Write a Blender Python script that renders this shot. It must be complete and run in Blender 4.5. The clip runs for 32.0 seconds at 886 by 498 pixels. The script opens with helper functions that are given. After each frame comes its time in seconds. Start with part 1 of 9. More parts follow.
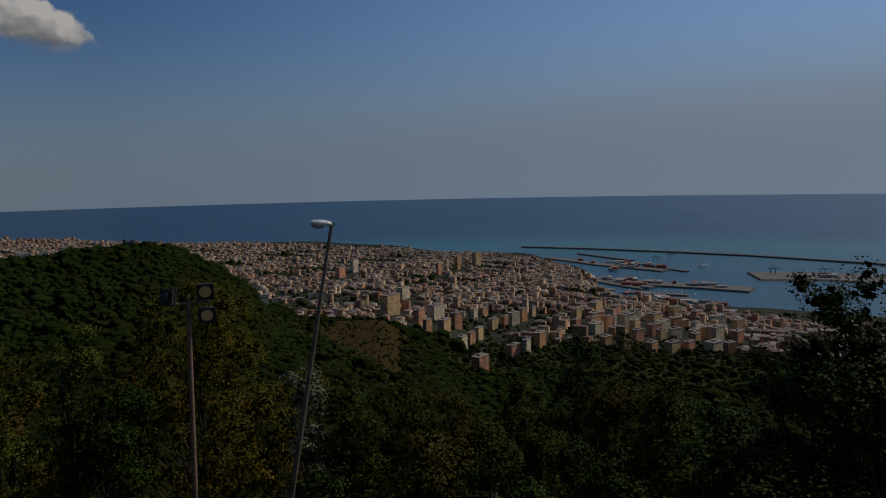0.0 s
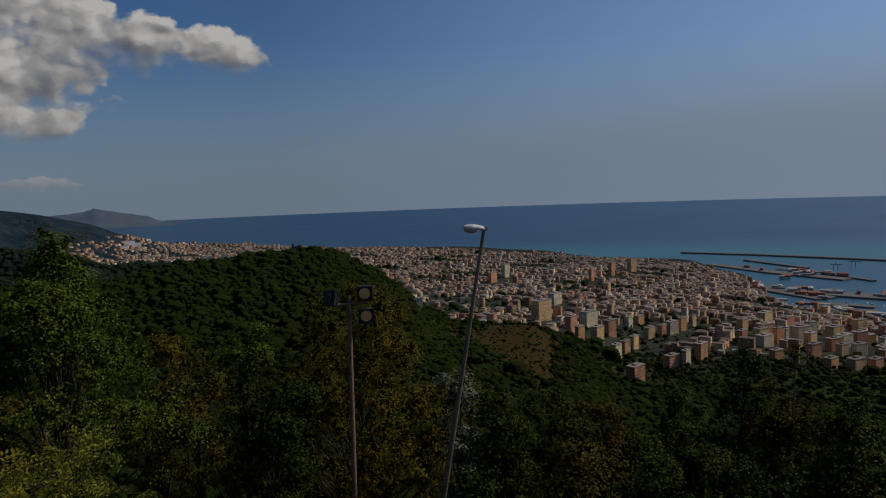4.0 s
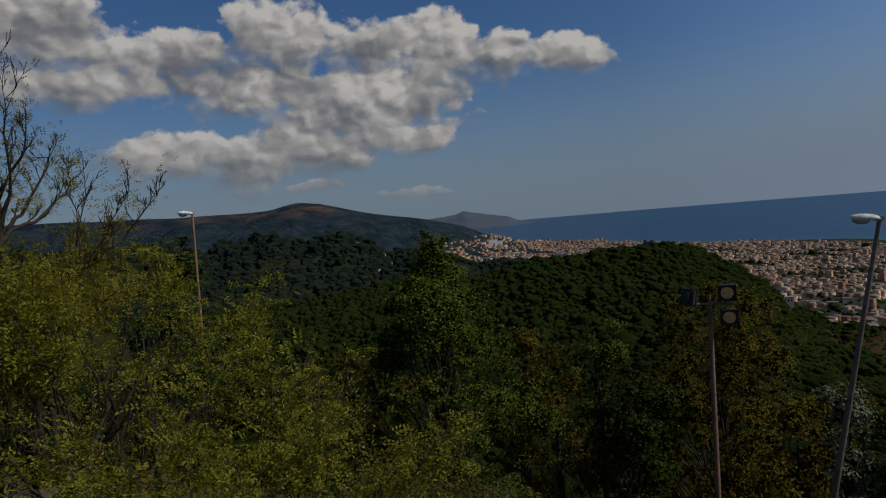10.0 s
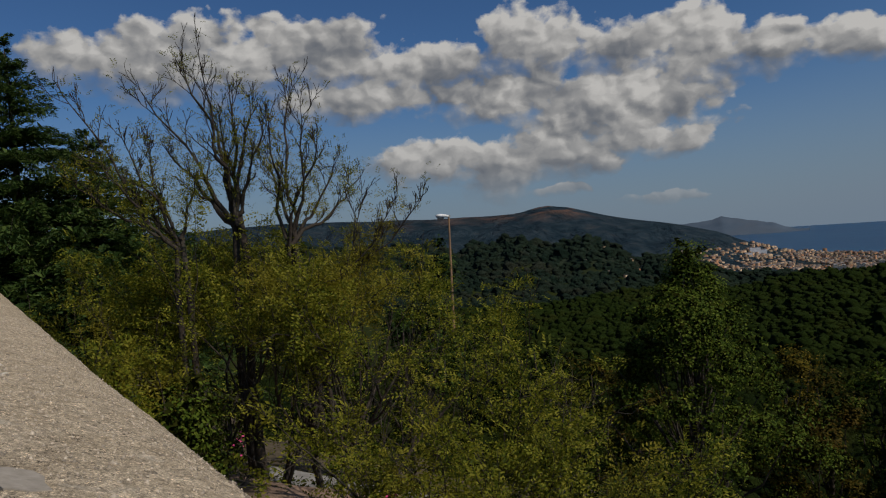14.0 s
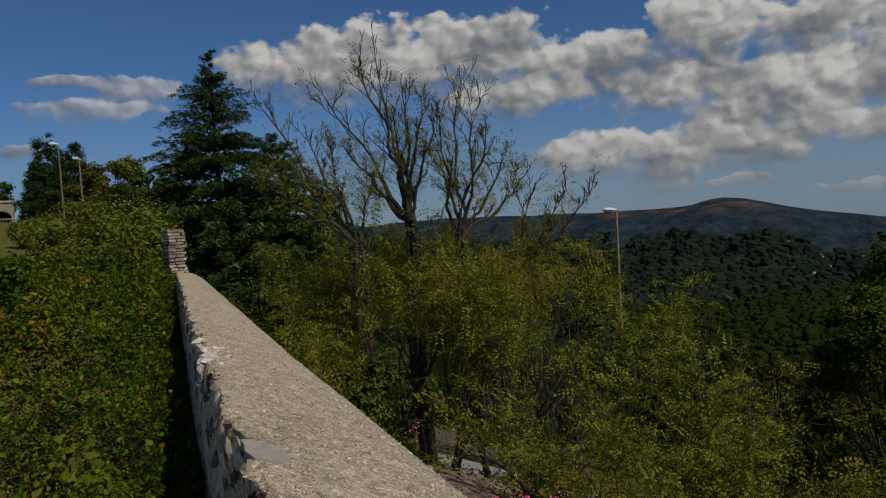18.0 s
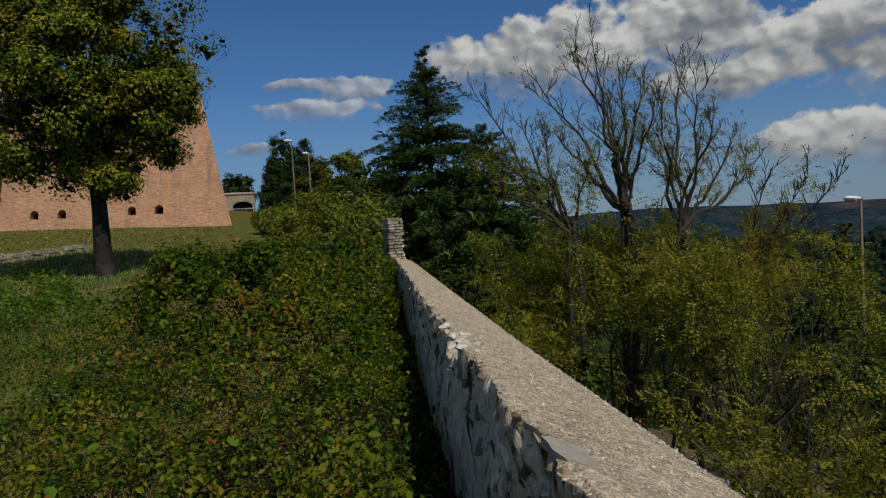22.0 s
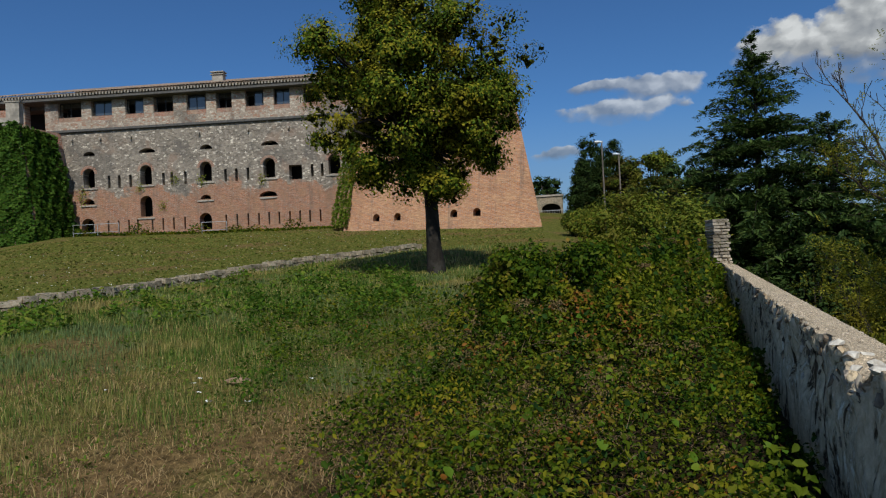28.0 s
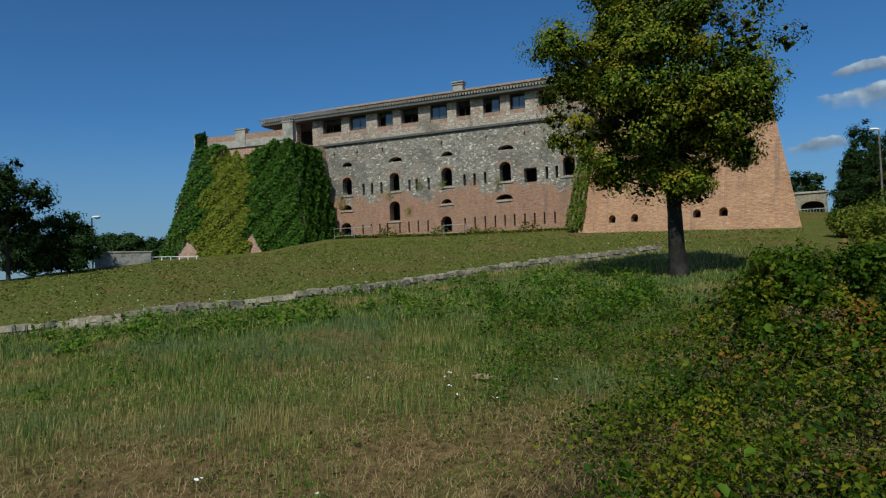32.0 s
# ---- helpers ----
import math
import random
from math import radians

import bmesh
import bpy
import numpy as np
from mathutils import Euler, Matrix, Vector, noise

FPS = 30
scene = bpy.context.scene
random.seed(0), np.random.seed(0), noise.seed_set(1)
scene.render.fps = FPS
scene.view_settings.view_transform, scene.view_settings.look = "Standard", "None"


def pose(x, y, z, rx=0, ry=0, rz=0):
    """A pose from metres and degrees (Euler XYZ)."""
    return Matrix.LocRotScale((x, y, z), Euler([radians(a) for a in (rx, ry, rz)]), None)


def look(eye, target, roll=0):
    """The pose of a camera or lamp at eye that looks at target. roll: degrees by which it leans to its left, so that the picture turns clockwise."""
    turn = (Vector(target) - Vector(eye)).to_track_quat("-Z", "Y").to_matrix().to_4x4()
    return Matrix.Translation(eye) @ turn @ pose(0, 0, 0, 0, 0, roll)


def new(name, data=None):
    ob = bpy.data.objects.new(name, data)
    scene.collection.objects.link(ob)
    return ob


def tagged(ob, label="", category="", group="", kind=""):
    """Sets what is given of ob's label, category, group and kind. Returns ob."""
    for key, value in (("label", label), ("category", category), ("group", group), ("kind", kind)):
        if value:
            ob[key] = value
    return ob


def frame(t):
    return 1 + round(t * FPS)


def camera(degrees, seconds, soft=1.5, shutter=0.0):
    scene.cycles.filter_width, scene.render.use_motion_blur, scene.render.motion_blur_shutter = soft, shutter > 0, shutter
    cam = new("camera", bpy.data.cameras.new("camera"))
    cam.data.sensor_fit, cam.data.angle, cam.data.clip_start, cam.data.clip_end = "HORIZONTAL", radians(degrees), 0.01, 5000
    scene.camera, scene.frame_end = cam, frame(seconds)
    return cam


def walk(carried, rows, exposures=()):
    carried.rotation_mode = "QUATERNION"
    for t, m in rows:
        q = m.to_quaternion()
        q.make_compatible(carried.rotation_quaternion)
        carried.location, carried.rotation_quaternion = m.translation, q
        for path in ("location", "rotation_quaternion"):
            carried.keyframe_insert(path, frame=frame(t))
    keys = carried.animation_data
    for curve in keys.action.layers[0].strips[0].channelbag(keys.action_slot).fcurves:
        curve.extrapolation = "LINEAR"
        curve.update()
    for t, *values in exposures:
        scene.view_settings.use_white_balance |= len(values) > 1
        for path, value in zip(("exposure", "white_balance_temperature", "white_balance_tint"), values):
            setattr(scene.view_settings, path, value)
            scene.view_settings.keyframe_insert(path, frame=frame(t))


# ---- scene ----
cam = camera(65.32, 32.0, soft=1.2)
PATH = [
    (0.0, 0.012, 0.224, 1.512, 84.13, 1.18, -15.92),
    (0.5, 0.007, 0.225, 1.515, 83.90, 1.43, -13.90),
    (1.0, 0.006, 0.226, 1.516, 83.98, 1.63, -12.13),
    (1.5, 0.003, 0.227, 1.516, 84.12, 1.71, -10.88),
    (2.0, 0.001, 0.227, 1.512, 84.34, 1.50, -9.88),
    (2.5, -0.006, 0.227, 1.509, 84.48, 1.54, -8.18),
    (3.0, -0.015, 0.228, 1.506, 84.69, 1.63, -6.82),
    (3.5, -0.008, 0.231, 1.494, 84.74, 1.77, -5.38),
    (5.5, 0.015, 0.265, 1.500, 86.08, 3.38, 3.47),
    (6.0, 0.023, 0.278, 1.504, 86.38, 3.40, 5.43),
    (6.5, 0.015, 0.294, 1.511, 86.46, 3.46, 7.42),
    (7.0, -0.001, 0.313, 1.516, 86.30, 3.89, 9.53),
    (7.5, -0.021, 0.334, 1.523, 86.34, 3.92, 12.04),
    (8.0, -0.038, 0.350, 1.519, 86.40, 3.74, 14.39),
    (8.5, -0.050, 0.376, 1.513, 86.27, 3.75, 16.85),
    (9.0, -0.067, 0.395, 1.511, 86.40, 4.56, 20.08),
    (9.5, -0.069, 0.405, 1.517, 86.56, 5.07, 22.70),
    (10.0, -0.093, 0.425, 1.517, 86.43, 5.17, 25.01),
    (10.5, -0.115, 0.437, 1.522, 86.35, 4.70, 28.25),
    (11.0, -0.117, 0.412, 1.509, 86.71, 4.68, 31.70),
    (11.5, -0.129, 0.400, 1.523, 87.11, 4.78, 33.80),
    (12.0, -0.155, 0.387, 1.531, 88.02, 5.08, 36.39),
    (12.5, -0.169, 0.363, 1.535, 88.38, 5.07, 38.81),
    (13.0, -0.170, 0.361, 1.554, 88.99, 5.04, 40.98),
    (13.5, -0.157, 0.354, 1.567, 88.76, 4.56, 42.62),
    (14.0, -0.155, 0.357, 1.577, 88.40, 4.35, 45.29),
    (14.5, -0.158, 0.361, 1.589, 88.22, 4.14, 47.05),
    (16.5, -0.144, 0.290, 1.608, 88.49, 3.89, 52.35),
    (17.0, -0.141, 0.262, 1.612, 88.75, 3.82, 54.32),
    (17.5, -0.161, 0.253, 1.606, 88.75, 3.98, 56.47),
    (18.0, -0.174, 0.232, 1.610, 88.93, 4.48, 58.75),
    (18.5, -0.198, 0.190, 1.616, 88.90, 4.37, 60.87),
    (19.0, -0.238, 0.150, 1.617, 88.83, 4.59, 63.69),
    (19.5, -0.279, 0.128, 1.616, 88.83, 3.93, 66.02),
    (20.0, -0.320, 0.108, 1.617, 89.00, 3.76, 67.40),
    (20.5, -0.372, 0.087, 1.616, 89.10, 3.72, 68.43),
    (21.0, -0.409, 0.064, 1.617, 89.41, 3.82, 70.23),
    (21.5, -0.441, 0.049, 1.617, 89.39, 3.95, 72.96),
    (22.0, -0.447, 0.020, 1.619, 89.29, 3.84, 75.20),
    (22.5, -0.454, -0.003, 1.623, 89.22, 3.69, 76.32),
    (23.0, -0.472, -0.030, 1.624, 89.15, 3.71, 77.20),
    (23.5, -0.505, -0.051, 1.618, 89.02, 3.52, 78.24),
    (24.0, -0.544, -0.080, 1.620, 88.69, 3.63, 79.91),
    (24.5, -0.562, -0.118, 1.622, 88.86, 3.60, 82.37),
    (26.5, -0.591, -0.241, 1.630, 89.12, 3.15, 91.12),
    (27.0, -0.593, -0.287, 1.633, 89.61, 2.67, 93.39),
    (27.5, -0.591, -0.345, 1.646, 90.45, 3.08, 96.74),
    (28.0, -0.578, -0.345, 1.639, 90.89, 2.86, 99.96),
    (28.5, -0.571, -0.344, 1.629, 90.82, 3.22, 102.31),
    (29.0, -0.574, -0.366, 1.637, 90.83, 3.29, 104.83),
    (29.5, -0.574, -0.380, 1.637, 91.19, 3.17, 106.93),
    (30.0, -0.565, -0.403, 1.637, 91.66, 3.09, 109.79),
    (30.5, -0.570, -0.433, 1.640, 91.89, 2.94, 112.43),
    (31.0, -0.573, -0.468, 1.628, 92.13, 2.82, 115.05),
    (31.5, -0.573, -0.478, 1.623, 92.20, 2.95, 117.27),
    (32.0, -0.571, -0.496, 1.630, 91.91, 2.16, 119.07),
]
EXPOSURES = [(0.0, -1.25, 6500, 10), (1.0, -1.12, 6480, 10), (2.0, -1.02, 6450, 10), (3.5, -1.03, 6450, 10), (6.0, -1.02, 6450, 10), (9.0, -1.05, 6450, 10), (13.0, -0.82, 6400, 9),
             (17.0, -0.82, 6400, 9), (19.0, -0.82, 6350, 8), (23.0, -0.55, 6200, 6), (27.0, -0.38, 6050, 6), (30.0, -0.35, 5850, 0),
             (32.0, -0.35, 5700, -5)]
walk(cam, [(t, pose(x, y, z, rx, ry, rz)) for t, x, y, z, rx, ry, rz in PATH], EXPOSURES)

EYE = Vector((-0.3, 0.0, 1.6))
SEA = -148.0
SUN_AZ, SUN_EL = -80.0, 46.0    # azimuth counted from +y to the left, as everywhere below


def polar(az, d, z=0.0):
    """The place at azimuth az (degrees, from +y towards -x) and level distance d from the viewpoint."""
    a = radians(az)
    return Vector((EYE.x - d * math.sin(a), EYE.y + d * math.cos(a), z))


def rise(el, d):
    """The height that shows at elevation el from distance d."""
    return EYE.z + d * math.tan(radians(el))


# ---------------------------------------------------------------- node helpers
class Nodes:
    def __init__(self, tree):
        self.t = tree

    def put(self, kind, *ins):
        n = self.t.nodes.new(kind)
        for i, v in enumerate(ins):
            self.feed(n.inputs[i], v)
        return n

    def feed(self, socket, v):
        if v is None:
            return
        if isinstance(v, bpy.types.NodeSocket):
            self.t.links.new(v, socket)
        elif isinstance(v, (tuple, list)) and len(v) == 3 and socket.type == "RGBA":
            socket.default_value = (*v, 1)
        else:
            socket.default_value = v

    def math(self, op, a, b=None, c=None, clamp=False):
        n = self.put("ShaderNodeMath", a, b, c)
        n.operation, n.use_clamp = op, clamp
        return n.outputs[0]

    def vmath(self, op, a, b=None):
        n = self.put("ShaderNodeVectorMath", a, b)
        n.operation = op
        return n.outputs[0]

    def noise(self, vec, scale, detail=4.0, rough=0.55, warp=0.0):
        n = self.t.nodes.new("ShaderNodeTexNoise")
        for key, v in (("Vector", vec), ("Scale", scale), ("Detail", detail), ("Roughness", rough), ("Distortion", warp)):
            self.feed(n.inputs[key], v)
        return n.outputs["Fac"]

    def mix(self, fac, a, b, how="MIX"):
        n = self.t.nodes.new("ShaderNodeMix")
        n.data_type, n.blend_type = "RGBA", how
        self.feed(n.inputs[0], fac), self.feed(n.inputs[6], a), self.feed(n.inputs[7], b)
        return n.outputs[2]

    def ramp(self, fac, *stops):
        n = self.put("ShaderNodeValToRGB", fac)
        el = n.color_ramp.elements
        while len(el) < len(stops):
            el.new(0.5)
        for e, (p, c) in zip(el, stops):
            e.position, e.color = p, (*c, 1) if isinstance(c, tuple) else (c, c, c, 1)
        return n.outputs[0]

    def span(self, v, a, b):
        n = self.put("ShaderNodeMapRange", v, a, b, 0.0, 1.0)
        n.interpolation_type = "SMOOTHSTEP"
        return n.outputs[0]


# ---------------------------------------------------------------- sky with its clouds, and the sun
world = bpy.data.worlds.new("sky")
world.use_nodes = True
scene.world = world
w = Nodes(world.node_tree)
world.node_tree.nodes.clear()
sky = w.t.nodes.new("ShaderNodeTexSky")
sky.sky_type, sky.sun_disc = "NISHITA", False
sky.sun_elevation, sky.sun_rotation = radians(SUN_EL), radians(-SUN_AZ)
sky.altitude, sky.air_density, sky.dust_density, sky.ozone_density = 350, 1.0, 0.15, 4.0
way = w.put("ShaderNodeTexCoord").outputs["Generated"]
sep = w.put("ShaderNodeSeparateXYZ", way)
dx, dy, dz = sep.outputs
CLOUDS = [(64.5, 14.1, 8.6, 2.7), (55.6, 14.5, 6.8, 2.7), (46.5, 13.3, 6.2, 1.9), (51.6, 10.7, 6.4, 1.35), (37.2, 14.1, 3.9, 2.7),
          (30.6, 12.8, 3.2, 2.1), (24.4, 12.2, 3.9, 3.0), (19.3, 11.7, 2.5, 1.7), (14.2, 10.9, 3.6, 1.4), (39.5, 10.1, 6.9, 1.5),
          (31.3, 8.2, 7.9, 2.8), (27.6, 5.6, 3.6, 1.3), (35.2, 5.5, 5.1, 1.9), (45.0, 5.5, 6.3, 1.6), (40.5, 4.1, 3.0, 1.9),
          (73.0, 14.2, 3.4, 1.1), (67.6, 14.6, 3.4, 2.0)]
CLOUDLETS = [(31.8, 4.2, 1.6, 0.7), (35.3, 2.4, 2.0, 0.4), (27.3, 1.2, 2.7, 0.45), (86.7, 13.0, 2.5, 0.5), (82.0, 12.7, 3.3, 0.8),
             (84.8, 11.1, 4.0, 0.8), (90.2, 8.0, 2.0, 0.45)]


def billow(vec, scale, soft=0.6):
    """Round heaps: above nought inside a heap, below it between two."""
    n = w.t.nodes.new("ShaderNodeTexVoronoi")
    n.voronoi_dimensions, n.feature = "2D", "SMOOTH_F1"
    w.feed(n.inputs["Vector"], vec)
    n.inputs["Scale"].default_value, n.inputs["Smoothness"].default_value = scale, soft
    return w.math("SUBTRACT", 0.36, n.outputs["Distance"])


flat = w.math("SQRT", w.math("ADD", w.math("MULTIPLY", dx, dx), w.math("MULTIPLY", dy, dy)))
az_here = w.math("MULTIPLY", w.math("ARCTAN2", w.math("MULTIPLY", dx, -1.0), dy), 57.2958)
el_here = w.math("MULTIPLY", w.math("ARCTAN2", dz, flat), 57.2958)
plain = w.put("ShaderNodeCombineXYZ", az_here, w.math("MULTIPLY", el_here, 1.3), 0.0).outputs[0]
stir = w.t.nodes.new("ShaderNodeTexNoise")
w.feed(stir.inputs["Vector"], plain)
stir.inputs["Scale"].default_value, stir.inputs["Detail"].default_value, stir.inputs["Roughness"].default_value = 0.42, 5.0, 0.55
bent = w.vmath("ADD", plain, w.vmath("MULTIPLY", w.vmath("SUBTRACT", stir.outputs["Color"], (0.5, 0.5, 0.5)), (2.6, 1.9, 0.0)))
bx, by, _ = w.put("ShaderNodeSeparateXYZ", bent).outputs
by = w.math("DIVIDE", by, 1.3)
best, pull, weight = None, 0.0, 0.0001
for a_, e_, ra, re in CLOUDS + CLOUDLETS:
    u = w.math("DIVIDE", w.math("SUBTRACT", bx, a_), ra * 1.25)
    v = w.math("DIVIDE", w.math("SUBTRACT", by, e_), re * 1.32)
    f = w.math("MAXIMUM", w.math("SUBTRACT", 1.0, w.math("ADD", w.math("MULTIPLY", u, u), w.math("MULTIPLY", v, v))), -1.6)
    best = f if best is None else w.math("SMOOTH_MAX", best, f, 0.55)
    k = w.math("POWER", 60.0, f)
    pull = w.math("ADD", pull, w.math("MULTIPLY", k, w.math("SUBTRACT", v, w.math("MULTIPLY", u, 0.28))))
    weight = w.math("ADD", weight, k)
face = w.math("DIVIDE", pull, weight)        # 1 on a heap's sunny crest, -1 on its shaded foot
crumbs = w.math("SUBTRACT", w.noise(plain, 0.75, 7.0, 0.6), 0.5)
heaps = w.math("ADD", w.math("MULTIPLY", billow(bent, 0.3), 0.9), w.math("MULTIPLY", billow(bent, 0.8), 0.45))
body = w.math("ADD", best, w.math("ADD", w.math("MULTIPLY", crumbs, 1.05), heaps))
edge_w = w.math("ADD", 0.34, w.math("MULTIPLY", w.span(face, 0.3, -0.8), 0.75))
thin = w.math("SUBTRACT", 0.97, w.math("MULTIPLY", w.span(az_here, 75.0, 80.0), 0.30))
cover = w.math("MULTIPLY", w.put("ShaderNodeMapRange", body, 0.0, edge_w, 0.0, 1.0).outputs[0], thin)
sunny = w.vmath("ADD", bent, (-0.5, 0.55, 0.0))
relief = w.math("ADD", w.math("MULTIPLY", w.math("SUBTRACT", billow(bent, 0.3), billow(sunny, 0.3)), 1.5),
                w.math("MULTIPLY", w.math("SUBTRACT", billow(bent, 0.8), billow(sunny, 0.8)), 0.6))
relief = w.math("ADD", relief, w.math("MULTIPLY", w.math("SUBTRACT", w.noise(bent, 0.7, 5.0, 0.5), w.noise(sunny, 0.7, 5.0, 0.5)), 1.2))
lit = w.math("ADD", 0.68, w.math("ADD", w.math("MULTIPLY", face, 0.46), w.math("MULTIPLY", relief, 0.45)))
lit = w.math("SUBTRACT", lit, w.math("MULTIPLY", w.span(w.noise(plain, 0.16, 3.0, 0.5), 0.46, 0.66), 0.34))
lit = w.math("SUBTRACT", lit, w.math("MULTIPLY", w.span(body, 0.8, 2.4), 0.13))
cloud_col = w.ramp(lit, (0.05, (2.5, 2.75, 3.25)), (0.38, (4.3, 4.35, 4.55)), (0.66, (7.2, 7.0, 6.8)), (0.98, (11.8, 11.3, 10.7)))
haze_low = w.span(el_here, 9.0, 0.0)
cloud_col = w.mix(w.math("MULTIPLY", haze_low, 0.5), cloud_col, (4.2, 4.4, 4.8))
clear = w.mix(1.0, sky.outputs[0], (0.69, 0.96, 1.26), "MULTIPLY")
sunward = w.math("ADD", w.math("MULTIPLY", dx, -math.sin(radians(SUN_AZ))), w.math("MULTIPLY", dy, math.cos(radians(SUN_AZ))))
veil = w.math("ADD", w.math("MULTIPLY", w.span(el_here, 13.0, -1.0), 0.84), w.math("MULTIPLY", w.span(sunward, -0.3, 1.0), 0.55), clamp=True)
clear = w.mix(veil, clear, (3.6, 4.6, 6.0))
glow = w.math("MULTIPLY", w.math("MAXIMUM", sunward, 0.0), w.math("ADD", w.math("MULTIPLY", w.span(el_here, 1.0, 13.0), 0.62), 0.35))
clear = w.mix(1.0, clear, w.put("ShaderNodeCombineXYZ", *[w.math("ADD", glow, 1.0)] * 3).outputs[0], "MULTIPLY")
cover = w.math("MULTIPLY", cover, w.math("ADD", 0.45, w.math("MULTIPLY", w.span(el_here, 1.0, 5.0), 0.55)))
col = w.mix(cover, clear, cloud_col)
back = w.put("ShaderNodeBackground", col, 0.075)
w.t.links.new(back.outputs[0], w.put("ShaderNodeOutputWorld").inputs[0])

sun_data = bpy.data.lights.new("sun", "SUN")
sun_data.energy, sun_data.angle, sun_data.color = 5.0, radians(0.53), (1.0, 0.91, 0.78)
sun = new("sun", sun_data)
sun.matrix_world = look(polar(SUN_AZ, 60, 60 * math.tan(radians(SUN_EL))), (0, 0, 0))
# ---------------------------------------------------------------- materials
def surface(name, dark, light, scale=6.0, stain=None, stain_scale=0.6, stain_cut=(0.45, 0.7), rough=0.9, bump=0.3,
            island=0.0, thing=0.0, spec=0.25, bump_scale=None, metal=0.0):
    """An uneven matt surface: fine grain between two colours, larger stains, relief, and a shade of its own for each piece."""
    m = bpy.data.materials.new(name)
    m.use_nodes = True
    g = Nodes(m.node_tree)
    bsdf = m.node_tree.nodes["Principled BSDF"]
    geo = g.put("ShaderNodeNewGeometry")
    at = geo.outputs["Position"]
    fine = g.noise(at, scale, 6.0, 0.6)
    c = g.ramp(fine, (0.32, dark), (0.68, light))
    if stain:
        c = g.mix(g.span(g.noise(at, stain_scale, 4.0, 0.6, 0.3), *stain_cut), c, stain)
    if island:
        c = g.mix(1.0, c, g.ramp(geo.outputs["Random Per Island"], (0.0, 1.0 - island), (1.0, 1.0 + island)), "MULTIPLY")
    if thing:
        own = g.put("ShaderNodeObjectInfo").outputs["Random"]
        c = g.mix(1.0, c, g.ramp(own, (0.0, 1.0 - thing), (1.0, 1.0 + thing)), "MULTIPLY")
    g.feed(bsdf.inputs["Base Color"], c)
    bsdf.inputs["Roughness"].default_value = rough
    bsdf.inputs["Specular IOR Level"].default_value = spec
    bsdf.inputs["Metallic"].default_value = metal
    if bump:
        b = g.t.nodes.new("ShaderNodeBump")
        b.inputs["Strength"].default_value, b.inputs["Distance"].default_value = bump, 0.5 / (bump_scale or scale)
        g.feed(b.inputs["Height"], g.noise(at, bump_scale or scale, 7.0, 0.65))
        g.feed(bsdf.inputs["Normal"], b.outputs[0])
    return m


def leafage(name, *colours, patch=None, patch_scale=0.5, through_light=0.35, rough=0.6, spec=0.12, other=None, other_scale=1.3, other_cut=(0.56, 0.66), plants=None):
    """Leaves: each one takes a colour of the range, patches of the plant lean to another colour, and light shines through."""
    m = bpy.data.materials.new(name)
    m.use_nodes = True
    g = Nodes(m.node_tree)
    bsdf = m.node_tree.nodes["Principled BSDF"]
    geo = g.put("ShaderNodeNewGeometry")
    n = len(colours)
    c = g.ramp(geo.outputs["Random Per Island"], *[(i / max(1, n - 1), k) for i, k in enumerate(colours)])
    if patch:
        c = g.mix(g.math("MULTIPLY", g.span(g.noise(geo.outputs["Position"], patch_scale, 3.0), 0.5, 0.68), 0.8), c, patch)
    if other:
        c = g.mix(g.math("MULTIPLY", g.span(g.noise(geo.outputs["Position"], other_scale, 4.0, 0.6, 0.4), *other_cut), 0.75), c, other)
    if plants:      # neighbouring plants of a tone of their own, this many to the metre
        vo = g.t.nodes.new("ShaderNodeTexVoronoi")
        g.feed(vo.inputs["Vector"], g.vmath("ADD", geo.outputs["Position"], g.vmath("MULTIPLY", g.put("ShaderNodeTexNoise", geo.outputs["Position"]).outputs["Color"], (0.5, 0.5, 0.5))))
        vo.inputs["Scale"].default_value = plants
        pick = g.put("ShaderNodeSeparateXYZ", vo.outputs["Color"]).outputs
        c = g.mix(1.0, c, g.ramp(pick[0], (0.0, (0.50, 0.62, 0.6)), (0.35, (0.85, 0.95, 0.9)), (0.7, (1.15, 1.05, 1.0)), (1.0, (1.75, 1.32, 1.2))), "MULTIPLY")
    g.feed(bsdf.inputs["Base Color"], c)
    bsdf.inputs["Roughness"].default_value = rough
    bsdf.inputs["Specular IOR Level"].default_value = spec
    tr = g.put("ShaderNodeBsdfTranslucent", c)
    mixer = g.put("ShaderNodeMixShader", through_light, bsdf.outputs[0], tr.outputs[0])
    g.t.links.new(mixer.outputs[0], m.node_tree.nodes["Material Output"].inputs[0])
    return m


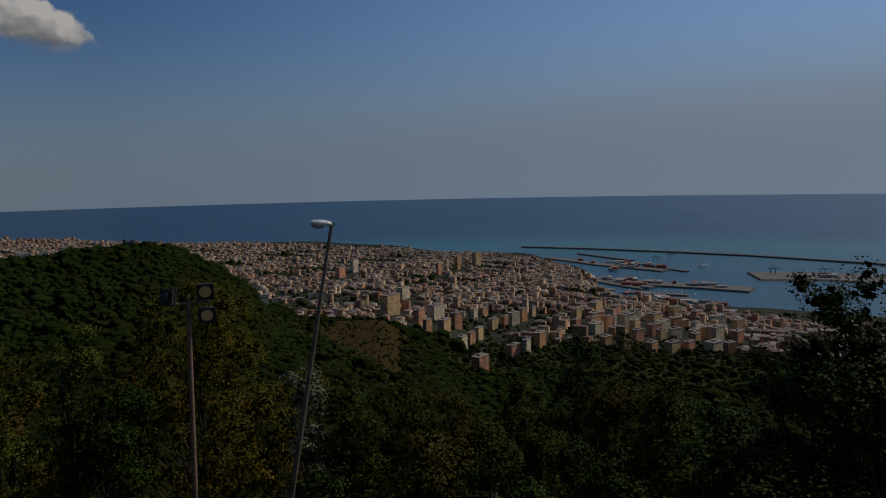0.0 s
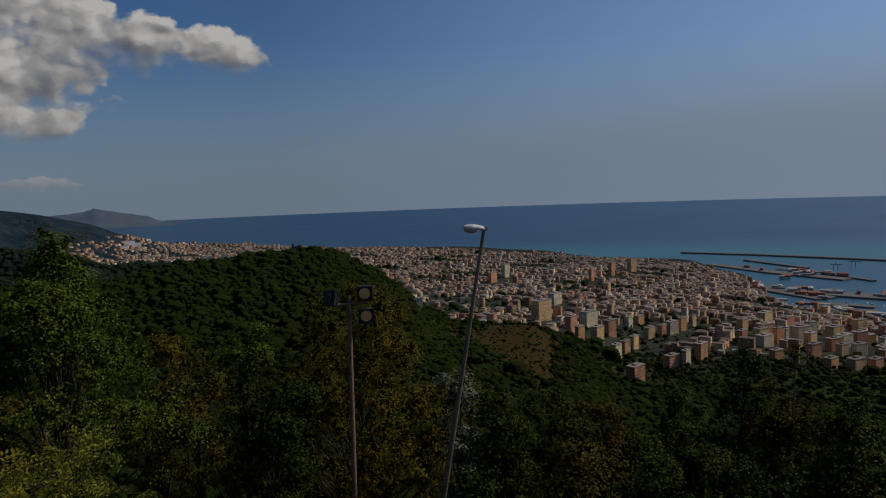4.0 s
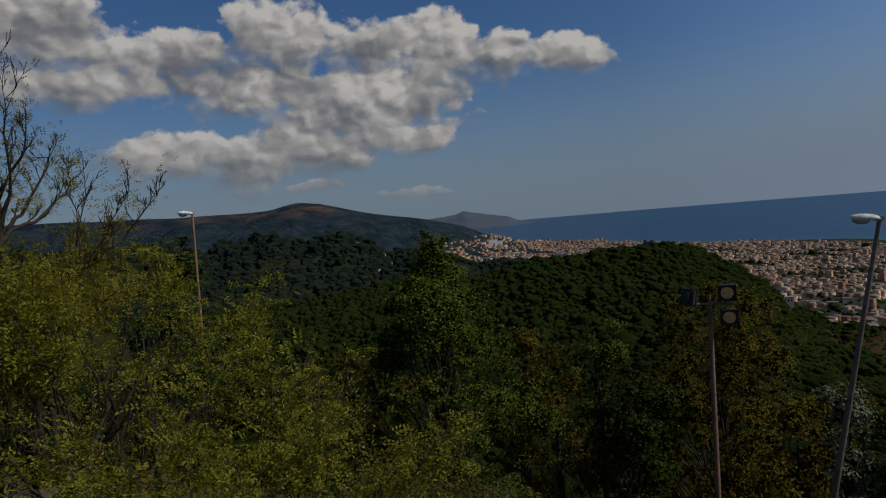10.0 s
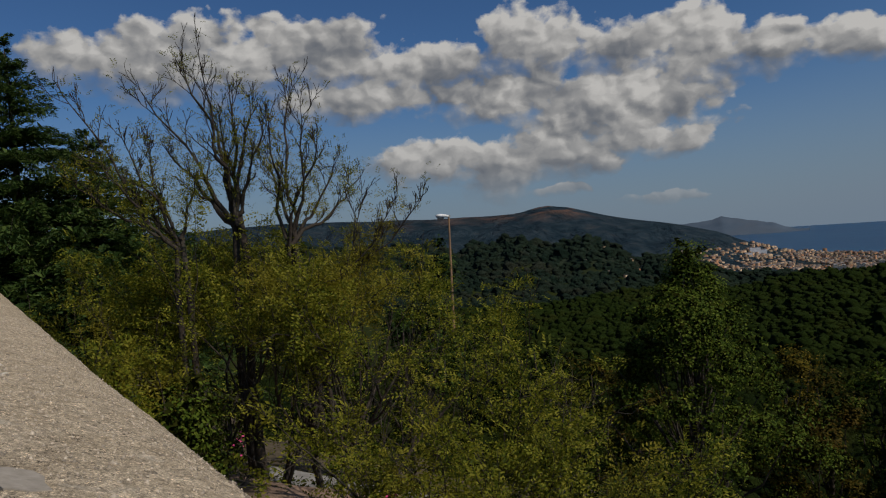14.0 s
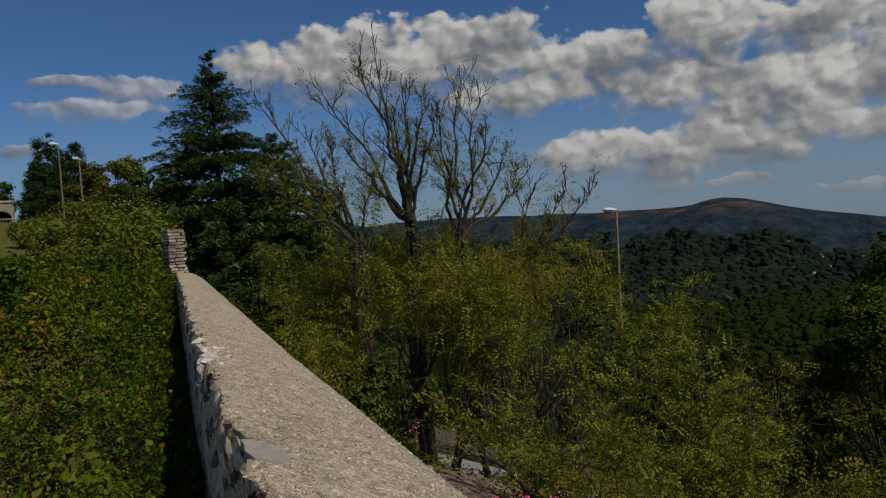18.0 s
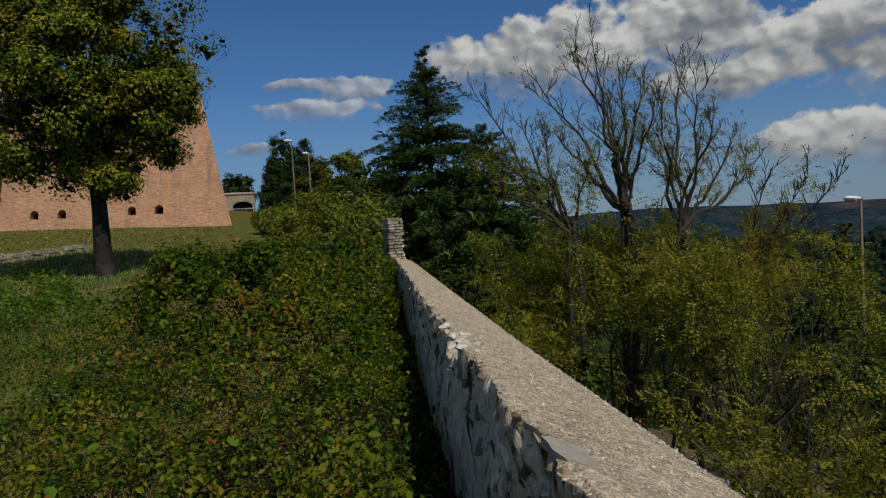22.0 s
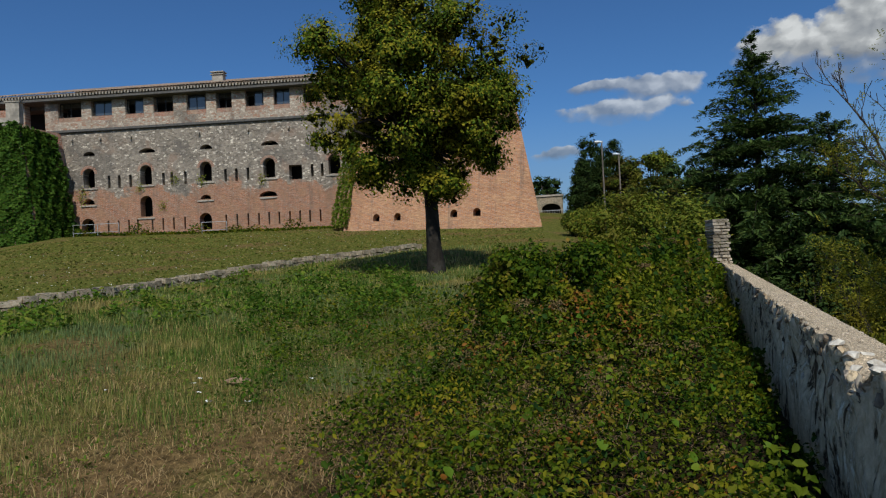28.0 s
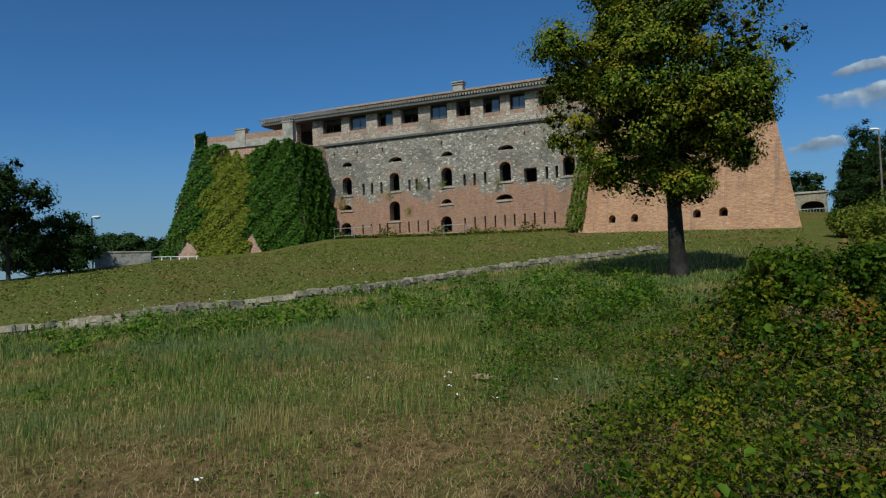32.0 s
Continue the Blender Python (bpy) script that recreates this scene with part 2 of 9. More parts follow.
def canopy(name, dark, light, turned, mottle=1.6, turned_scale=0.05):
    """Crowns of a far wood: a shade for each tree, leaf clumps as mottling and relief, some stands turning colour."""
    m = bpy.data.materials.new(name)
    m.use_nodes = True
    g = Nodes(m.node_tree)
    bsdf = m.node_tree.nodes["Principled BSDF"]
    geo = g.put("ShaderNodeNewGeometry")
    at = geo.outputs["Position"]
    c = g.ramp(geo.outputs["Random Per Island"], (0.0, dark), (1.0, light))
    c = g.mix(g.math("MULTIPLY", g.span(g.noise(at, turned_scale, 4.0), 0.5, 0.68), 0.7), c, turned)
    clumps = g.noise(at, mottle, 5.0, 0.65)
    c = g.mix(1.0, c, g.ramp(clumps, (0.34, 0.72), (0.66, 1.24)), "MULTIPLY")
    g.feed(bsdf.inputs["Base Color"], c)
    bsdf.inputs["Roughness"].default_value, bsdf.inputs["Specular IOR Level"].default_value = 0.9, 0.02
    b = g.t.nodes.new("ShaderNodeBump")
    b.inputs["Strength"].default_value, b.inputs["Distance"].default_value = 0.8, 1.1 / mottle
    g.feed(b.inputs["Height"], clumps)
    skyward = g.vmath("NORMALIZE", g.vmath("ADD", g.vmath("MULTIPLY", geo.outputs["Normal"], (0.34, 0.34, 0.34)), (0.0, 0.0, 0.66)))
    g.feed(b.inputs["Normal"], skyward)
    g.feed(bsdf.inputs["Normal"], b.outputs[0])
    return m


def masonry(name, turn, brick_cols, stone_cols, line, mortar=(0.33, 0.29, 0.24)):
    """An old wall: bricks below the height line, grey rubble stone above it, both weathered. turn: the wall's direction."""
    m = bpy.data.materials.new(name)
    m.use_nodes = True
    g = Nodes(m.node_tree)
    bsdf = m.node_tree.nodes["Principled BSDF"]
    at = g.put("ShaderNodeNewGeometry").outputs["Position"]
    x, y, z = g.put("ShaderNodeSeparateXYZ", at).outputs
    along = g.math("ADD", g.math("MULTIPLY", x, turn[0]), g.math("MULTIPLY", y, turn[1]))
    uv = g.put("ShaderNodeCombineXYZ", along, z, 0.0).outputs[0]
    br = g.t.nodes.new("ShaderNodeTexBrick")
    g.feed(br.inputs["Vector"], uv)
    br.inputs["Scale"].default_value = 1.0
    br.inputs["Brick Width"].default_value, br.inputs["Row Height"].default_value = 0.30, 0.095
    br.inputs["Mortar Size"].default_value = 0.012
    g.feed(br.inputs["Color1"], brick_cols[0]), g.feed(br.inputs["Color2"], brick_cols[1]), g.feed(br.inputs["Mortar"], mortar)
    worn = g.noise(at, 1.1, 8.0, 0.68)
    bcol = g.mix(g.span(worn, 0.42, 0.7), br.outputs[0], brick_cols[2])
    bcol = g.mix(g.math("MULTIPLY", g.span(g.noise(at, 0.35, 5.0, 0.6, 0.4), 0.5, 0.72), 0.65), bcol, brick_cols[3])
    courses = g.noise(g.put("ShaderNodeCombineXYZ", g.math("MULTIPLY", along, 1.8), g.math("MULTIPLY", z, 5.0), 0.0).outputs[0], 1.6, 6.0, 0.75)
    bcol = g.mix(1.0, bcol, g.ramp(courses, (0.32, 0.62), (0.68, 1.34)), "MULTIPLY")
    drips = g.noise(g.put("ShaderNodeCombineXYZ", g.math("MULTIPLY", along, 2.2), g.math("MULTIPLY", z, 0.16), 3.0).outputs[0], 1.0, 5.0, 0.65)
    bcol = g.mix(g.math("MULTIPLY", g.span(drips, 0.52, 0.68), 0.5), bcol, (0.17, 0.125, 0.095))
    if stone_cols:
        vo = g.t.nodes.new("ShaderNodeTexVoronoi")
        g.feed(vo.inputs["Vector"], g.put("ShaderNodeCombineXYZ", g.math("MULTIPLY", along, 0.62), z, 0.0).outputs[0])
        vo.inputs["Scale"].default_value = 8.0
        edge = g.t.nodes.new("ShaderNodeTexVoronoi")
        edge.feature = "DISTANCE_TO_EDGE"
        g.feed(edge.inputs["Vector"], g.put("ShaderNodeCombineXYZ", g.math("MULTIPLY", along, 0.62), z, 0.0).outputs[0])
        edge.inputs["Scale"].default_value = 8.0
        pick = g.put("ShaderNodeSeparateXYZ", vo.outputs["Color"]).outputs[0]
        scol = g.ramp(pick, (0.0, stone_cols[0]), (0.35, stone_cols[1]), (0.84, stone_cols[2]), (1.0, stone_cols[3]))
        joint = g.span(edge.outputs["Distance"], 0.0, 0.06)
        scol = g.mix(joint, (0.2, 0.185, 0.165), scol)
        scol = g.mix(g.math("MULTIPLY", g.span(worn, 0.5, 0.75), 0.5), scol, (0.40, 0.34, 0.27))
        scol = g.mix(g.math("MULTIPLY", g.span(g.noise(at, 0.33, 6.0, 0.65, 0.5), 0.48, 0.64), 0.6), scol, (0.095, 0.085, 0.075))
        scol = g.mix(g.math("MULTIPLY", g.span(g.noise(at, 0.6, 5.0, 0.6, 0.3), 0.55, 0.7), 0.5), scol, (0.26, 0.17, 0.12))
        lift = g.math("ADD", z, g.math("MULTIPLY", g.math("SUBTRACT", g.noise(at, 0.5, 6.0, 0.7), 0.5), 6.5))
        upper = g.span(lift, line - 0.25, line + 0.35)
        bcol = g.mix(upper, bcol, scol)
    g.feed(bsdf.inputs["Base Color"], bcol)
    bsdf.inputs["Roughness"].default_value = 0.93
    bsdf.inputs["Specular IOR Level"].default_value = 0.15
    b = g.t.nodes.new("ShaderNodeBump")
    b.inputs["Strength"].default_value, b.inputs["Distance"].default_value = 0.7, 0.12
    g.feed(b.inputs["Height"], g.noise(at, 5.0, 8.0, 0.7))
    g.feed(bsdf.inputs["Normal"], b.outputs[0])
    return m


WALL_RUN = (-0.1115, 0.9938)
M_FORT = masonry("fort_masonry", WALL_RUN, ((0.37, 0.155, 0.08), (0.24, 0.105, 0.06), (0.31, 0.18, 0.108), (0.17, 0.105, 0.072)),
                 ((0.14, 0.115, 0.09), (0.22, 0.185, 0.148), (0.31, 0.262, 0.205), (0.66, 0.58, 0.47)), 8.9)
M_BASTION = masonry("bastion_brick", (0.23, 0.97), ((0.50, 0.225, 0.095), (0.34, 0.14, 0.062), (0.45, 0.265, 0.145), (0.25, 0.13, 0.075)),
                    None, 0)
M_PARAPET_BRICK = masonry("parapet_brick", WALL_RUN, ((0.36, 0.16, 0.10), (0.28, 0.12, 0.075), (0.34, 0.25, 0.18), (0.21, 0.15, 0.11)), None, 0)
M_STONE_BAND = surface("stone_band", (0.26, 0.23, 0.19), (0.42, 0.37, 0.31), 3.0, (0.2, 0.18, 0.15), 0.8)
# near-black colour for sheets that stand in for shade behind openings
M_OPENING_SHADE = surface("opening_shade", (0.010, 0.009, 0.008), (0.016, 0.014, 0.012), 2.0, bump=0)
M_ROOF = surface("old_roof_tiles", (0.25, 0.17, 0.12), (0.36, 0.26, 0.19), 4.0, (0.18, 0.15, 0.12), 0.7, island=0.2)
M_GUTTER = surface("weathered_eave", (0.07, 0.065, 0.06), (0.13, 0.12, 0.11), 5.0)
M_PALECHIP = surface("pale_lime", (0.40, 0.335, 0.25), (0.64, 0.55, 0.43), 40.0, (0.2, 0.17, 0.14), 9.0, bump=0.6)
M_WHITE = surface("pale_eave_blocks", (0.24, 0.21, 0.17), (0.38, 0.34, 0.28), 5.0)
def gritty(name):
    """Coarse cement: pale and dark grains of sand and pebbles, weather stains, moss specks."""
    m = bpy.data.materials.new(name)
    m.use_nodes = True
    g = Nodes(m.node_tree)
    bsdf = m.node_tree.nodes["Principled BSDF"]
    at = g.put("ShaderNodeNewGeometry").outputs["Position"]
    c = g.ramp(g.noise(at, 8.0, 6.0, 0.65), (0.35, (0.41, 0.322, 0.215)), (0.65, (0.59, 0.478, 0.335)))
    vo = g.t.nodes.new("ShaderNodeTexVoronoi")
    g.feed(vo.inputs["Vector"], at)
    vo.inputs["Scale"].default_value = 190.0
    pick = g.put("ShaderNodeSeparateXYZ", vo.outputs["Color"]).outputs[0]
    grains = g.ramp(pick, (0.0, 0.55), (0.25, 0.88), (0.8, 1.08), (1.0, 1.6))
    c = g.mix(1.0, c, grains, "MULTIPLY")
    pebble = g.t.nodes.new("ShaderNodeTexVoronoi")
    g.feed(pebble.inputs["Vector"], at)
    pebble.inputs["Scale"].default_value = 62.0
    which = g.put("ShaderNodeSeparateXYZ", pebble.outputs["Color"]).outputs[0]
    c = g.mix(1.0, c, g.ramp(which, (0.0, 0.6), (0.22, 0.92), (0.78, 1.05), (1.0, 1.5)), "MULTIPLY")
    fine = g.ramp(g.noise(at, 150.0, 4.0, 0.7), (0.36, 0.62), (0.64, 1.32))
    c = g.mix(1.0, c, fine, "MULTIPLY")
    c = g.mix(g.math("MULTIPLY", g.span(g.noise(at, 2.6, 5.0, 0.65, 0.4), 0.54, 0.72), 0.5), c, (0.27, 0.215, 0.15))
    c = g.mix(g.math("MULTIPLY", g.span(g.noise(at, 14.0, 5.0, 0.7), 0.6, 0.72), 0.7), c, (0.13, 0.115, 0.085))
    crack = g.math("ABSOLUTE", g.math("SUBTRACT", g.noise(at, 2.2, 7.0, 0.62, 0.8), 0.5))
    c = g.mix(g.math("MULTIPLY", g.span(crack, 0.007, 0.0), g.span(g.noise(at, 1.1, 2.0), 0.45, 0.6)), c, (0.07, 0.055, 0.04))
    pale = g.math("MULTIPLY", g.span(g.noise(at, 5.0, 6.0, 0.7), 0.58, 0.7), 0.55)
    c = g.mix(pale, c, (0.50, 0.435, 0.345))
    g.feed(bsdf.inputs["Base Color"], c)
    bsdf.inputs["Roughness"].default_value, bsdf.inputs["Specular IOR Level"].default_value = 0.95, 0.035
    b = g.t.nodes.new("ShaderNodeBump")
    b.inputs["Strength"].default_value, b.inputs["Distance"].default_value = 0.6, 0.008
    g.feed(b.inputs["Height"], g.math("ADD", vo.outputs["Distance"], g.math("MULTIPLY", g.noise(at, 22.0, 8.0, 0.75), 4.0)))
    g.feed(bsdf.inputs["Normal"], b.outputs[0])
    return m


M_CONCRETE = gritty("wall_cement")
def flaking(name):
    """Old plaster scaling off rubble: grey skin, pale lime scabs, brown hollows, streaks running down."""
    m = bpy.data.materials.new(name)
    m.use_nodes = True
    g = Nodes(m.node_tree)
    bsdf = m.node_tree.nodes["Principled BSDF"]
    at = g.put("ShaderNodeNewGeometry").outputs["Position"]
    x, y, z = g.put("ShaderNodeSeparateXYZ", at).outputs
    tall = g.put("ShaderNodeCombineXYZ", x, y, g.math("MULTIPLY", z, 0.45)).outputs[0]
    skin = g.ramp(g.noise(at, 16.0, 6.0, 0.65), (0.34, (0.54, 0.41, 0.25)), (0.66, (0.82, 0.66, 0.44)))
    hollow = g.noise(tall, 5.5, 6.0, 0.68, 0.6)
    scab = g.noise(tall, 9.0, 6.0, 0.7, 0.4)
    drip = g.noise(g.put("ShaderNodeCombineXYZ", x, y, g.math("MULTIPLY", z, 0.12)).outputs[0], 8.0, 5.0, 0.6)
    c = g.mix(g.math("MULTIPLY", g.span(drip, 0.50, 0.66), 0.45), skin, (0.27, 0.20, 0.125))
    c = g.mix(g.span(scab, 0.57, 0.63), c, (0.86, 0.76, 0.58))
    c = g.mix(g.span(hollow, 0.55, 0.61), c, (0.13, 0.088, 0.052))
    g.feed(bsdf.inputs["Base Color"], c)
    bsdf.inputs["Roughness"].default_value, bsdf.inputs["Specular IOR Level"].default_value = 0.95, 0.06
    b = g.t.nodes.new("ShaderNodeBump")
    b.inputs["Strength"].default_value, b.inputs["Distance"].default_value = 1.0, 0.04
    g.feed(b.inputs["Height"], g.math("SUBTRACT", g.math("MULTIPLY", g.span(scab, 0.5, 0.63), 0.3), g.math("ADD", g.span(hollow, 0.52, 0.66), g.math("MULTIPLY", g.noise(at, 30.0, 5.0, 0.7), 0.25))))
    g.feed(bsdf.inputs["Normal"], b.outputs[0])
    return m


M_RENDER = flaking("flaking_plaster")
M_FIELDSTONE = surface("fieldstone", (0.30, 0.275, 0.24), (0.47, 0.435, 0.38), 7.0, (0.19, 0.18, 0.15), 2.0, thing=0.28, bump=0.6)
M_METAL = surface("galvanised_steel", (0.34, 0.34, 0.33), (0.46, 0.46, 0.45), 9.0, (0.26, 0.24, 0.22), 1.5, rough=0.5, bump=0.1, metal=0.6)
M_RUSTY = surface("rusted_pole", (0.16, 0.10, 0.07), (0.25, 0.17, 0.12), 9.0, (0.11, 0.08, 0.06), 1.5, rough=0.8, bump=0.2)
M_LAMPWHITE = surface("lamp_shell", (0.80, 0.80, 0.78), (0.88, 0.88, 0.86), 8.0, (0.5, 0.48, 0.45), 3.0, rough=0.5, bump=0.05)
M_BLACK = surface("black_housing", (0.02, 0.02, 0.021), (0.04, 0.04, 0.042), 10.0, rough=0.6, bump=0.1)
M_BARK = surface("bark", (0.05, 0.038, 0.028), (0.12, 0.095, 0.072), 22.0, (0.15, 0.13, 0.10), 2.5, bump=0.8)
M_BARK_DARK = surface("dark_bark", (0.026, 0.02, 0.015), (0.062, 0.048, 0.037), 16.0, (0.07, 0.06, 0.045), 2.0, bump=0.8)
M_DEADSTEM = surface("dry_stems", (0.11, 0.07, 0.04), (0.21, 0.145, 0.085), 9.0, bump=0.2, island=0.3)
M_GLASS = bpy.data.materials.new("window_glass")
M_GLASS.use_nodes = True
_b = M_GLASS.node_tree.nodes["Principled BSDF"]
_b.inputs["Base Color"].default_value, _b.inputs["Roughness"].default_value = (0.05, 0.06, 0.07, 1), 0.08
_b.inputs["Specular IOR Level"].default_value = 0.8
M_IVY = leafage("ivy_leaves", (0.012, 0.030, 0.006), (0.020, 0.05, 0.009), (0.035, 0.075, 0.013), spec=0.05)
M_IVY_PALE = leafage("pale_creeper_leaves", (0.10, 0.15, 0.014), (0.17, 0.21, 0.02), (0.25, 0.25, 0.028), (0.17, 0.13, 0.025), spec=0.06)
M_ELM = leafage("maple_leaves", (0.030, 0.060, 0.006), (0.058, 0.104, 0.009), (0.155, 0.185, 0.014), (0.28, 0.24, 0.018),
                patch=(0.30, 0.23, 0.016), patch_scale=0.7, spec=0.06, through_light=0.26)
M_LOCUST = leafage("locust_leaves", (0.062, 0.080, 0.008), (0.115, 0.136, 0.011), (0.18, 0.186, 0.015), (0.24, 0.232, 0.022), (0.32, 0.285, 0.036),
                   patch=(0.27, 0.222, 0.026), patch_scale=0.35, through_light=0.45)
M_CEDAR = leafage("cedar_needles", (0.016, 0.034, 0.008), (0.042, 0.076, 0.016), (0.095, 0.135, 0.03), through_light=0.25)
M_OAK = leafage("oak_leaves", (0.010, 0.020, 0.003), (0.018, 0.034, 0.005), (0.03, 0.052, 0.007), (0.05, 0.068, 0.010),
                patch=(0.034, 0.036, 0.007), patch_scale=0.3, through_light=0.08, spec=0.03)
M_BROWNOAK = leafage("browning_leaves", (0.04, 0.034, 0.006), (0.068, 0.053, 0.008), (0.10, 0.074, 0.010), (0.038, 0.044, 0.007),
                     patch=(0.09, 0.05, 0.008), patch_scale=0.4, through_light=0.2, spec=0.05)
# dimmer copy of the sunlit oak leaves, shade put into the colours
M_OAKSHADE = leafage("shaded_oak_leaves", (0.016, 0.028, 0.004), (0.032, 0.050, 0.006), (0.055, 0.074, 0.009), (0.085, 0.098, 0.013), through_light=0.15, spec=0.04)
M_SILVER = leafage("silvery_leaves", (0.10, 0.12, 0.065), (0.17, 0.19, 0.12), (0.25, 0.27, 0.18), (0.08, 0.10, 0.045))
M_BRAMBLE = leafage("bramble_leaves", (0.024, 0.048, 0.003), (0.048, 0.086, 0.005), (0.090, 0.132, 0.007), (0.155, 0.172, 0.010),
                    patch=(0.155, 0.165, 0.011), patch_scale=0.8, other=(0.16, 0.095, 0.02), other_scale=1.6, other_cut=(0.58, 0.68), spec=0.08, through_light=0.4, plants=1.9)
M_AUTUMN = leafage("turning_leaves", (0.26, 0.20, 0.02), (0.22, 0.12, 0.02), (0.13, 0.065, 0.02), (0.30, 0.26, 0.03))
M_RUST = leafage("rusty_leaves", (0.20, 0.075, 0.014), (0.28, 0.12, 0.02), (0.13, 0.05, 0.015), through_light=0.35)
M_YELLOWED = leafage("yellowed_leaves", (0.17, 0.165, 0.016), (0.25, 0.22, 0.022), (0.12, 0.14, 0.012), through_light=0.4)
M_SEEDHEAD = leafage("dry_seed_heads", (0.15, 0.10, 0.040), (0.22, 0.155, 0.066), (0.09, 0.060, 0.024), through_light=0.25)
M_GRASS = leafage("grass_blades", (0.034, 0.075, 0.010), (0.08, 0.145, 0.023), (0.17, 0.225, 0.042), (0.42, 0.335, 0.12),
                  patch=(0.40, 0.29, 0.11), patch_scale=0.45, other=(0.14, 0.19, 0.075), other_scale=0.25, other_cut=(0.5, 0.62))
M_STRAW = leafage("dry_grass_blades", (0.36, 0.24, 0.105), (0.56, 0.41, 0.20), (0.25, 0.145, 0.065), (0.15, 0.12, 0.04), patch=(0.22, 0.145, 0.07), patch_scale=1.2)
M_STRAWPALE = leafage("pale_straw", (0.50, 0.37, 0.18), (0.62, 0.48, 0.26), (0.38, 0.25, 0.11), through_light=0.2)
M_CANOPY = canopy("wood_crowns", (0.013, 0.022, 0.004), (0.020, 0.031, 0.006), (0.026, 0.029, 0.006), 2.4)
# darker copy of the wood crowns, with the slopes' shade in its colours
M_CANOPY_SHADED = canopy("shaded_wood_crowns", (0.008, 0.014, 0.003), (0.018, 0.026, 0.005), (0.022, 0.022, 0.005))
# far crowns lean to blue, distance haze mixed into their colour
M_CANOPY_FAR = canopy("haze_tinted_wood_crowns", (0.010, 0.019, 0.013), (0.020, 0.031, 0.020), (0.03, 0.032, 0.022), 0.6, 0.01)
M_PETAL_WHITE = surface("white_petals", (0.7, 0.7, 0.66), (0.85, 0.85, 0.8), 20.0, bump=0)
M_PETAL_PINK = surface("pink_petals", (0.5, 0.04, 0.14), (0.7, 0.10, 0.25), 20.0, bump=0)


def ground_material():
    m = bpy.data.materials.new("ground_cover")
    m.use_nodes = True
    g = Nodes(m.node_tree)
    bsdf = m.node_tree.nodes["Principled BSDF"]
    at = g.put("ShaderNodeNewGeometry").outputs["Position"]
    x, y, z = g.put("ShaderNodeSeparateXYZ", at).outputs
    far = g.math("SQRT", g.math("ADD", g.math("MULTIPLY", x, x), g.math("MULTIPLY", y, y)))
    blades = g.noise(at, 9.0, 8.0, 0.7)
    lawn = g.ramp(blades, (0.34, (0.034, 0.044, 0.008)), (0.5, (0.090, 0.098, 0.019)), (0.68, (0.19, 0.165, 0.046)))
    dry = g.ramp(blades, (0.34, (0.045, 0.028, 0.012)), (0.66, (0.24, 0.155, 0.068)))
    lawn = g.mix(g.math("MULTIPLY", g.span(g.noise(at, 0.28, 5.0, 0.6, 0.5), 0.48, 0.66), 0.75), lawn, dry)
    near_dry = g.math("MULTIPLY", g.span(far, 11.0, 6.0), g.span(g.noise(at, 0.6, 4.0), 0.25, 0.5))
    lawn = g.mix(near_dry, lawn, dry)
    # darker brown ground below the brambles
    bramble_floor = g.ramp(blades, (0.3, (0.012, 0.010, 0.005)), (0.7, (0.05, 0.036, 0.018)))
    lawn = g.mix(g.math("MULTIPLY", g.span(g.math("ADD", y, g.math("MULTIPLY", g.noise(at, 0.7, 3.0), 0.8)), -2.4, -1.4), g.math("MULTIPLY", g.span(x, -0.6, -1.6), g.span(far, 22.0, 15.0))), lawn, bramble_floor)
    wood = g.ramp(g.noise(at, 0.16, 8.0, 0.7), (0.3, (0.014, 0.020, 0.004)), (0.7, (0.034, 0.039, 0.009)))
    earth = g.ramp(g.noise(at, 3.0, 7.0, 0.65), (0.3, (0.06, 0.045, 0.03)), (0.7, (0.15, 0.12, 0.08)))
    seaward = g.span(g.math("ADD", g.math("MULTIPLY", x, 0.17), y), 0.4, 1.4)
    near = g.mix(seaward, lawn, earth)
    c = g.mix(g.span(far, 55.0, 110.0), near, g.mix(seaward, lawn, wood))
    def mound(cx, cy, rx_, ry_):
        u_, v_ = g.math("DIVIDE", g.math("SUBTRACT", x, cx), rx_), g.math("DIVIDE", g.math("SUBTRACT", y, cy), ry_)
        return g.math("SUBTRACT", 1.0, g.math("ADD", g.math("MULTIPLY", u_, u_), g.math("MULTIPLY", v_, v_)))
    open_ground = g.math("MAXIMUM", mound(49.0, 296.0, 42.0, 68.0), mound(49.0, 230.0, 26.0, 46.0))
    heath = g.ramp(g.noise(at, 0.5, 7.0, 0.7), (0.35, (0.014, 0.015, 0.004)), (0.65, (0.060, 0.034, 0.010)))
    c = g.mix(g.span(g.math("ADD", open_ground, g.math("MULTIPLY", g.math("SUBTRACT", g.noise(at, 0.05, 5.0, 0.6), 0.5), 1.4)), 0.1, 0.45), c, heath)
    # far slopes in blue-grey: the haze of distance is put into the ground colour
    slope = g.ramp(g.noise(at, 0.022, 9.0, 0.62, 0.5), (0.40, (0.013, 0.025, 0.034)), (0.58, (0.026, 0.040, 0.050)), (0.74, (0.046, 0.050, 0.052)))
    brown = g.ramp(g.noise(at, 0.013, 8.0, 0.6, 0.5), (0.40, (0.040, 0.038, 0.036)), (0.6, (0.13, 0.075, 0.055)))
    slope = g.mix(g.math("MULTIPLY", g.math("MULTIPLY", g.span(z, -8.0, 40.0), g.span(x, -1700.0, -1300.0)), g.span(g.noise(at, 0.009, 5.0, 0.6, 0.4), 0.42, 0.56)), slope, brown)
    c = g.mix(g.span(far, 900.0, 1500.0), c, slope)
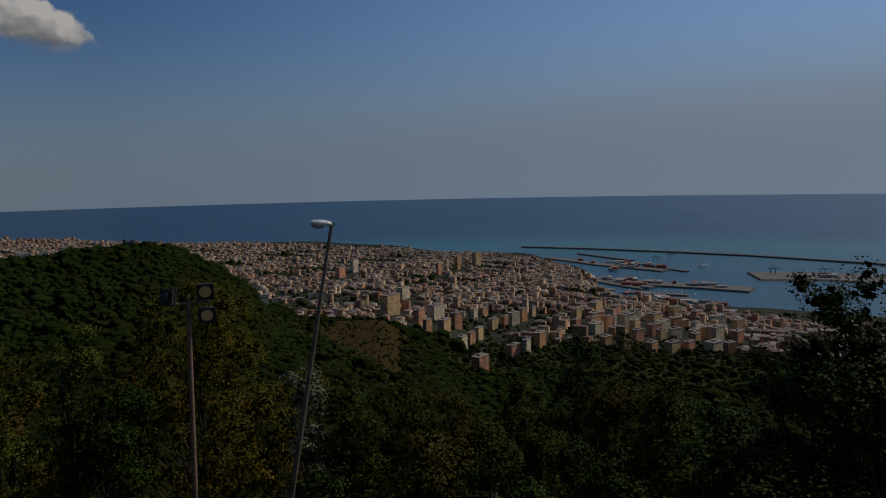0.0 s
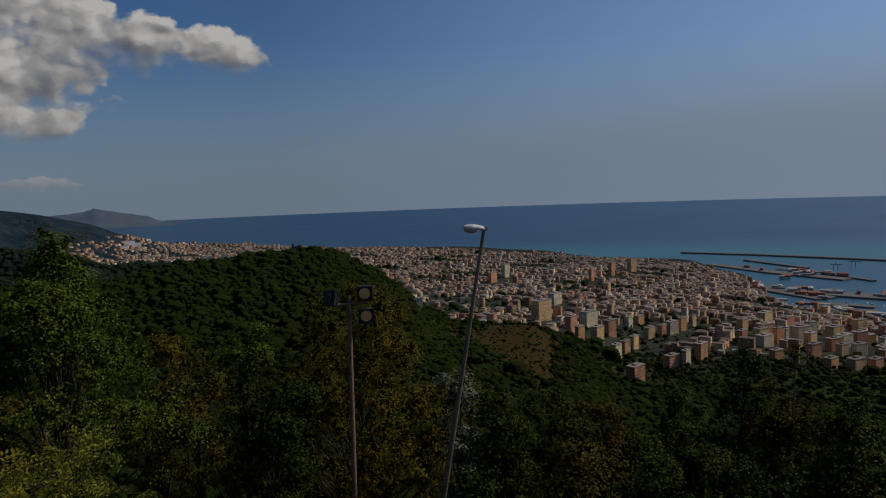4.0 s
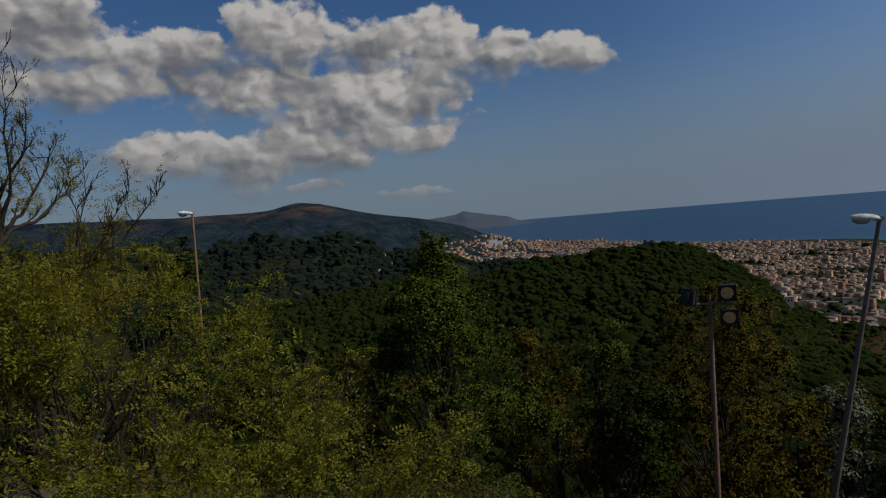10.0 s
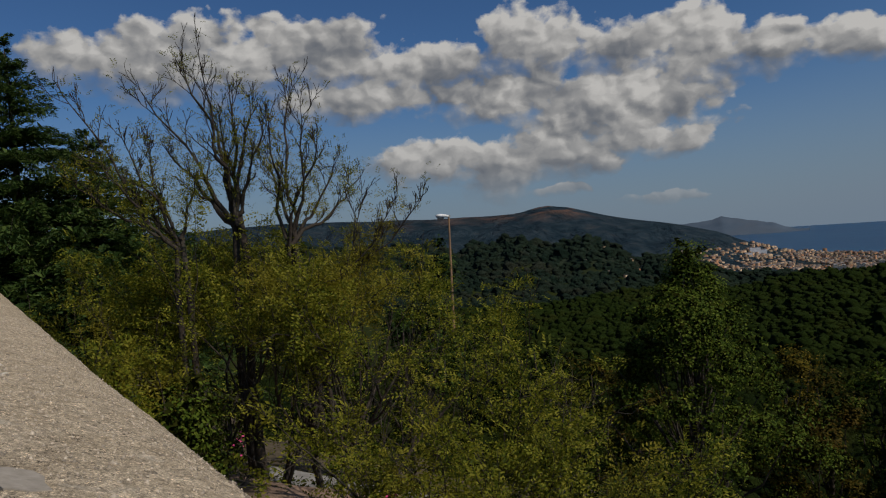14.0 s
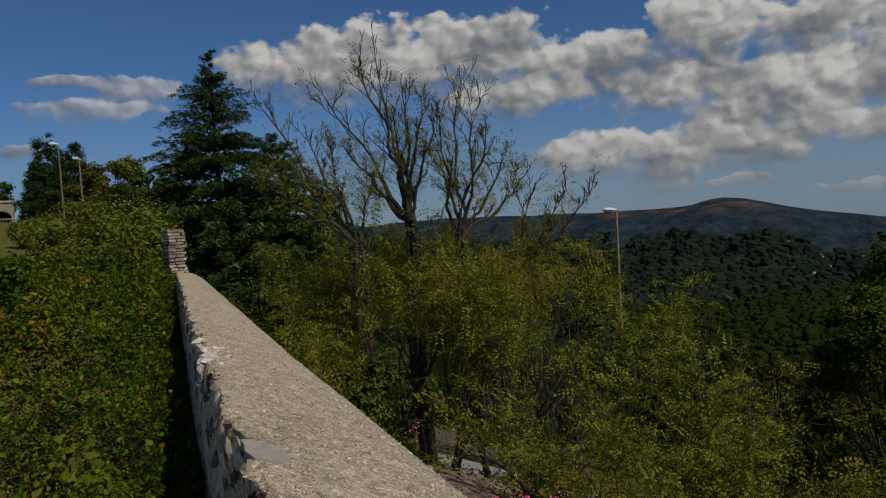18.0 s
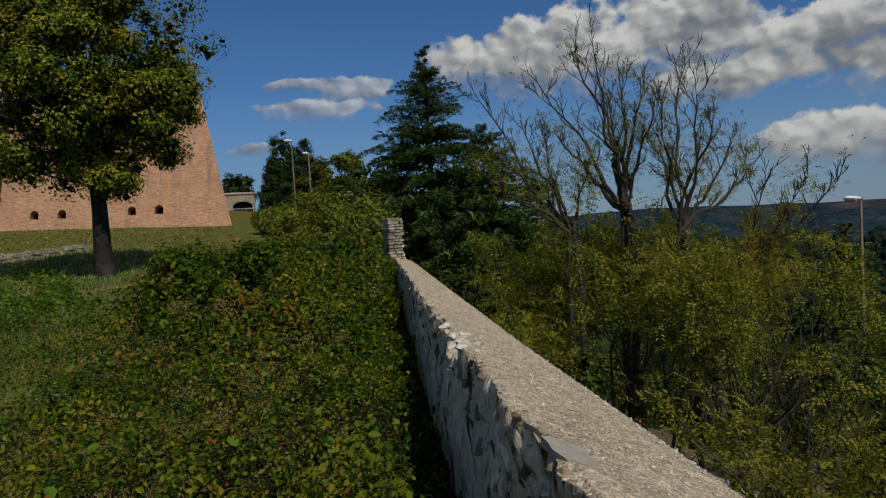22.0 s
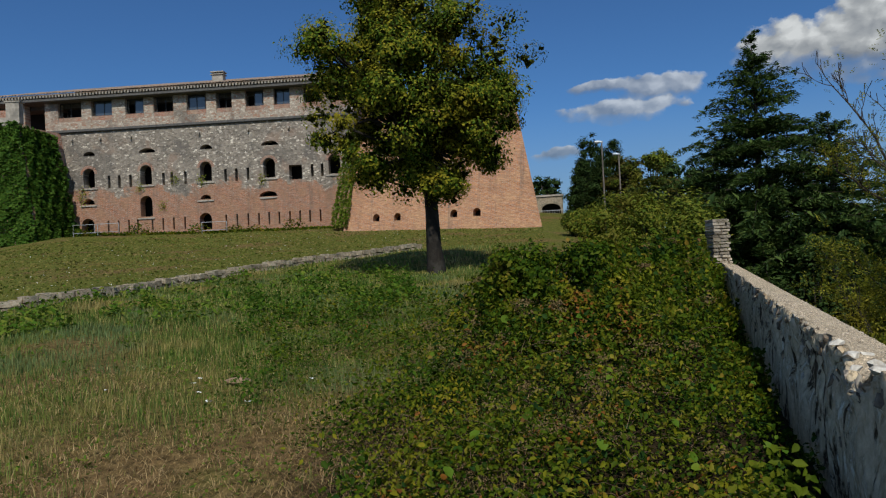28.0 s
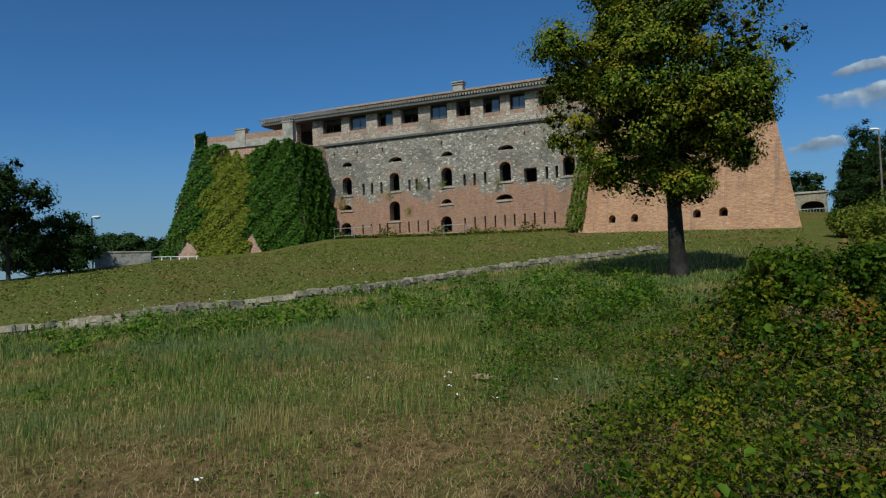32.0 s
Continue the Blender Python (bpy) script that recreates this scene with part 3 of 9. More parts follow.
    town = g.ramp(g.noise(at, 0.25, 6.0, 0.7), (0.4, (0.016, 0.024, 0.012)), (0.6, (0.06, 0.055, 0.045)))
    c = g.mix(g.math("MULTIPLY", g.math("MULTIPLY", g.span(far, 330.0, 420.0), g.span(z, -84.0, -92.0)), g.span(g.math("ADD", x, g.math("MULTIPLY", y, 0.2)), -250.0, -120.0)), c, town)
    g.feed(bsdf.inputs["Base Color"], c)
    bsdf.inputs["Roughness"].default_value, bsdf.inputs["Specular IOR Level"].default_value = 0.95, 0.03
    b = g.t.nodes.new("ShaderNodeBump")
    b.inputs["Strength"].default_value, b.inputs["Distance"].default_value = 0.6, 0.06
    g.feed(b.inputs["Height"], blades)
    gullies = g.t.nodes.new("ShaderNodeBump")
    gullies.inputs["Strength"].default_value, gullies.inputs["Distance"].default_value = 1.0, 60.0
    g.feed(gullies.inputs["Height"], g.math("MULTIPLY", g.noise(at, 0.0085, 9.0, 0.58, 0.6), g.span(far, 700.0, 1500.0)))
    g.feed(gullies.inputs["Normal"], b.outputs[0])
    g.feed(bsdf.inputs["Normal"], gullies.outputs[0])
    return m


def sea_material():
    m = bpy.data.materials.new("sea_water")
    m.use_nodes = True
    g = Nodes(m.node_tree)
    bsdf = m.node_tree.nodes["Principled BSDF"]
    at = g.put("ShaderNodeNewGeometry").outputs["Position"]
    x, y, z = g.put("ShaderNodeSeparateXYZ", at).outputs
    far = g.math("SQRT", g.math("ADD", g.math("MULTIPLY", x, x), g.math("MULTIPLY", y, y)))
    band = g.noise(g.put("ShaderNodeCombineXYZ", g.math("MULTIPLY", x, 0.25), y, 0.0).outputs[0], 0.006, 5.0, 0.6, 0.6)
    deep = g.ramp(band, (0.35, (0.010, 0.040, 0.090)), (0.65, (0.018, 0.066, 0.122)))
    shallow = g.math("MULTIPLY", g.span(far, 1900.0, 1450.0), g.math("ADD", 0.28, g.math("MULTIPLY", g.span(far, 1150.0, 1600.0), 0.5)))
    c = g.mix(shallow, deep, (0.03, 0.145, 0.17))
    g.feed(bsdf.inputs["Base Color"], c)
    bsdf.inputs["Roughness"].default_value, bsdf.inputs["Specular IOR Level"].default_value = 0.4, 0.34
    b = g.t.nodes.new("ShaderNodeBump")
    b.inputs["Strength"].default_value, b.inputs["Distance"].default_value = 0.6, 1.0
    g.feed(b.inputs["Height"], g.noise(at, 0.12, 6.0, 0.65))
    g.feed(bsdf.inputs["Normal"], b.outputs[0])
    return m


M_GROUND, M_SEA = ground_material(), sea_material()
# the haze over the bay is painted in as a blue-grey base colour
M_CAPE = surface("haze_tinted_headland", (0.055, 0.08, 0.11), (0.08, 0.105, 0.135), 0.01, (0.07, 0.09, 0.115), 0.004, bump=0)
M_TOWN = surface("town_plaster", (0.46, 0.32, 0.19), (0.66, 0.48, 0.31), 0.6, (0.50, 0.25, 0.13), 0.03, (0.47, 0.58), island=0.5, bump=0)
def speckled(m, scale, low, high):
    """Breaks a far wall up into lit plaster and dark openings."""
    g = Nodes(m.node_tree)
    bsdf = m.node_tree.nodes["Principled BSDF"]
    c = bsdf.inputs["Base Color"].links[0].from_socket
    at = g.put("ShaderNodeNewGeometry").outputs["Position"]
    x, y, z = g.put("ShaderNodeSeparateXYZ", at).outputs
    cell = g.put("ShaderNodeCombineXYZ", x, y, g.math("MULTIPLY", z, 1.2)).outputs[0]
    g.feed(bsdf.inputs["Base Color"], g.mix(1.0, c, g.ramp(g.noise(cell, scale, 3.0, 0.7), (0.38, low), (0.58, high)), "MULTIPLY"))


speckled(M_TOWN, 0.85, 0.28, 1.3)
M_FLATROOF = surface("flat_roof", (0.17, 0.14, 0.12), (0.27, 0.235, 0.21), 0.5, thing=0.25, bump=0)
M_PANE = surface("far_window", (0.015, 0.014, 0.014), (0.04, 0.036, 0.032), 0.5, bump=0, rough=0.9, spec=0.05)
M_QUAY = surface("quay_stone", (0.10, 0.095, 0.09), (0.2, 0.18, 0.16), 0.3, bump=0, island=0.3)
M_SHIP = surface("ship_paint", (0.6, 0.6, 0.6), (0.75, 0.75, 0.75), 1.0, bump=0)
M_ROAD = surface("pale_road", (0.24, 0.22, 0.2), (0.34, 0.32, 0.29), 3.0, (0.2, 0.17, 0.13), 0.7, bump=0.3)
M_OAKLIT = leafage("broad_leaves", (0.06, 0.09, 0.009), (0.105, 0.14, 0.013), (0.16, 0.185, 0.02), (0.24, 0.23, 0.03),
                   patch=(0.14, 0.12, 0.016), patch_scale=0.5)
M_PINE = leafage("pine_needles", (0.018, 0.038, 0.010), (0.034, 0.06, 0.015), (0.055, 0.085, 0.022), through_light=0.2, spec=0.05)
M_SCRUB = leafage("scrub_leaves", (0.020, 0.038, 0.005), (0.04, 0.062, 0.008), (0.07, 0.09, 0.011), (0.10, 0.10, 0.014), (0.085, 0.055, 0.011),
                  patch=(0.08, 0.05, 0.011), patch_scale=0.35)
M_BROAD = leafage("broad_bright_leaves", (0.07, 0.14, 0.010), (0.11, 0.18, 0.013), (0.17, 0.22, 0.018))
M_IVYMID = leafage("ivy_green", (0.03, 0.075, 0.009), (0.06, 0.12, 0.014), (0.10, 0.165, 0.02), spec=0.08)
M_STRAWSTONE = surface("tan_stone", (0.22, 0.14, 0.085), (0.33, 0.22, 0.14), 14.0)
M_RUSTPOLE = surface("brown_painted_pole", (0.22, 0.13, 0.07), (0.33, 0.2, 0.11), 6.0, (0.18, 0.12, 0.08), 1.5, rough=0.7, bump=0.1)
M_REFLECTOR = surface("mirror_reflector", (0.75, 0.75, 0.75), (0.88, 0.88, 0.86), 8.0, rough=0.12, bump=0.05, metal=1.0, spec=0.8)
M_EARTH = surface("bare_earth", (0.20, 0.13, 0.09), (0.32, 0.22, 0.16), 5.0, (0.14, 0.10, 0.07), 0.9)
M_TOWNROOF = surface("town_roofs", (0.10, 0.07, 0.055), (0.17, 0.125, 0.10), 0.5, (0.19, 0.175, 0.165), 0.05, (0.48, 0.6), island=0.4, bump=0)
M_FACADES = [surface("ochre_plaster", (0.66, 0.42, 0.18), (0.76, 0.52, 0.26), 0.5, (0.4, 0.29, 0.19), 0.15, bump=0, thing=0.15),
             surface("pink_plaster", (0.64, 0.28, 0.14), (0.72, 0.34, 0.19), 0.5, (0.4, 0.22, 0.16), 0.15, bump=0, thing=0.15),
             surface("cream_plaster", (0.72, 0.57, 0.36), (0.80, 0.66, 0.45), 0.5, (0.46, 0.40, 0.32), 0.15, bump=0, thing=0.15),
             surface("orange_plaster", (0.62, 0.31, 0.13), (0.70, 0.38, 0.18), 0.5, (0.44, 0.26, 0.15), 0.15, bump=0, thing=0.15)]
# dim copy of the scrub leaves: shade below the parapet painted into them
M_SCRUB_SHADED = leafage("shaded_scrub", (0.006, 0.010, 0.002), (0.012, 0.018, 0.003), (0.026, 0.034, 0.005), (0.032, 0.029, 0.006), (0.026, 0.018, 0.005),
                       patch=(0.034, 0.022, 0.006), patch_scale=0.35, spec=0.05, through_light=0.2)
# near-black leaf colours that carry the shade inside crowns
M_INNER_SHADE = leafage("inner_shade_foliage", (0.006, 0.010, 0.003), (0.011, 0.017, 0.004), through_light=0.02, rough=0.9, spec=0.02)
M_INNER_SHADE_OLIVE = leafage("inner_shade_olive_foliage", (0.018, 0.022, 0.004), (0.032, 0.034, 0.006), through_light=0.1, rough=0.9, spec=0.02)
M_HEDGE = leafage("hedge_leaves", (0.06, 0.10, 0.010), (0.11, 0.155, 0.014), (0.18, 0.20, 0.02), (0.24, 0.21, 0.03), patch=(0.20, 0.15, 0.03), patch_scale=0.3, through_light=0.4)
M_DRYSTONE = surface("dry_stone", (0.22, 0.175, 0.12), (0.40, 0.335, 0.245), 7.0, (0.14, 0.135, 0.10), 2.0, thing=0.3, bump=0.7)
M_MOWN = leafage("mown_grass_blades", (0.07, 0.10, 0.013), (0.12, 0.145, 0.020), (0.19, 0.18, 0.042), (0.27, 0.22, 0.07), patch=(0.24, 0.185, 0.052), patch_scale=0.25)
M_TOPWALL = masonry("mixed_brick_and_stone", WALL_RUN, ((0.40, 0.18, 0.10), (0.42, 0.28, 0.18), (0.46, 0.36, 0.26), (0.27, 0.19, 0.14)), ((0.33, 0.17, 0.105), (0.34, 0.275, 0.21), (0.43, 0.36, 0.28), (0.58, 0.50, 0.40)), -60.0)
M_RUSSET = leafage("russet_leaves", (0.092, 0.072, 0.010), (0.15, 0.110, 0.014), (0.20, 0.142, 0.017), (0.085, 0.088, 0.012), patch=(0.19, 0.115, 0.016), patch_scale=0.4, through_light=0.3, spec=0.04)
M_BARK_BLACK = surface("blackish_bark", (0.010, 0.008, 0.006), (0.024, 0.019, 0.014), 20.0, (0.04, 0.035, 0.028), 2.5, bump=0.8)
M_WEED = leafage("weed_leaves", (0.05, 0.11, 0.010), (0.09, 0.165, 0.015), (0.14, 0.20, 0.022), (0.19, 0.21, 0.03), spec=0.06)
M_POLE = surface("dull_steel_pole", (0.13, 0.105, 0.08), (0.23, 0.195, 0.155), 9.0, (0.10, 0.085, 0.07), 1.5, rough=0.6, bump=0.1, metal=0.2)
M_WEEDDARK = leafage("dark_weed_leaves", (0.030, 0.070, 0.006), (0.055, 0.115, 0.009), (0.10, 0.165, 0.014), spec=0.06)
# brighter copy of the oak leaves, sunlight put into the colours
M_OAKMID = leafage("sunlit_oak_leaves", (0.034, 0.060, 0.008), (0.060, 0.092, 0.011), (0.094, 0.128, 0.015), (0.13, 0.15, 0.021), through_light=0.25, spec=0.05)
M_VINE = leafage("bright_vine_leaves", (0.07, 0.12, 0.012), (0.12, 0.17, 0.016), (0.17, 0.20, 0.022), spec=0.06)
# ---------------------------------------------------------------- mesh helpers
def as_mesh(name, verts, faces, material, smooth=False):
    """A mesh from an (n, 3) array and an (m, k) array of equal-sided faces."""
    verts, faces = np.asarray(verts, np.float32), np.asarray(faces, np.int32)
    me = bpy.data.meshes.new(name)
    k = faces.shape[1]
    me.vertices.add(len(verts)), me.loops.add(faces.size), me.polygons.add(len(faces))
    me.vertices.foreach_set("co", verts.ravel())
    me.loops.foreach_set("vertex_index", faces.ravel())
    me.polygons.foreach_set("loop_start", np.arange(0, faces.size, k, dtype=np.int32))
    if smooth:
        me.polygons.foreach_set("use_smooth", np.ones(len(faces), bool))
    me.update(calc_edges=True)
    me.materials.append(material)
    return me


def hang(name, me, parent=None, label=""):
    ob = new(name, me)
    if parent is not None:
        ob.parent = parent
    return tagged(ob, label)


def part(name, bm, material, parent=None, label="", smooth=False):
    """Links a bmesh as one mesh object under its thing."""
    me = bpy.data.meshes.new(name)
    if smooth:
        for f in bm.faces:
            f.smooth = True
    bm.to_mesh(me)
    bm.free()
    me.materials.append(material)
    return hang(name, me, parent, label)


def thing(name, label, category, at=(0, 0, 0), turn=0.0, group="", kind=""):
    ob = new(name)
    ob.location, ob.rotation_euler = at, (0, 0, radians(turn))
    return tagged(ob, label, category, group, kind)


def box(bm, x0, x1, y0, y1, z0, z1, bevel=0.0):
    m = Matrix.Translation(((x0 + x1) / 2, (y0 + y1) / 2, (z0 + z1) / 2)) @ Matrix.Diagonal((x1 - x0, y1 - y0, z1 - z0, 1))
    made = bmesh.ops.create_cube(bm, size=1, matrix=m)["verts"]
    if bevel:
        edges = list({e for v in made for e in v.link_edges})
        bmesh.ops.bevel(bm, geom=edges, offset=bevel, segments=2, affect="EDGES")
    return bm


def tubes(lines, sides=6):
    """Verts and quads of tapered tubes: each line is a list of (point, radius)."""
    V, F, base = [], [], 0
    ring = np.arange(sides)
    for line in lines:
        P = np.array([p for p, _ in line], float)
        R = np.array([r for _, r in line], float)
        T = np.gradient(P, axis=0)
        T /= np.linalg.norm(T, axis=1, keepdims=True) + 1e-9
        ref = np.where(np.abs(T[:, 2:3]) > 0.9, [[1.0, 0, 0]], [[0, 0, 1.0]])
        A = np.cross(T, ref)
        A /= np.linalg.norm(A, axis=1, keepdims=True) + 1e-9
        Bv = np.cross(T, A)
        ang = 2 * np.pi * ring / sides
        V.append((P[:, None] + R[:, None, None] * (np.cos(ang)[None, :, None] * A[:, None] + np.sin(ang)[None, :, None] * Bv[:, None])).reshape(-1, 3))
        for i in range(len(P) - 1):
            a = base + i * sides + ring
            b = base + i * sides + (ring + 1) % sides
            F.append(np.stack([a, b, b + sides, a + sides], 1))
        base += len(P) * sides
    return np.concatenate(V), np.concatenate(F)


def leaves(rng, centres, normals, size, slim=0.55, fold=0.25, heading=None, full=False):
    """Folded lozenge leaves, two triangles each. size: length, one number or one a leaf."""
    n = len(centres)
    size = np.broadcast_to(np.asarray(size, float), (n,))[:, None]
    N = normals / (np.linalg.norm(normals, axis=1, keepdims=True) + 1e-9)
    T = rng.normal(size=(n, 3)) if heading is None else heading + rng.normal(size=(n, 3)) * 0.25
    T -= (T * N).sum(1, keepdims=True) * N
    T /= np.linalg.norm(T, axis=1, keepdims=True) + 1e-9
    S = np.cross(N, T)
    base, tip = centres - T * size * 0.5, centres + T * size * 0.5
    mid = centres - T * size * 0.08 + N * size * fold * 0.4
    left, right = mid + S * size * slim * 0.5, mid - S * size * slim * 0.5
    if full:        # a rounder outline, pointed at the tip and curled a little
        w2 = S * size * slim * 0.5
        lo_, up_ = centres - T * size * 0.26 + N * size * fold * 0.28, centres + T * size * 0.12 + N * size * fold * 0.34
        tip = tip - N * size * 0.12
        V = np.stack([base, lo_ + w2 * 0.85, up_ + w2 * 0.9, tip, up_ - w2 * 0.9, lo_ - w2 * 0.85], 1).reshape(-1, 3)
        i = np.arange(n)[:, None] * 6
        F = np.concatenate([i + [[0, 2, 1]], i + [[0, 3, 2]], i + [[0, 4, 3]], i + [[0, 5, 4]]], 1).reshape(-1, 3)
        return V, F
    V = np.stack([base, left, tip, right], 1).reshape(-1, 3)
    i = np.arange(n)[:, None] * 4
    F = np.concatenate([i + [[0, 2, 1]], i + [[0, 3, 2]]], 1).reshape(-1, 3)
    return V, F


def joined(pairs):
    V, F, base = [], [], 0
    for v, f in pairs:
        V.append(v), F.append(f + base)
        base += len(v)
    return np.concatenate(V), np.concatenate(F)


# ---------------------------------------------------------------- the lie of the land
WALL_DIR = np.array([-0.9862, 0.1656])      # along the parapet, away from the viewer
WALL_OUT = np.array([0.1656, 0.9862])       # towards the sea
WALL_AT = np.array([-2.0, 0.90])            # a point on the middle of its top

KNOTS = np.array([4, 16, 40, 90, 150, 330, 480, 700, 1000, 1300, 1700, 2200, 2700, 4900.0])
RIDGE_AZ = [-60, -40, -28, -20, -17.3, -14.5, -10.8, -4.1, -1.4, 0.7, 2.3, 3.5, 5.3, 7.1, 8.9, 10.3, 12.4, 14.3, 16.1, 18.1, 20.1, 23.3, 29.9, 38.7, 48, 60, 75, 90]
RIDGE_EL = [-15.5, -15.2, -15.8, -16.6, -16.2, -14.0, -11.4, -10.8, -9.1, -7.6, -6.5, -5.75, -4.95, -4.35, -4.15, -4.35, -4.5, -4.75, -4.7, -4.9, -5.4, -6.0, -6.2, -6.9, -6.9, -4.5, -2, 1]
HIGH_AZ = [17, 19.1, 20.7, 23.5, 26.5, 29.2, 32.3, 35.0, 36.5, 37.6, 38.5, 39.5, 43.9, 49.5, 55, 65, 75, 90]
HIGH_EL = [-3.75, -3.4, -2.85, -1.6, -0.95, -0.38, 0.36, 1.25, 1.5, 1.4, 1.05, 0.95, 1.0, 1.15, 1.4, 1.2, 1.0, 0.8]
FOOT_AZ = [17, 22, 25, 29, 33.4, 38, 42, 50, 65, 75, 90]
FOOT_EL = [-5.6, -5.2, -4.6, -3.6, -2.0, -1.5, -1.8, -1.6, -0.8, -0.4, 0.5]
T10 = lambda el, d: EYE.z + d * np.tan(np.radians(el))


def lawn(az, d):
    z60 = np.interp(az, [70, 80, 92, 100, 108, 118, 129, 134, 141, 150, 165, 200], [2.0, 3.2, 4.75, 4.9, 4.85, 4.6, 4.3, 3.5, 3.1, 1.2, 0.0, -1.0])
    zz = z60 * (np.minimum(d, 66) / 60.0) ** 1.75
    zz = zz + 1.1 * np.clip((az - 140) / 9, 0, 1) * np.clip((d - 28) / 25, 0, 1)
    return zz - 0.02 * np.maximum(d - 110, 0) - 0.012 * np.maximum(d - 700, 0)


def seaside(az, d):
    """Heights on the sea side of the parapet, along the knots of each azimuth."""
    az = np.asarray(az, float)
    Z = np.zeros((len(az), len(KNOTS)))
    i = lambda a, b: np.interp(az, a, b)
    Z[:, 0] = i([-60, 60, 80, 88], [-3.4, -3.2, -1.2, 0.0])
    Z[:, 1] = i([-60, 6, 20, 30, 40, 60, 75, 84, 90], [-8.4, -8.2, -5.6, -5.0, -5.0, -4.0, -2.4, -0.4, 0.3])
    Z[:, 2] = i([-60, 6, 30, 60, 75, 80, 90], [-17, -16.5, -14, -9.5, -3.5, 0.6, 1.9])
    ridge = T10(i(RIDGE_AZ, RIDGE_EL), 330.0)
    Z[:, 3] = i([-60, 30, 60, 80, 90], [-36, -34, -22, 1, 6])
    Z[:, 4] = np.minimum(T10(i(RIDGE_AZ, RIDGE_EL), 150.0) - 16, i([-60, 50, 80, 90], [-55, -45, 0, 7]))
    Z[:, 5] = ridge
    Z[:, 6] = np.where(az < 17, np.minimum(ridge - 12, i([-60, -20, -5, 17, 40], [-110, -106, -97, -90, -80])), np.minimum(ridge - 14, -58))
    Z[:, 7] = i([-60, -38, -30, -20, -5, 17, 25, 40, 60, 90], [-142, -141, -132, -126, -116, -112, -98, -80, -50, -20])
    Z[:, 8] = i([-60, -30, -28.3, -27, -24, -20, -5, 17, 25, 40, 60, 90], [-159, -157, -151, -144, -141, -138, -130, -126, -100, -70, -30, -5])
    foot = T10(i(FOOT_AZ, FOOT_EL), 1300.0)
    Z[:, 9] = np.where(az < 17, i([-60, -32, -25, -22, -12, -3, 17], [-162, -160, -151, -147, -142, -139, -133]), foot)
    Z[:, 10] = i([-60, -16, -12, -4, 3, 10, 17, 22, 30, 45, 90], [-165, -162, -150, -146, -143, -141, -138, -125, -95, -70, -40])
    high = T10(i(HIGH_AZ, HIGH_EL), 2200.0)
    Z[:, 11] = np.where(az < 17, i([-60, 4, 8, 14, 17], [-168, -165, -152, -146, -144]), high)
    Z[:, 12] = i([-60, 17, 19, 30, 40, 90], [-170, -170, -160, -120, -20, 0])
    Z[:, 13] = -200
    out = np.empty(len(az))
    L, K = np.log(d), np.log(KNOTS)
    j = np.clip(np.searchsorted(K, L) - 1, 0, len(K) - 2)
    f = np.clip((L - K[j]) / (K[j + 1] - K[j]), 0, 1)
    r = np.arange(len(az))
    f = np.where((j >= 3), f * f * (3 - 2 * f) * 0.5 + f * 0.5, f)
    return Z[r, j] * (1 - f) + Z[r, j + 1] * f


def wrinkle(x, y, d):
    s = 0.0
    for k, (a, b, c, p) in enumerate([(0.9, 0.5, -0.4, 1), (2.1, -0.7, 0.9, 2.3), (4.7, 1.1, 0.6, 4.1), (9.3, -0.5, 1.3, 0.7)]):
        q = 8.0 / np.maximum(d, 8) * 1.0
        s = s + np.sin(a * (b * x + c * y) * q * 0.6 + p) * np.cos(a * (c * x - b * y) * q * 0.5 + 2 * p) / (1 + k)
    return s


def land(x, y):
    x, y = np.atleast_1d(np.asarray(x, float)), np.atleast_1d(np.asarray(y, float))
    px, py = x - EYE.x, y - EYE.y
    d = np.maximum(np.hypot(px, py), 0.3)
    az = np.degrees(np.arctan2(-px, py))
    az = np.where(az < -120, az + 360, az)
    s = (x - WALL_AT[0]) * WALL_OUT[0] + (y - WALL_AT[1]) * WALL_OUT[1]
    a = np.where(az > 90, lawn(az, d), lawn(np.maximum(az, 70), d))
    b = seaside(az, d)
    k = np.clip((s + 0.1) / 0.3, 0, 1)
    turn = np.clip((az - 79.5) / 6.0, 0, 1)
    k = np.where(az > 150, 0, np.where(d > 22, 1 - turn, k))
    k = np.where(az < -62, np.clip(s / 0.3, 0, 1), k)
    z = a * (1 - k) + b * k
    near_amp = np.where(s < 0.3, 0.0022, 0.012)
    low = np.where(d > 330, np.clip((z + 128) / 45, 0.12, 1), 1.0)
    far_side = np.clip((d - 850) / 350, 0, 1) * np.clip((2120 - d) / 260, 0, 1) * np.clip((az - 19) / 5, 0, 1) * np.clip((100 - az) / 10, 0, 1)
    run = np.log(np.maximum(d, 1.0))
    spurs = 17 * (np.abs(np.sin(0.43 * az + 0.9 * np.sin(5 * run) + 0.6)) - 0.62) + 7 * (np.abs(np.sin(1.13 * az + 1.2 * np.sin(9 * run + 1))) - 0.62)
    z = z + far_side * spurs
    return z + low * wrinkle(x, y, d) * np.where(d < 25, np.minimum(0.05, near_amp * d), np.where(d < 120, np.where((s < 0) | (az > 84), 0.08, 0.012 * d), np.minimum(0.010 * d, 9.0)) )


def land_at(x, y):
    return float(land(x, y)[0])


def ground_hit(az, el, lo=3.0, hi=2600.0):
    """The first place where the line of sight at az, el meets the land."""
    d = np.geomspace(lo, hi, 900)
    px = [polar(az, k) for k in d]
    z = land([p.x for p in px], [p.y for p in px])
    under = np.nonzero(z >= T10(el, d))[0]
    k = d[under[0]] if len(under) else hi
    p = polar(az, k)
    return k, Vector((p.x, p.y, T10(el, k)))


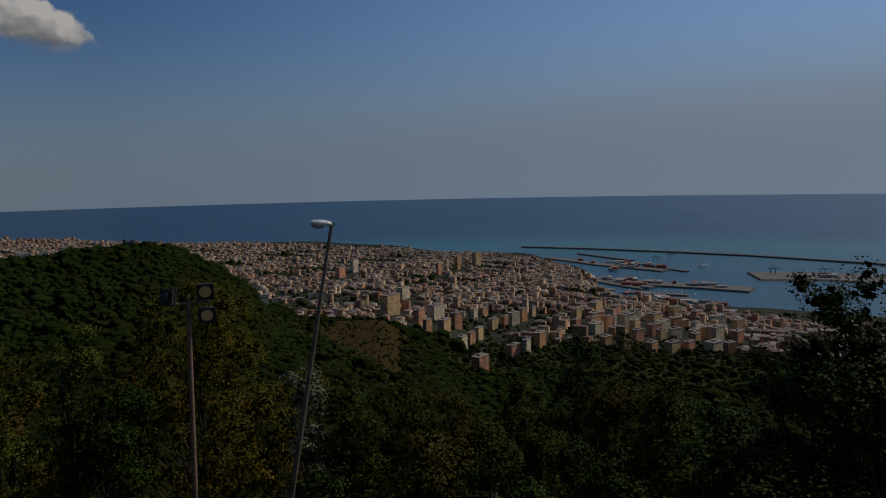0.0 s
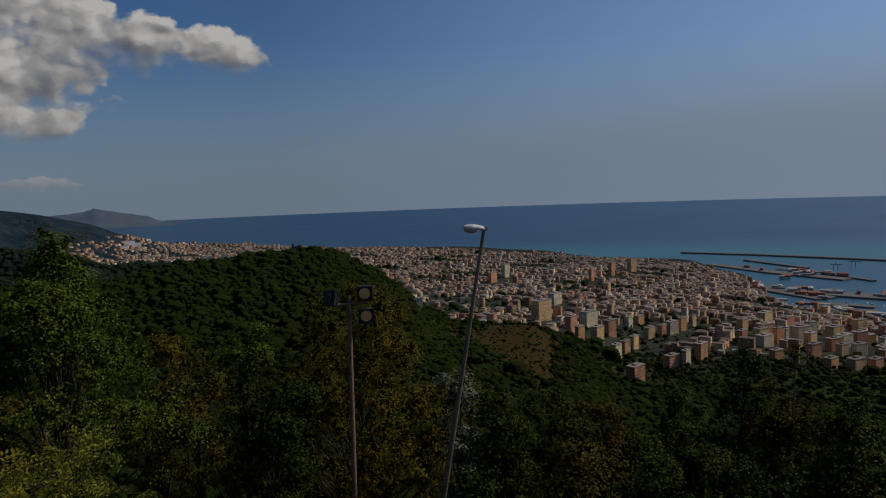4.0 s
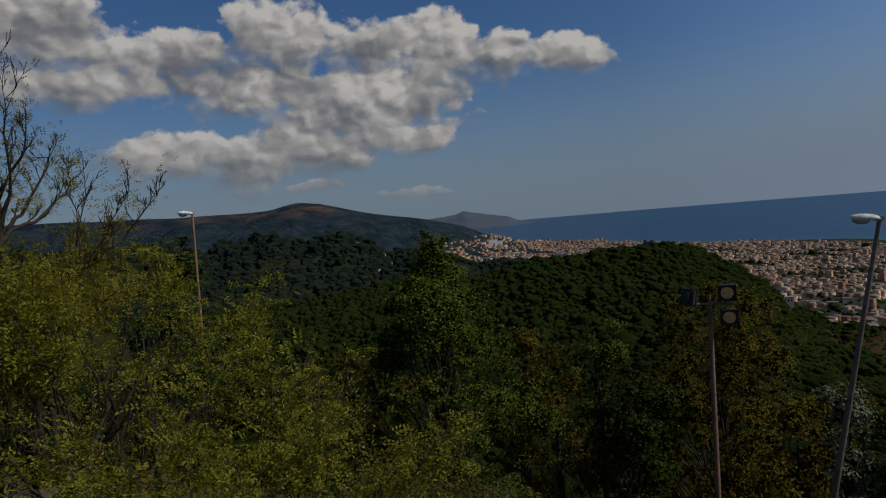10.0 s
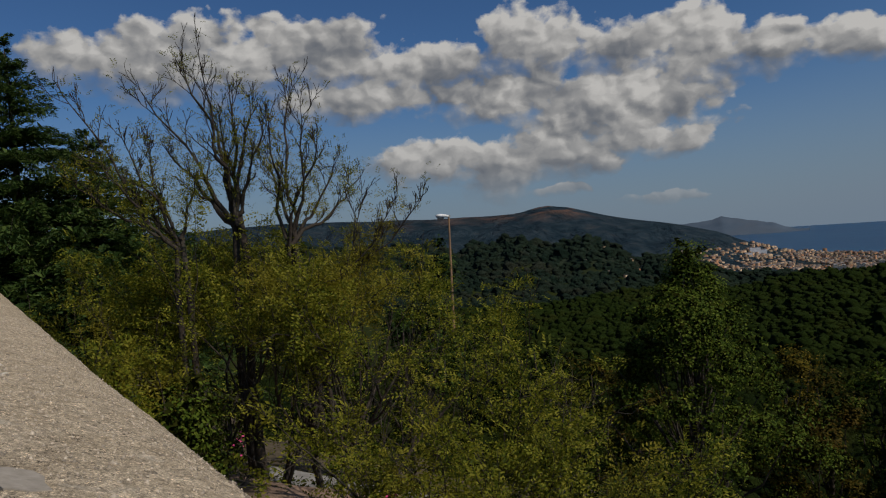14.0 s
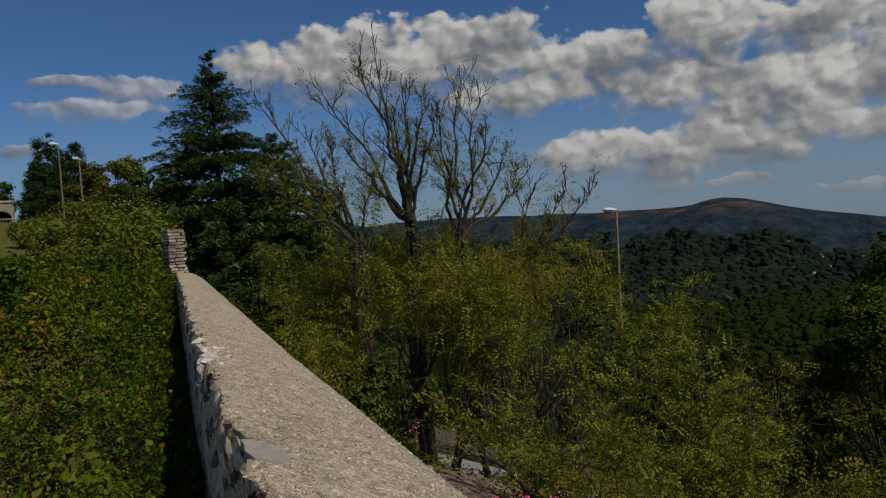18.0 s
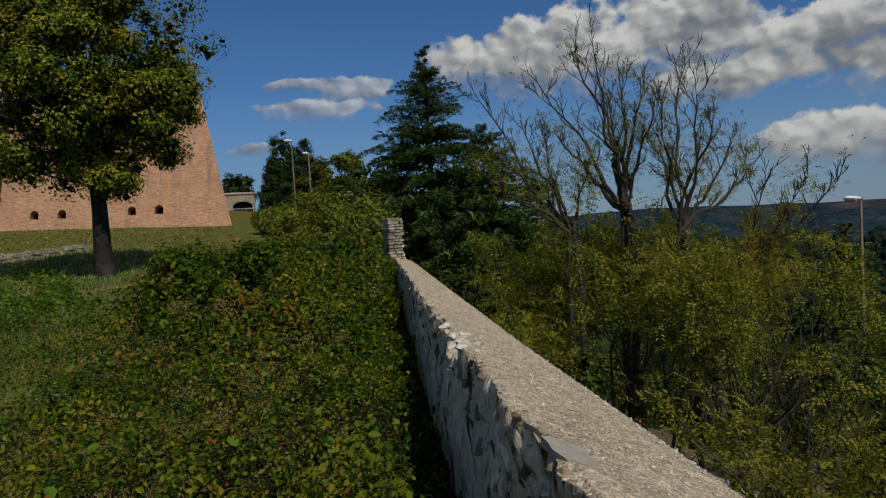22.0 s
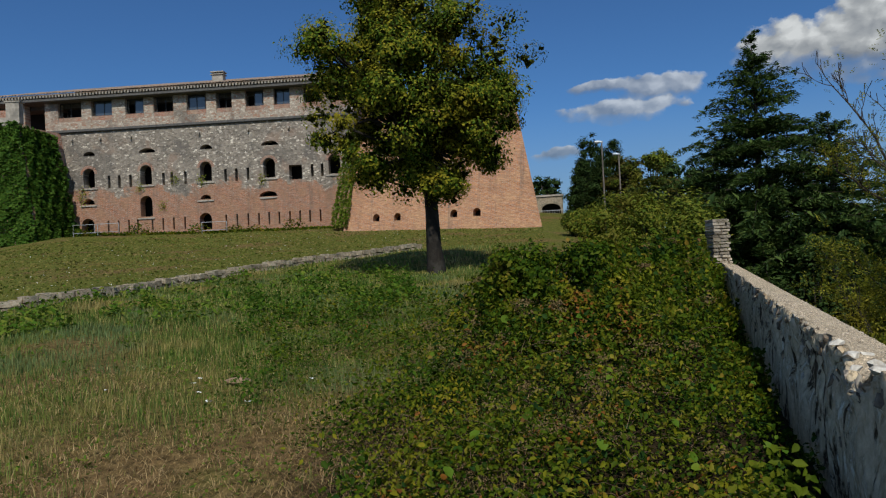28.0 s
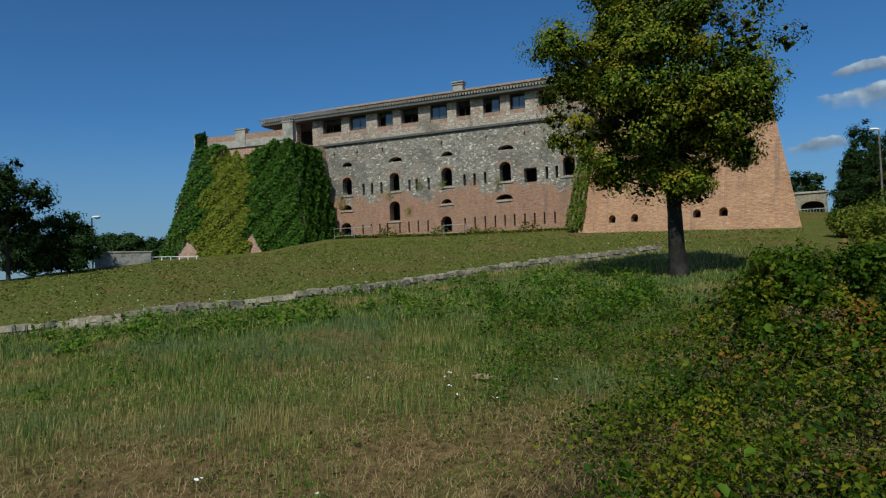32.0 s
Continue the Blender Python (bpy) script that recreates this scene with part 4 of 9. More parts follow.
AZ = np.concatenate([np.arange(-64, 156, 0.75), np.arange(156, 296, 4.0)])
RAD = np.concatenate([np.concatenate([[0.004], np.linspace(0.25, 12, 48)]), np.geomspace(12.3, 4920, 125)])
A2, D2 = np.meshgrid(np.radians(AZ), RAD)
GX, GY = EYE.x - D2 * np.sin(A2), EYE.y + D2 * np.cos(A2)
GZ = land(GX.ravel(), GY.ravel())
n_az = len(AZ)
I, J = np.meshgrid(np.arange(len(RAD) - 1), np.arange(n_az), indexing="ij")
a = (I * n_az + J).ravel()
b = (I * n_az + (J + 1) % n_az).ravel()
quads = np.stack([a, b, b + n_az, a + n_az], 1)
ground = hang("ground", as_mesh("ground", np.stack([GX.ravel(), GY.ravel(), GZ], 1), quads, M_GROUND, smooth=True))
tagged(ground, "grassy hilltop falling to wooded slopes and far hills", "ground", kind="structure")

ang = np.radians(np.arange(0, 360, 3.0))
ring_r = np.array([300, 700, 1200, 2000, 3200, 4940.0])
sv = np.stack([(EYE.x - ring_r[:, None] * np.sin(ang)).ravel(), (EYE.y + ring_r[:, None] * np.cos(ang)).ravel(), np.full(len(ang) * len(ring_r), SEA)], 1)
n_s = len(ang)
I, J = np.meshgrid(np.arange(len(ring_r) - 1), np.arange(n_s), indexing="ij")
a, b = (I * n_s + J).ravel(), (I * n_s + (J + 1) % n_s).ravel()
sea = hang("water", as_mesh("water", sv, np.stack([a, b, b + n_s, a + n_s], 1), M_SEA))
tagged(sea, "calm blue sea reaching to the hazy horizon", "sea", kind="structure")


def headland():
    """The long cape far across the bay."""
    az = np.linspace(17.4, 31, 60)
    top = np.interp(az, [17.4, 18.4, 18.9, 19.8, 21.5, 22.8, 23.4, 24.2, 26, 28, 31], [-1.9, -1.85, -1.7, -1.32, -1.0, -0.72, -0.6, -0.85, -1.0, -0.95, -0.9])
    rows = []
    for d, share in ((4000, 0.0), (4150, 0.45), (4300, 1.0), (4450, 0.4), (4600, 0.0)):
        z = (SEA - 6) * (1 - share) + share * T10(top, 4300.0)
        z = z + share * 2.5 * np.sin(az * 9 + d) * np.sin(az * 3.7)
        rows.append(np.stack([EYE.x - d * np.sin(np.radians(az)), EYE.y + d * np.cos(np.radians(az)), z], 1))
    n = len(az)
    I, J = np.meshgrid(np.arange(4), np.arange(n - 1), indexing="ij")
    q = (I * n + J).ravel()
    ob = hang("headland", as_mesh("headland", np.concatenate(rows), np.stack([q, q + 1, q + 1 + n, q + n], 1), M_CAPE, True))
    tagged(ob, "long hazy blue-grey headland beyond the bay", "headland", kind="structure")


headland()
# ---------------------------------------------------------------- the fort
FB = Vector((-55.3, -44.5, 0.0))                 # left foot of the long front
FORT_TURN = math.degrees(math.atan2(0.9938, -0.1115))
fort = thing("fort", "long old brick and stone fort with a tiled roof", "fort", FB, FORT_TURN)
# in the fort's own measure x runs along the front, y into the building, z up


def arch_profile(w, h, steps=8, spring=None):
    """Outline of an arched opening, its foot at 0, anticlockwise."""
    r = w / 2
    s = h - r if spring is None else spring
    pts = [(-r, 0), (r, 0)]
    for k in range(steps + 1):
        a = math.pi * k / steps
        pts.append((r * math.cos(a), s + (h - s) * math.sin(a)))
    return pts


def wall_with_holes(length, z0, z1, thick, holes, x_from=0.0):
    """A wall with real openings: holes are (x, z, outline). Its front is the plane y = 0."""
    bm = bmesh.new()
    outer = [bm.verts.new((x, 0, z)) for x, z in ((x_from, z0), (length, z0), (length, z1), (x_from, z1))]
    edges = [bm.edges.new((outer[i], outer[(i + 1) % 4])) for i in range(4)]
    for x, z, outline in holes:
        vs = [bm.verts.new((x + px, 0, z + pz)) for px, pz in outline]
        edges += [bm.edges.new((vs[i], vs[(i + 1) % len(vs)])) for i in range(len(vs))]
    bmesh.ops.triangle_fill(bm, use_beauty=True, use_dissolve=False, edges=edges)
    keep = []
    for f in list(bm.faces):
        c = f.calc_center_median()
        for x, z, outline in holes:
            if inside(c.x - x, c.z - z, outline):
                keep.append(f)
                break
    bmesh.ops.delete(bm, geom=keep, context="FACES_ONLY")
    for f in bm.faces:
        f.normal_update()
        if f.normal.y > 0:
            f.normal_flip()
    ext = bmesh.ops.extrude_face_region(bm, geom=list(bm.faces))
    bmesh.ops.translate(bm, vec=(0, thick, 0), verts=[v for v in ext["geom"] if isinstance(v, bmesh.types.BMVert)])
    bmesh.ops.recalc_face_normals(bm, faces=list(bm.faces))
    return bm


def inside(x, z, outline):
    hit = False
    j = len(outline) - 1
    for i in range(len(outline)):
        xi, zi = outline[i]
        xj, zj = outline[j]
        if (zi > z) != (zj > z) and x < (xj - xi) * (z - zi) / (zj - zi + 1e-12) + xi:
            hit = not hit
        j = i
    return hit


def rect(w, h):
    return [(-w / 2, 0), (w / 2, 0), (w / 2, h), (-w / 2, h)]


def half_round(w, h, steps=8):
    return [(w / 2 * math.cos(math.pi * k / steps), h * math.sin(math.pi * k / steps)) for k in range(steps + 1)]


WIN_X = (2.95, 8.17, 13.6, 19.27, 25.05)
holes = [(x, 9.6, arch_profile(1.05, 1.7)) for x in WIN_X]
holes += [(x, 12.4, half_round(wd, 0.42)) for x, wd in ((3.05, 1.1), (8.35, 1.5), (13.7, 1.15), (19.4, 1.55))]
holes += [(2.85, 8.1, half_round(1.1, 0.5)), (13.5, 8.0, half_round(1.0, 0.4)), (19.1, 7.95, half_round(1.6, 0.45))]
holes += [(8.1, 6.75, arch_profile(1.1, 1.85))]
holes += [(2.7, 5.0, arch_profile(1.2, 1.85)), (13.4, 5.35, arch_profile(1.1, 1.45))]
holes += [(21.6, 9.3, rect(1.15, 1.25))]
holes += [(x, 9.45, rect(0.24, 1.1)) for x in (4.79, 5.72, 6.75, 9.75, 10.5, 11.74, 15.35, 16.33, 17.36, 23.08, 23.96)]
holes += [(x, 5.5, rect(0.15, 1.05)) for x in (4.57, 5.5, 6.44, 7.25, 8.58, 9.55, 10.52, 11.53, 15.25, 16.23, 17.21, 18.17, 19.08, 19.98, 20.93, 21.82, 22.7, 23.63)]
part("wall", wall_with_holes(27.0, 2.5, 14.55, 0.9, holes), M_FORT, fort, "weathered wall, brick below and grey rubble stone above")
# a black sheet behind the front takes the place of the rooms' shade
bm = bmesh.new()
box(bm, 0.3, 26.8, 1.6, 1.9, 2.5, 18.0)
part("inner_wall", bm, M_OPENING_SHADE, fort, "near-black backing for the shade of the rooms behind the openings")
for x, z in [(x, 9.52) for x in WIN_X] + [(2.85, 8.02), (13.5, 7.92), (19.1, 7.87), (8.1, 6.65)]:
    bm = bmesh.new()
    box(bm, x - 0.75, x + 0.75, -0.10, 0.1, z - 0.14, z, 0.02)
    part("sill", bm, M_STONE_BAND, fort)
for x in WIN_X:
    bm = bmesh.new()
    n = 11
    for k in range(n):
        a0, a1 = math.pi * k / n + 0.02, math.pi * (k + 1) / n - 0.02
        ring = [(0.55, a0), (0.78, a0), (0.78, a1), (0.55, a1)]
        vs = [bm.verts.new((x + r * math.cos(a), -0.035, 10.775 + r * math.sin(a))) for r, a in ring]
        f = bm.faces.new(vs)
        e = bmesh.ops.extrude_face_region(bm, geom=[f])
        bmesh.ops.translate(bm, vec=(0, 0.06, 0), verts=[v for v in e["geom"] if isinstance(v, bmesh.types.BMVert)])
    part("brick_arch", bm, M_PARAPET_BRICK, fort)
# cornice, attic with its piers and windows, eaves and roof
bm = bmesh.new()
box(bm, -0.3, 27.2, -0.22, 0.5, 14.55, 14.82, 0.06)
part("cornice", bm, M_GUTTER, fort, "dark rounded string course")
bm = bmesh.new()
box(bm, -0.5, 27.0, 0.0, 0.75, 14.82, 15.55)
part("attic_base", bm, M_TOPWALL, fort)
bm = bmesh.new()
box(bm, -0.5, 27.0, 0.06, 0.72, 15.55, 15.95)
part("attic_parapet", bm, M_PARAPET_BRICK, fort, "low red brick parapet")
PIERS = (-6.1, -3.2, -0.26, 2.96, 5.93, 8.67, 11.53, 14.33, 16.81, 19.5, 21.99, 24.6)
for k, x in enumerate(PIERS[1:]):
    bm = bmesh.new()
    wd = 0.62 if k % 2 else 0.46
    box(bm, x - wd, x + wd, -0.02, 0.8, 14.82 if x > -1 else 15.0, 17.35, 0.03)
    part("pier", bm, M_TOPWALL, fort)
GLAZED = {3, 6, 9}
for k in range(2, len(PIERS) - 1):
    x0, x1 = PIERS[k] + 0.6, PIERS[k + 1] - 0.6
    win = hang("window", None, fort, "glazed attic window" if k in GLAZED else "dark open attic window")
    bm = bmesh.new()
    for u0, u1, v0, v1 in ((x0, x1, 15.95, 16.03), (x0, x1, 17.2, 17.28), (x0, x0 + 0.07, 16.03, 17.2), (x1 - 0.07, x1, 16.03, 17.2),
                           ((x0 + x1) / 2 - 0.03, (x0 + x1) / 2 + 0.03, 16.03, 17.2)):
        box(bm, u0, u1, 0.32, 0.40, v0, v1)
    part("window_frame", bm, M_BLACK, win)
    for u0, u1 in ((x0 + 0.07, (x0 + x1) / 2 - 0.03), ((x0 + x1) / 2 + 0.03, x1 - 0.07)):
        if k in GLAZED or u0 > (x0 + x1) / 2 and k in (4, 8):
            bm = bmesh.new()
            box(bm, u0, u1, 0.35, 0.37, 16.03, 17.2)
            part("pane", bm, M_GLASS, win)
bm = bmesh.new()
box(bm, -6.6, 27.3, -0.75, 0.9, 17.35, 17.6, 0.03)
part("eave_board", bm, M_GUTTER, fort, "dark timber eave")
me = None
bm = bmesh.new()
box(bm, -0.07, 0.07, -0.86, -0.74, 17.62, 17.84, 0.02)
block = part("eave_block", bm, M_WHITE, fort)
block.location.x = -6.4
for k in range(1, 118):
    o = hang("eave_block", block.data, fort)
    o.location.x = -6.4 + k * 0.285
bm = bmesh.new()
box(bm, -6.7, 27.3, -0.8, 1.0, 17.84, 17.95, 0.02)
part("eave_slab", bm, M_ROOF, fort)
# roof: rows of tiles climbing to a low ridge
random.seed(3)
bm = bmesh.new()
for r in range(7):
    y0, y1 = -0.9 + r * 0.75, -0.9 + (r + 1) * 0.75 + 0.08
    z0, z1 = 17.95 + r * 0.232, 17.95 + (r + 1) * 0.232 + 0.04
    x = -6.8 + r * 0.9
    while x < 27.3:
        wd = random.uniform(0.27, 0.31)
        c = [(x, y0, z0), (x + wd * 0.5, y0, z0 + 0.09), (x + wd, y0, z0), (x + wd, y1, z1), (x + wd * 0.5, y1, z1 + 0.09), (x, y1, z1)]
        v = [bm.verts.new(p) for p in c]
        bm.faces.new((v[0], v[1], v[4], v[5])), bm.faces.new((v[1], v[2], v[3], v[4]))
        x += wd
part("roof", bm, M_ROOF, fort, "low brown tiled roof")
bm = bmesh.new()
box(bm, -6.3, 27.2, 0.9, 9, 17.0, 17.9), box(bm, -0.5, 27.2, 4.2, 6, 17.9, 19.45)
part("roof_body", bm, M_GUTTER, fort)
bm = bmesh.new()
box(bm, 14.2, 15.2, 0.8, 1.5, 17.9, 19.15, 0.02), box(bm, 14.1, 15.3, 0.7, 1.6, 19.15, 19.22), box(bm, 14.3, 15.1, 0.9, 1.4, 19.22, 19.36), box(bm, 14.1, 15.3, 0.7, 1.6, 19.36, 19.45)
part("chimney", bm, M_STONE_BAND, fort, "square masonry chimney")
bm = bmesh.new()
box(bm, 0.0, 27, 1.95, 30, 0.0, 17.0)
part("core", bm, M_FORT, fort)
# added black box for the darkness at the back of the loggia
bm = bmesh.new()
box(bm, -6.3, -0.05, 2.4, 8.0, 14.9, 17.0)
part("loggia_back", bm, M_OPENING_SHADE, fort, "near-black backing for the shade in the open loggia")
# drain spouts below the cornice
for x in (1.6, 4.2, 7.0, 13.2, 17.6, 21.2):
    bm = bmesh.new()
    box(bm, x - 0.07, x + 0.07, -0.28, 0.1, 13.75, 13.95, 0.02)
    part("drain_spout", bm, M_STONE_BAND, fort)


def prism(name, base, top, material, label=""):
    """A battered block between a base and a top polygon, in world measure."""
    bm = bmesh.new()
    lo, hi = [bm.verts.new(p) for p in base], [bm.verts.new(p) for p in top]
    n = len(lo)
    steps = 8
    for k in range(n):
        a, b, c, e = base[k], base[(k + 1) % n], top[(k + 1) % n], top[k]
        grid = [[bm.verts.new((a.lerp(b, u / steps)).lerp(e.lerp(c, u / steps), v / steps)) for u in range(steps + 1)] for v in range(steps + 1)]
        for v in range(steps):
            for u in range(steps):
                bm.faces.new((grid[v][u], grid[v][u + 1], grid[v + 1][u + 1], grid[v + 1][u]))
    bm.faces.new(hi), bm.faces.new(lo)
    bmesh.ops.remove_doubles(bm, verts=list(bm.verts), dist=0.001)
    bmesh.ops.recalc_face_normals(bm, faces=list(bm.faces))
    return bm


# the battered brick bastion
BL, BR = polar(108.3, 56.1, 4.3), polar(92.0, 51.3, 3.5)
TL, TR = polar(106.1, 57.8, 14.7), polar(93.9, 54.2, 14.7)
bastion = thing("brick_bastion", "battered orange brick bastion beside the fort front", "bastion")
bm = prism("bastion", [BL, BR, polar(93.2, 75, 3.5), polar(108, 72, 4.0)], [TL, TR, polar(94.4, 72, 14.7), polar(106, 70, 14.7)], M_BASTION)
body = part("body", bm, M_BASTION, bastion)


def on_bastion(az, el):
    """Where the ray meets the bastion's front."""
    n = (BR - BL).cross(TL - BL).normalized()
    v = polar(az, 1, EYE.z + math.tan(radians(el))) - EYE
    return EYE + v * ((BL - EYE).dot(n) / v.dot(n))


front_x = (BR - BL).normalized()
front_n = (BR - BL).cross(TL - BL).normalized()
front_z = front_n.cross(front_x).normalized()
if front_z.z < 0:
    front_z = -front_z
if front_n.dot(EYE - BL) < 0:
    front_n = -front_n
cutters = bmesh.new()
for az, el, wd, ht, deep_in in ((105.61, 3.45, 0.55, 0.62, 0.9), (103.88, 3.45, 0.55, 0.62, 0.9), (99.23, 3.5, 0.55, 0.62, 0.9), (97.33, 3.5, 0.6, 0.65, 0.9),
                                (105.75, 6.75, 1.35, 2.15, 1.3), (103.1, 6.75, 1.35, 2.15, 1.3)):
    p = on_bastion(az, el)
    ring = [cutters.verts.new(p + front_x * x + front_z * z + front_n * 0.4) for x, z in arch_profile(wd, ht, 6)]
    f = cutters.faces.new(ring)
    e = bmesh.ops.extrude_face_region(cutters, geom=[f])
    bmesh.ops.translate(cutters, vec=-front_n * (0.4 + deep_in), verts=[v for v in e["geom"] if isinstance(v, bmesh.types.BMVert)])
bmesh.ops.recalc_face_normals(cutters, faces=list(cutters.faces))
cut_me = bpy.data.meshes.new("cut")
cutters.to_mesh(cut_me)
cutters.free()
cut = new("cut", cut_me)
mod = body.modifiers.new("openings", "BOOLEAN")
mod.object, mod.solver = cut, "EXACT"
done = bpy.data.meshes.new_from_object(body.evaluated_get(bpy.context.evaluated_depsgraph_get()))
body.modifiers.clear()
body.data = done
bpy.data.objects.remove(cut)
# black panels set into the loopholes as their shade
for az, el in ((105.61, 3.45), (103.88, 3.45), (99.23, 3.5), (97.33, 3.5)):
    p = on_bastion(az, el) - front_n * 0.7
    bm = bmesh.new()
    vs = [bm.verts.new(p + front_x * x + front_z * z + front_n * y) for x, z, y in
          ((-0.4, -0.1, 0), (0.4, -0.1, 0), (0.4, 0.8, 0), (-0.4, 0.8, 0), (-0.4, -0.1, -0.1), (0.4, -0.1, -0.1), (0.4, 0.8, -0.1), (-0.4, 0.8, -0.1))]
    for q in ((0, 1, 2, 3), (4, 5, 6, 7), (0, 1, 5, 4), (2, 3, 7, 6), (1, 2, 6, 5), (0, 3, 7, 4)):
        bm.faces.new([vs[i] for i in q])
    part("loophole", bm, M_OPENING_SHADE, bastion, "near-black backing for the shade in a loophole")
bm = bmesh.new()
for k in range(24):
    bm = bmesh.new()
    f0, f1 = k / 24, (k + 1) / 24 - 0.003
    p, q = TL.lerp(TR, f0), TL.lerp(TR, f1)
    vs = [bm.verts.new(v + front_n * o + Vector((0, 0, h))) for v in (p, q) for o in (0.12, -0.4) for h in (0.0, 0.25)]
    for r in ((0, 1, 5, 4), (2, 3, 7, 6), (1, 3, 7, 5), (0, 2, 6, 4), (0, 1, 3, 2), (4, 5, 7, 6)):
        bm.faces.new([vs[i] for i in r])
    bmesh.ops.recalc_face_normals(bm, faces=list(bm.faces))
    part("string_course_stone", bm, M_STONE_BAND, bastion)

# the left bastion, grown over with creepers
CB, CT = polar(130.3, 65.5, 3.4), polar(131.2, 67.9, 14.6)
LB, LT = polar(141.6, 69.5, 3.0), polar(138.5, 73.8, 14.6)
ivy_bastion = thing("ivy_bastion", "battered masonry bastion under thick ivy", "bastion")
bm = prism("b", [CB, polar(127.6, 70, 3.6), polar(128.5, 84, 3.6), polar(141, 86, 3.0), LB], [CT, polar(128.6, 70.5, 14.6), polar(128.8, 82, 14.6), polar(138.5, 84, 14.6), LT], M_FORT)
part("body", bm, M_PARAPET_BRICK, ivy_bastion, "bare reddish masonry between the creepers")
bm = bmesh.new()
run = (CT - LT).normalized()
nrm = Vector((-run.y, run.x, 0))
if nrm.dot(EYE - CT) < 0:
    nrm = -nrm


def rail(bm, p, q, out, back_off, z0, z1):
    vs = [bm.verts.new(v + nrm * o + Vector((0, 0, h))) for v in (p, q) for o in (out, back_off) for h in (z0, z1)]
    for r in ((0, 1, 5, 4), (2, 3, 7, 6), (1, 3, 7, 5), (0, 2, 6, 4), (0, 1, 3, 2), (4, 5, 7, 6)):
        bm.faces.new([vs[i] for i in r])
    bmesh.ops.recalc_face_normals(bm, faces=list(bm.faces))


rail(bm, LT, CT, 0.2, -0.5, 0.0, 0.22)
part("cornice", bm, M_STONE_BAND, ivy_bastion)
bm = bmesh.new()
rail(bm, LT, CT, 0.02, -0.5, 0.22, 0.75)
part("parapet_base", bm, M_STONE_BAND, ivy_bastion, "pale stone parapet foot")
bm = bmesh.new()
rail(bm, LT, CT, -0.02, -0.45, 0.75, 1.35)
part("parapet", bm, M_PARAPET_BRICK, ivy_bastion, "red brick parapet")
for az, top in ((135.06, 1.75), (131.5, 2.0), (138.3, 1.5)):
    p = polar(az, 1.0) - EYE
    f = min(1.0, max(0.0, (138.5 - az) / 7.3))
    c = LT.lerp(CT, f)
    bm = bmesh.new()
    rail(bm, c - run * 0.55, c + run * 0.55, 0.08, -0.55, 0.2, top)
    rail(bm, c - run * 0.65, c + run * 0.65, 0.14, -0.6, top, top + 0.12)
    part("parapet_pier", bm, M_STONE_BAND, ivy_bastion)
# ---------------------------------------------------------------- the parapet beside the viewer
def wall_top(s):
    return 1.05 + 0.013 * max(0.0, s - 6.0)


def tilt(u):
    """Height of the coping over its mean line: it falls towards the sea."""
    return -0.065 - 0.375 * u


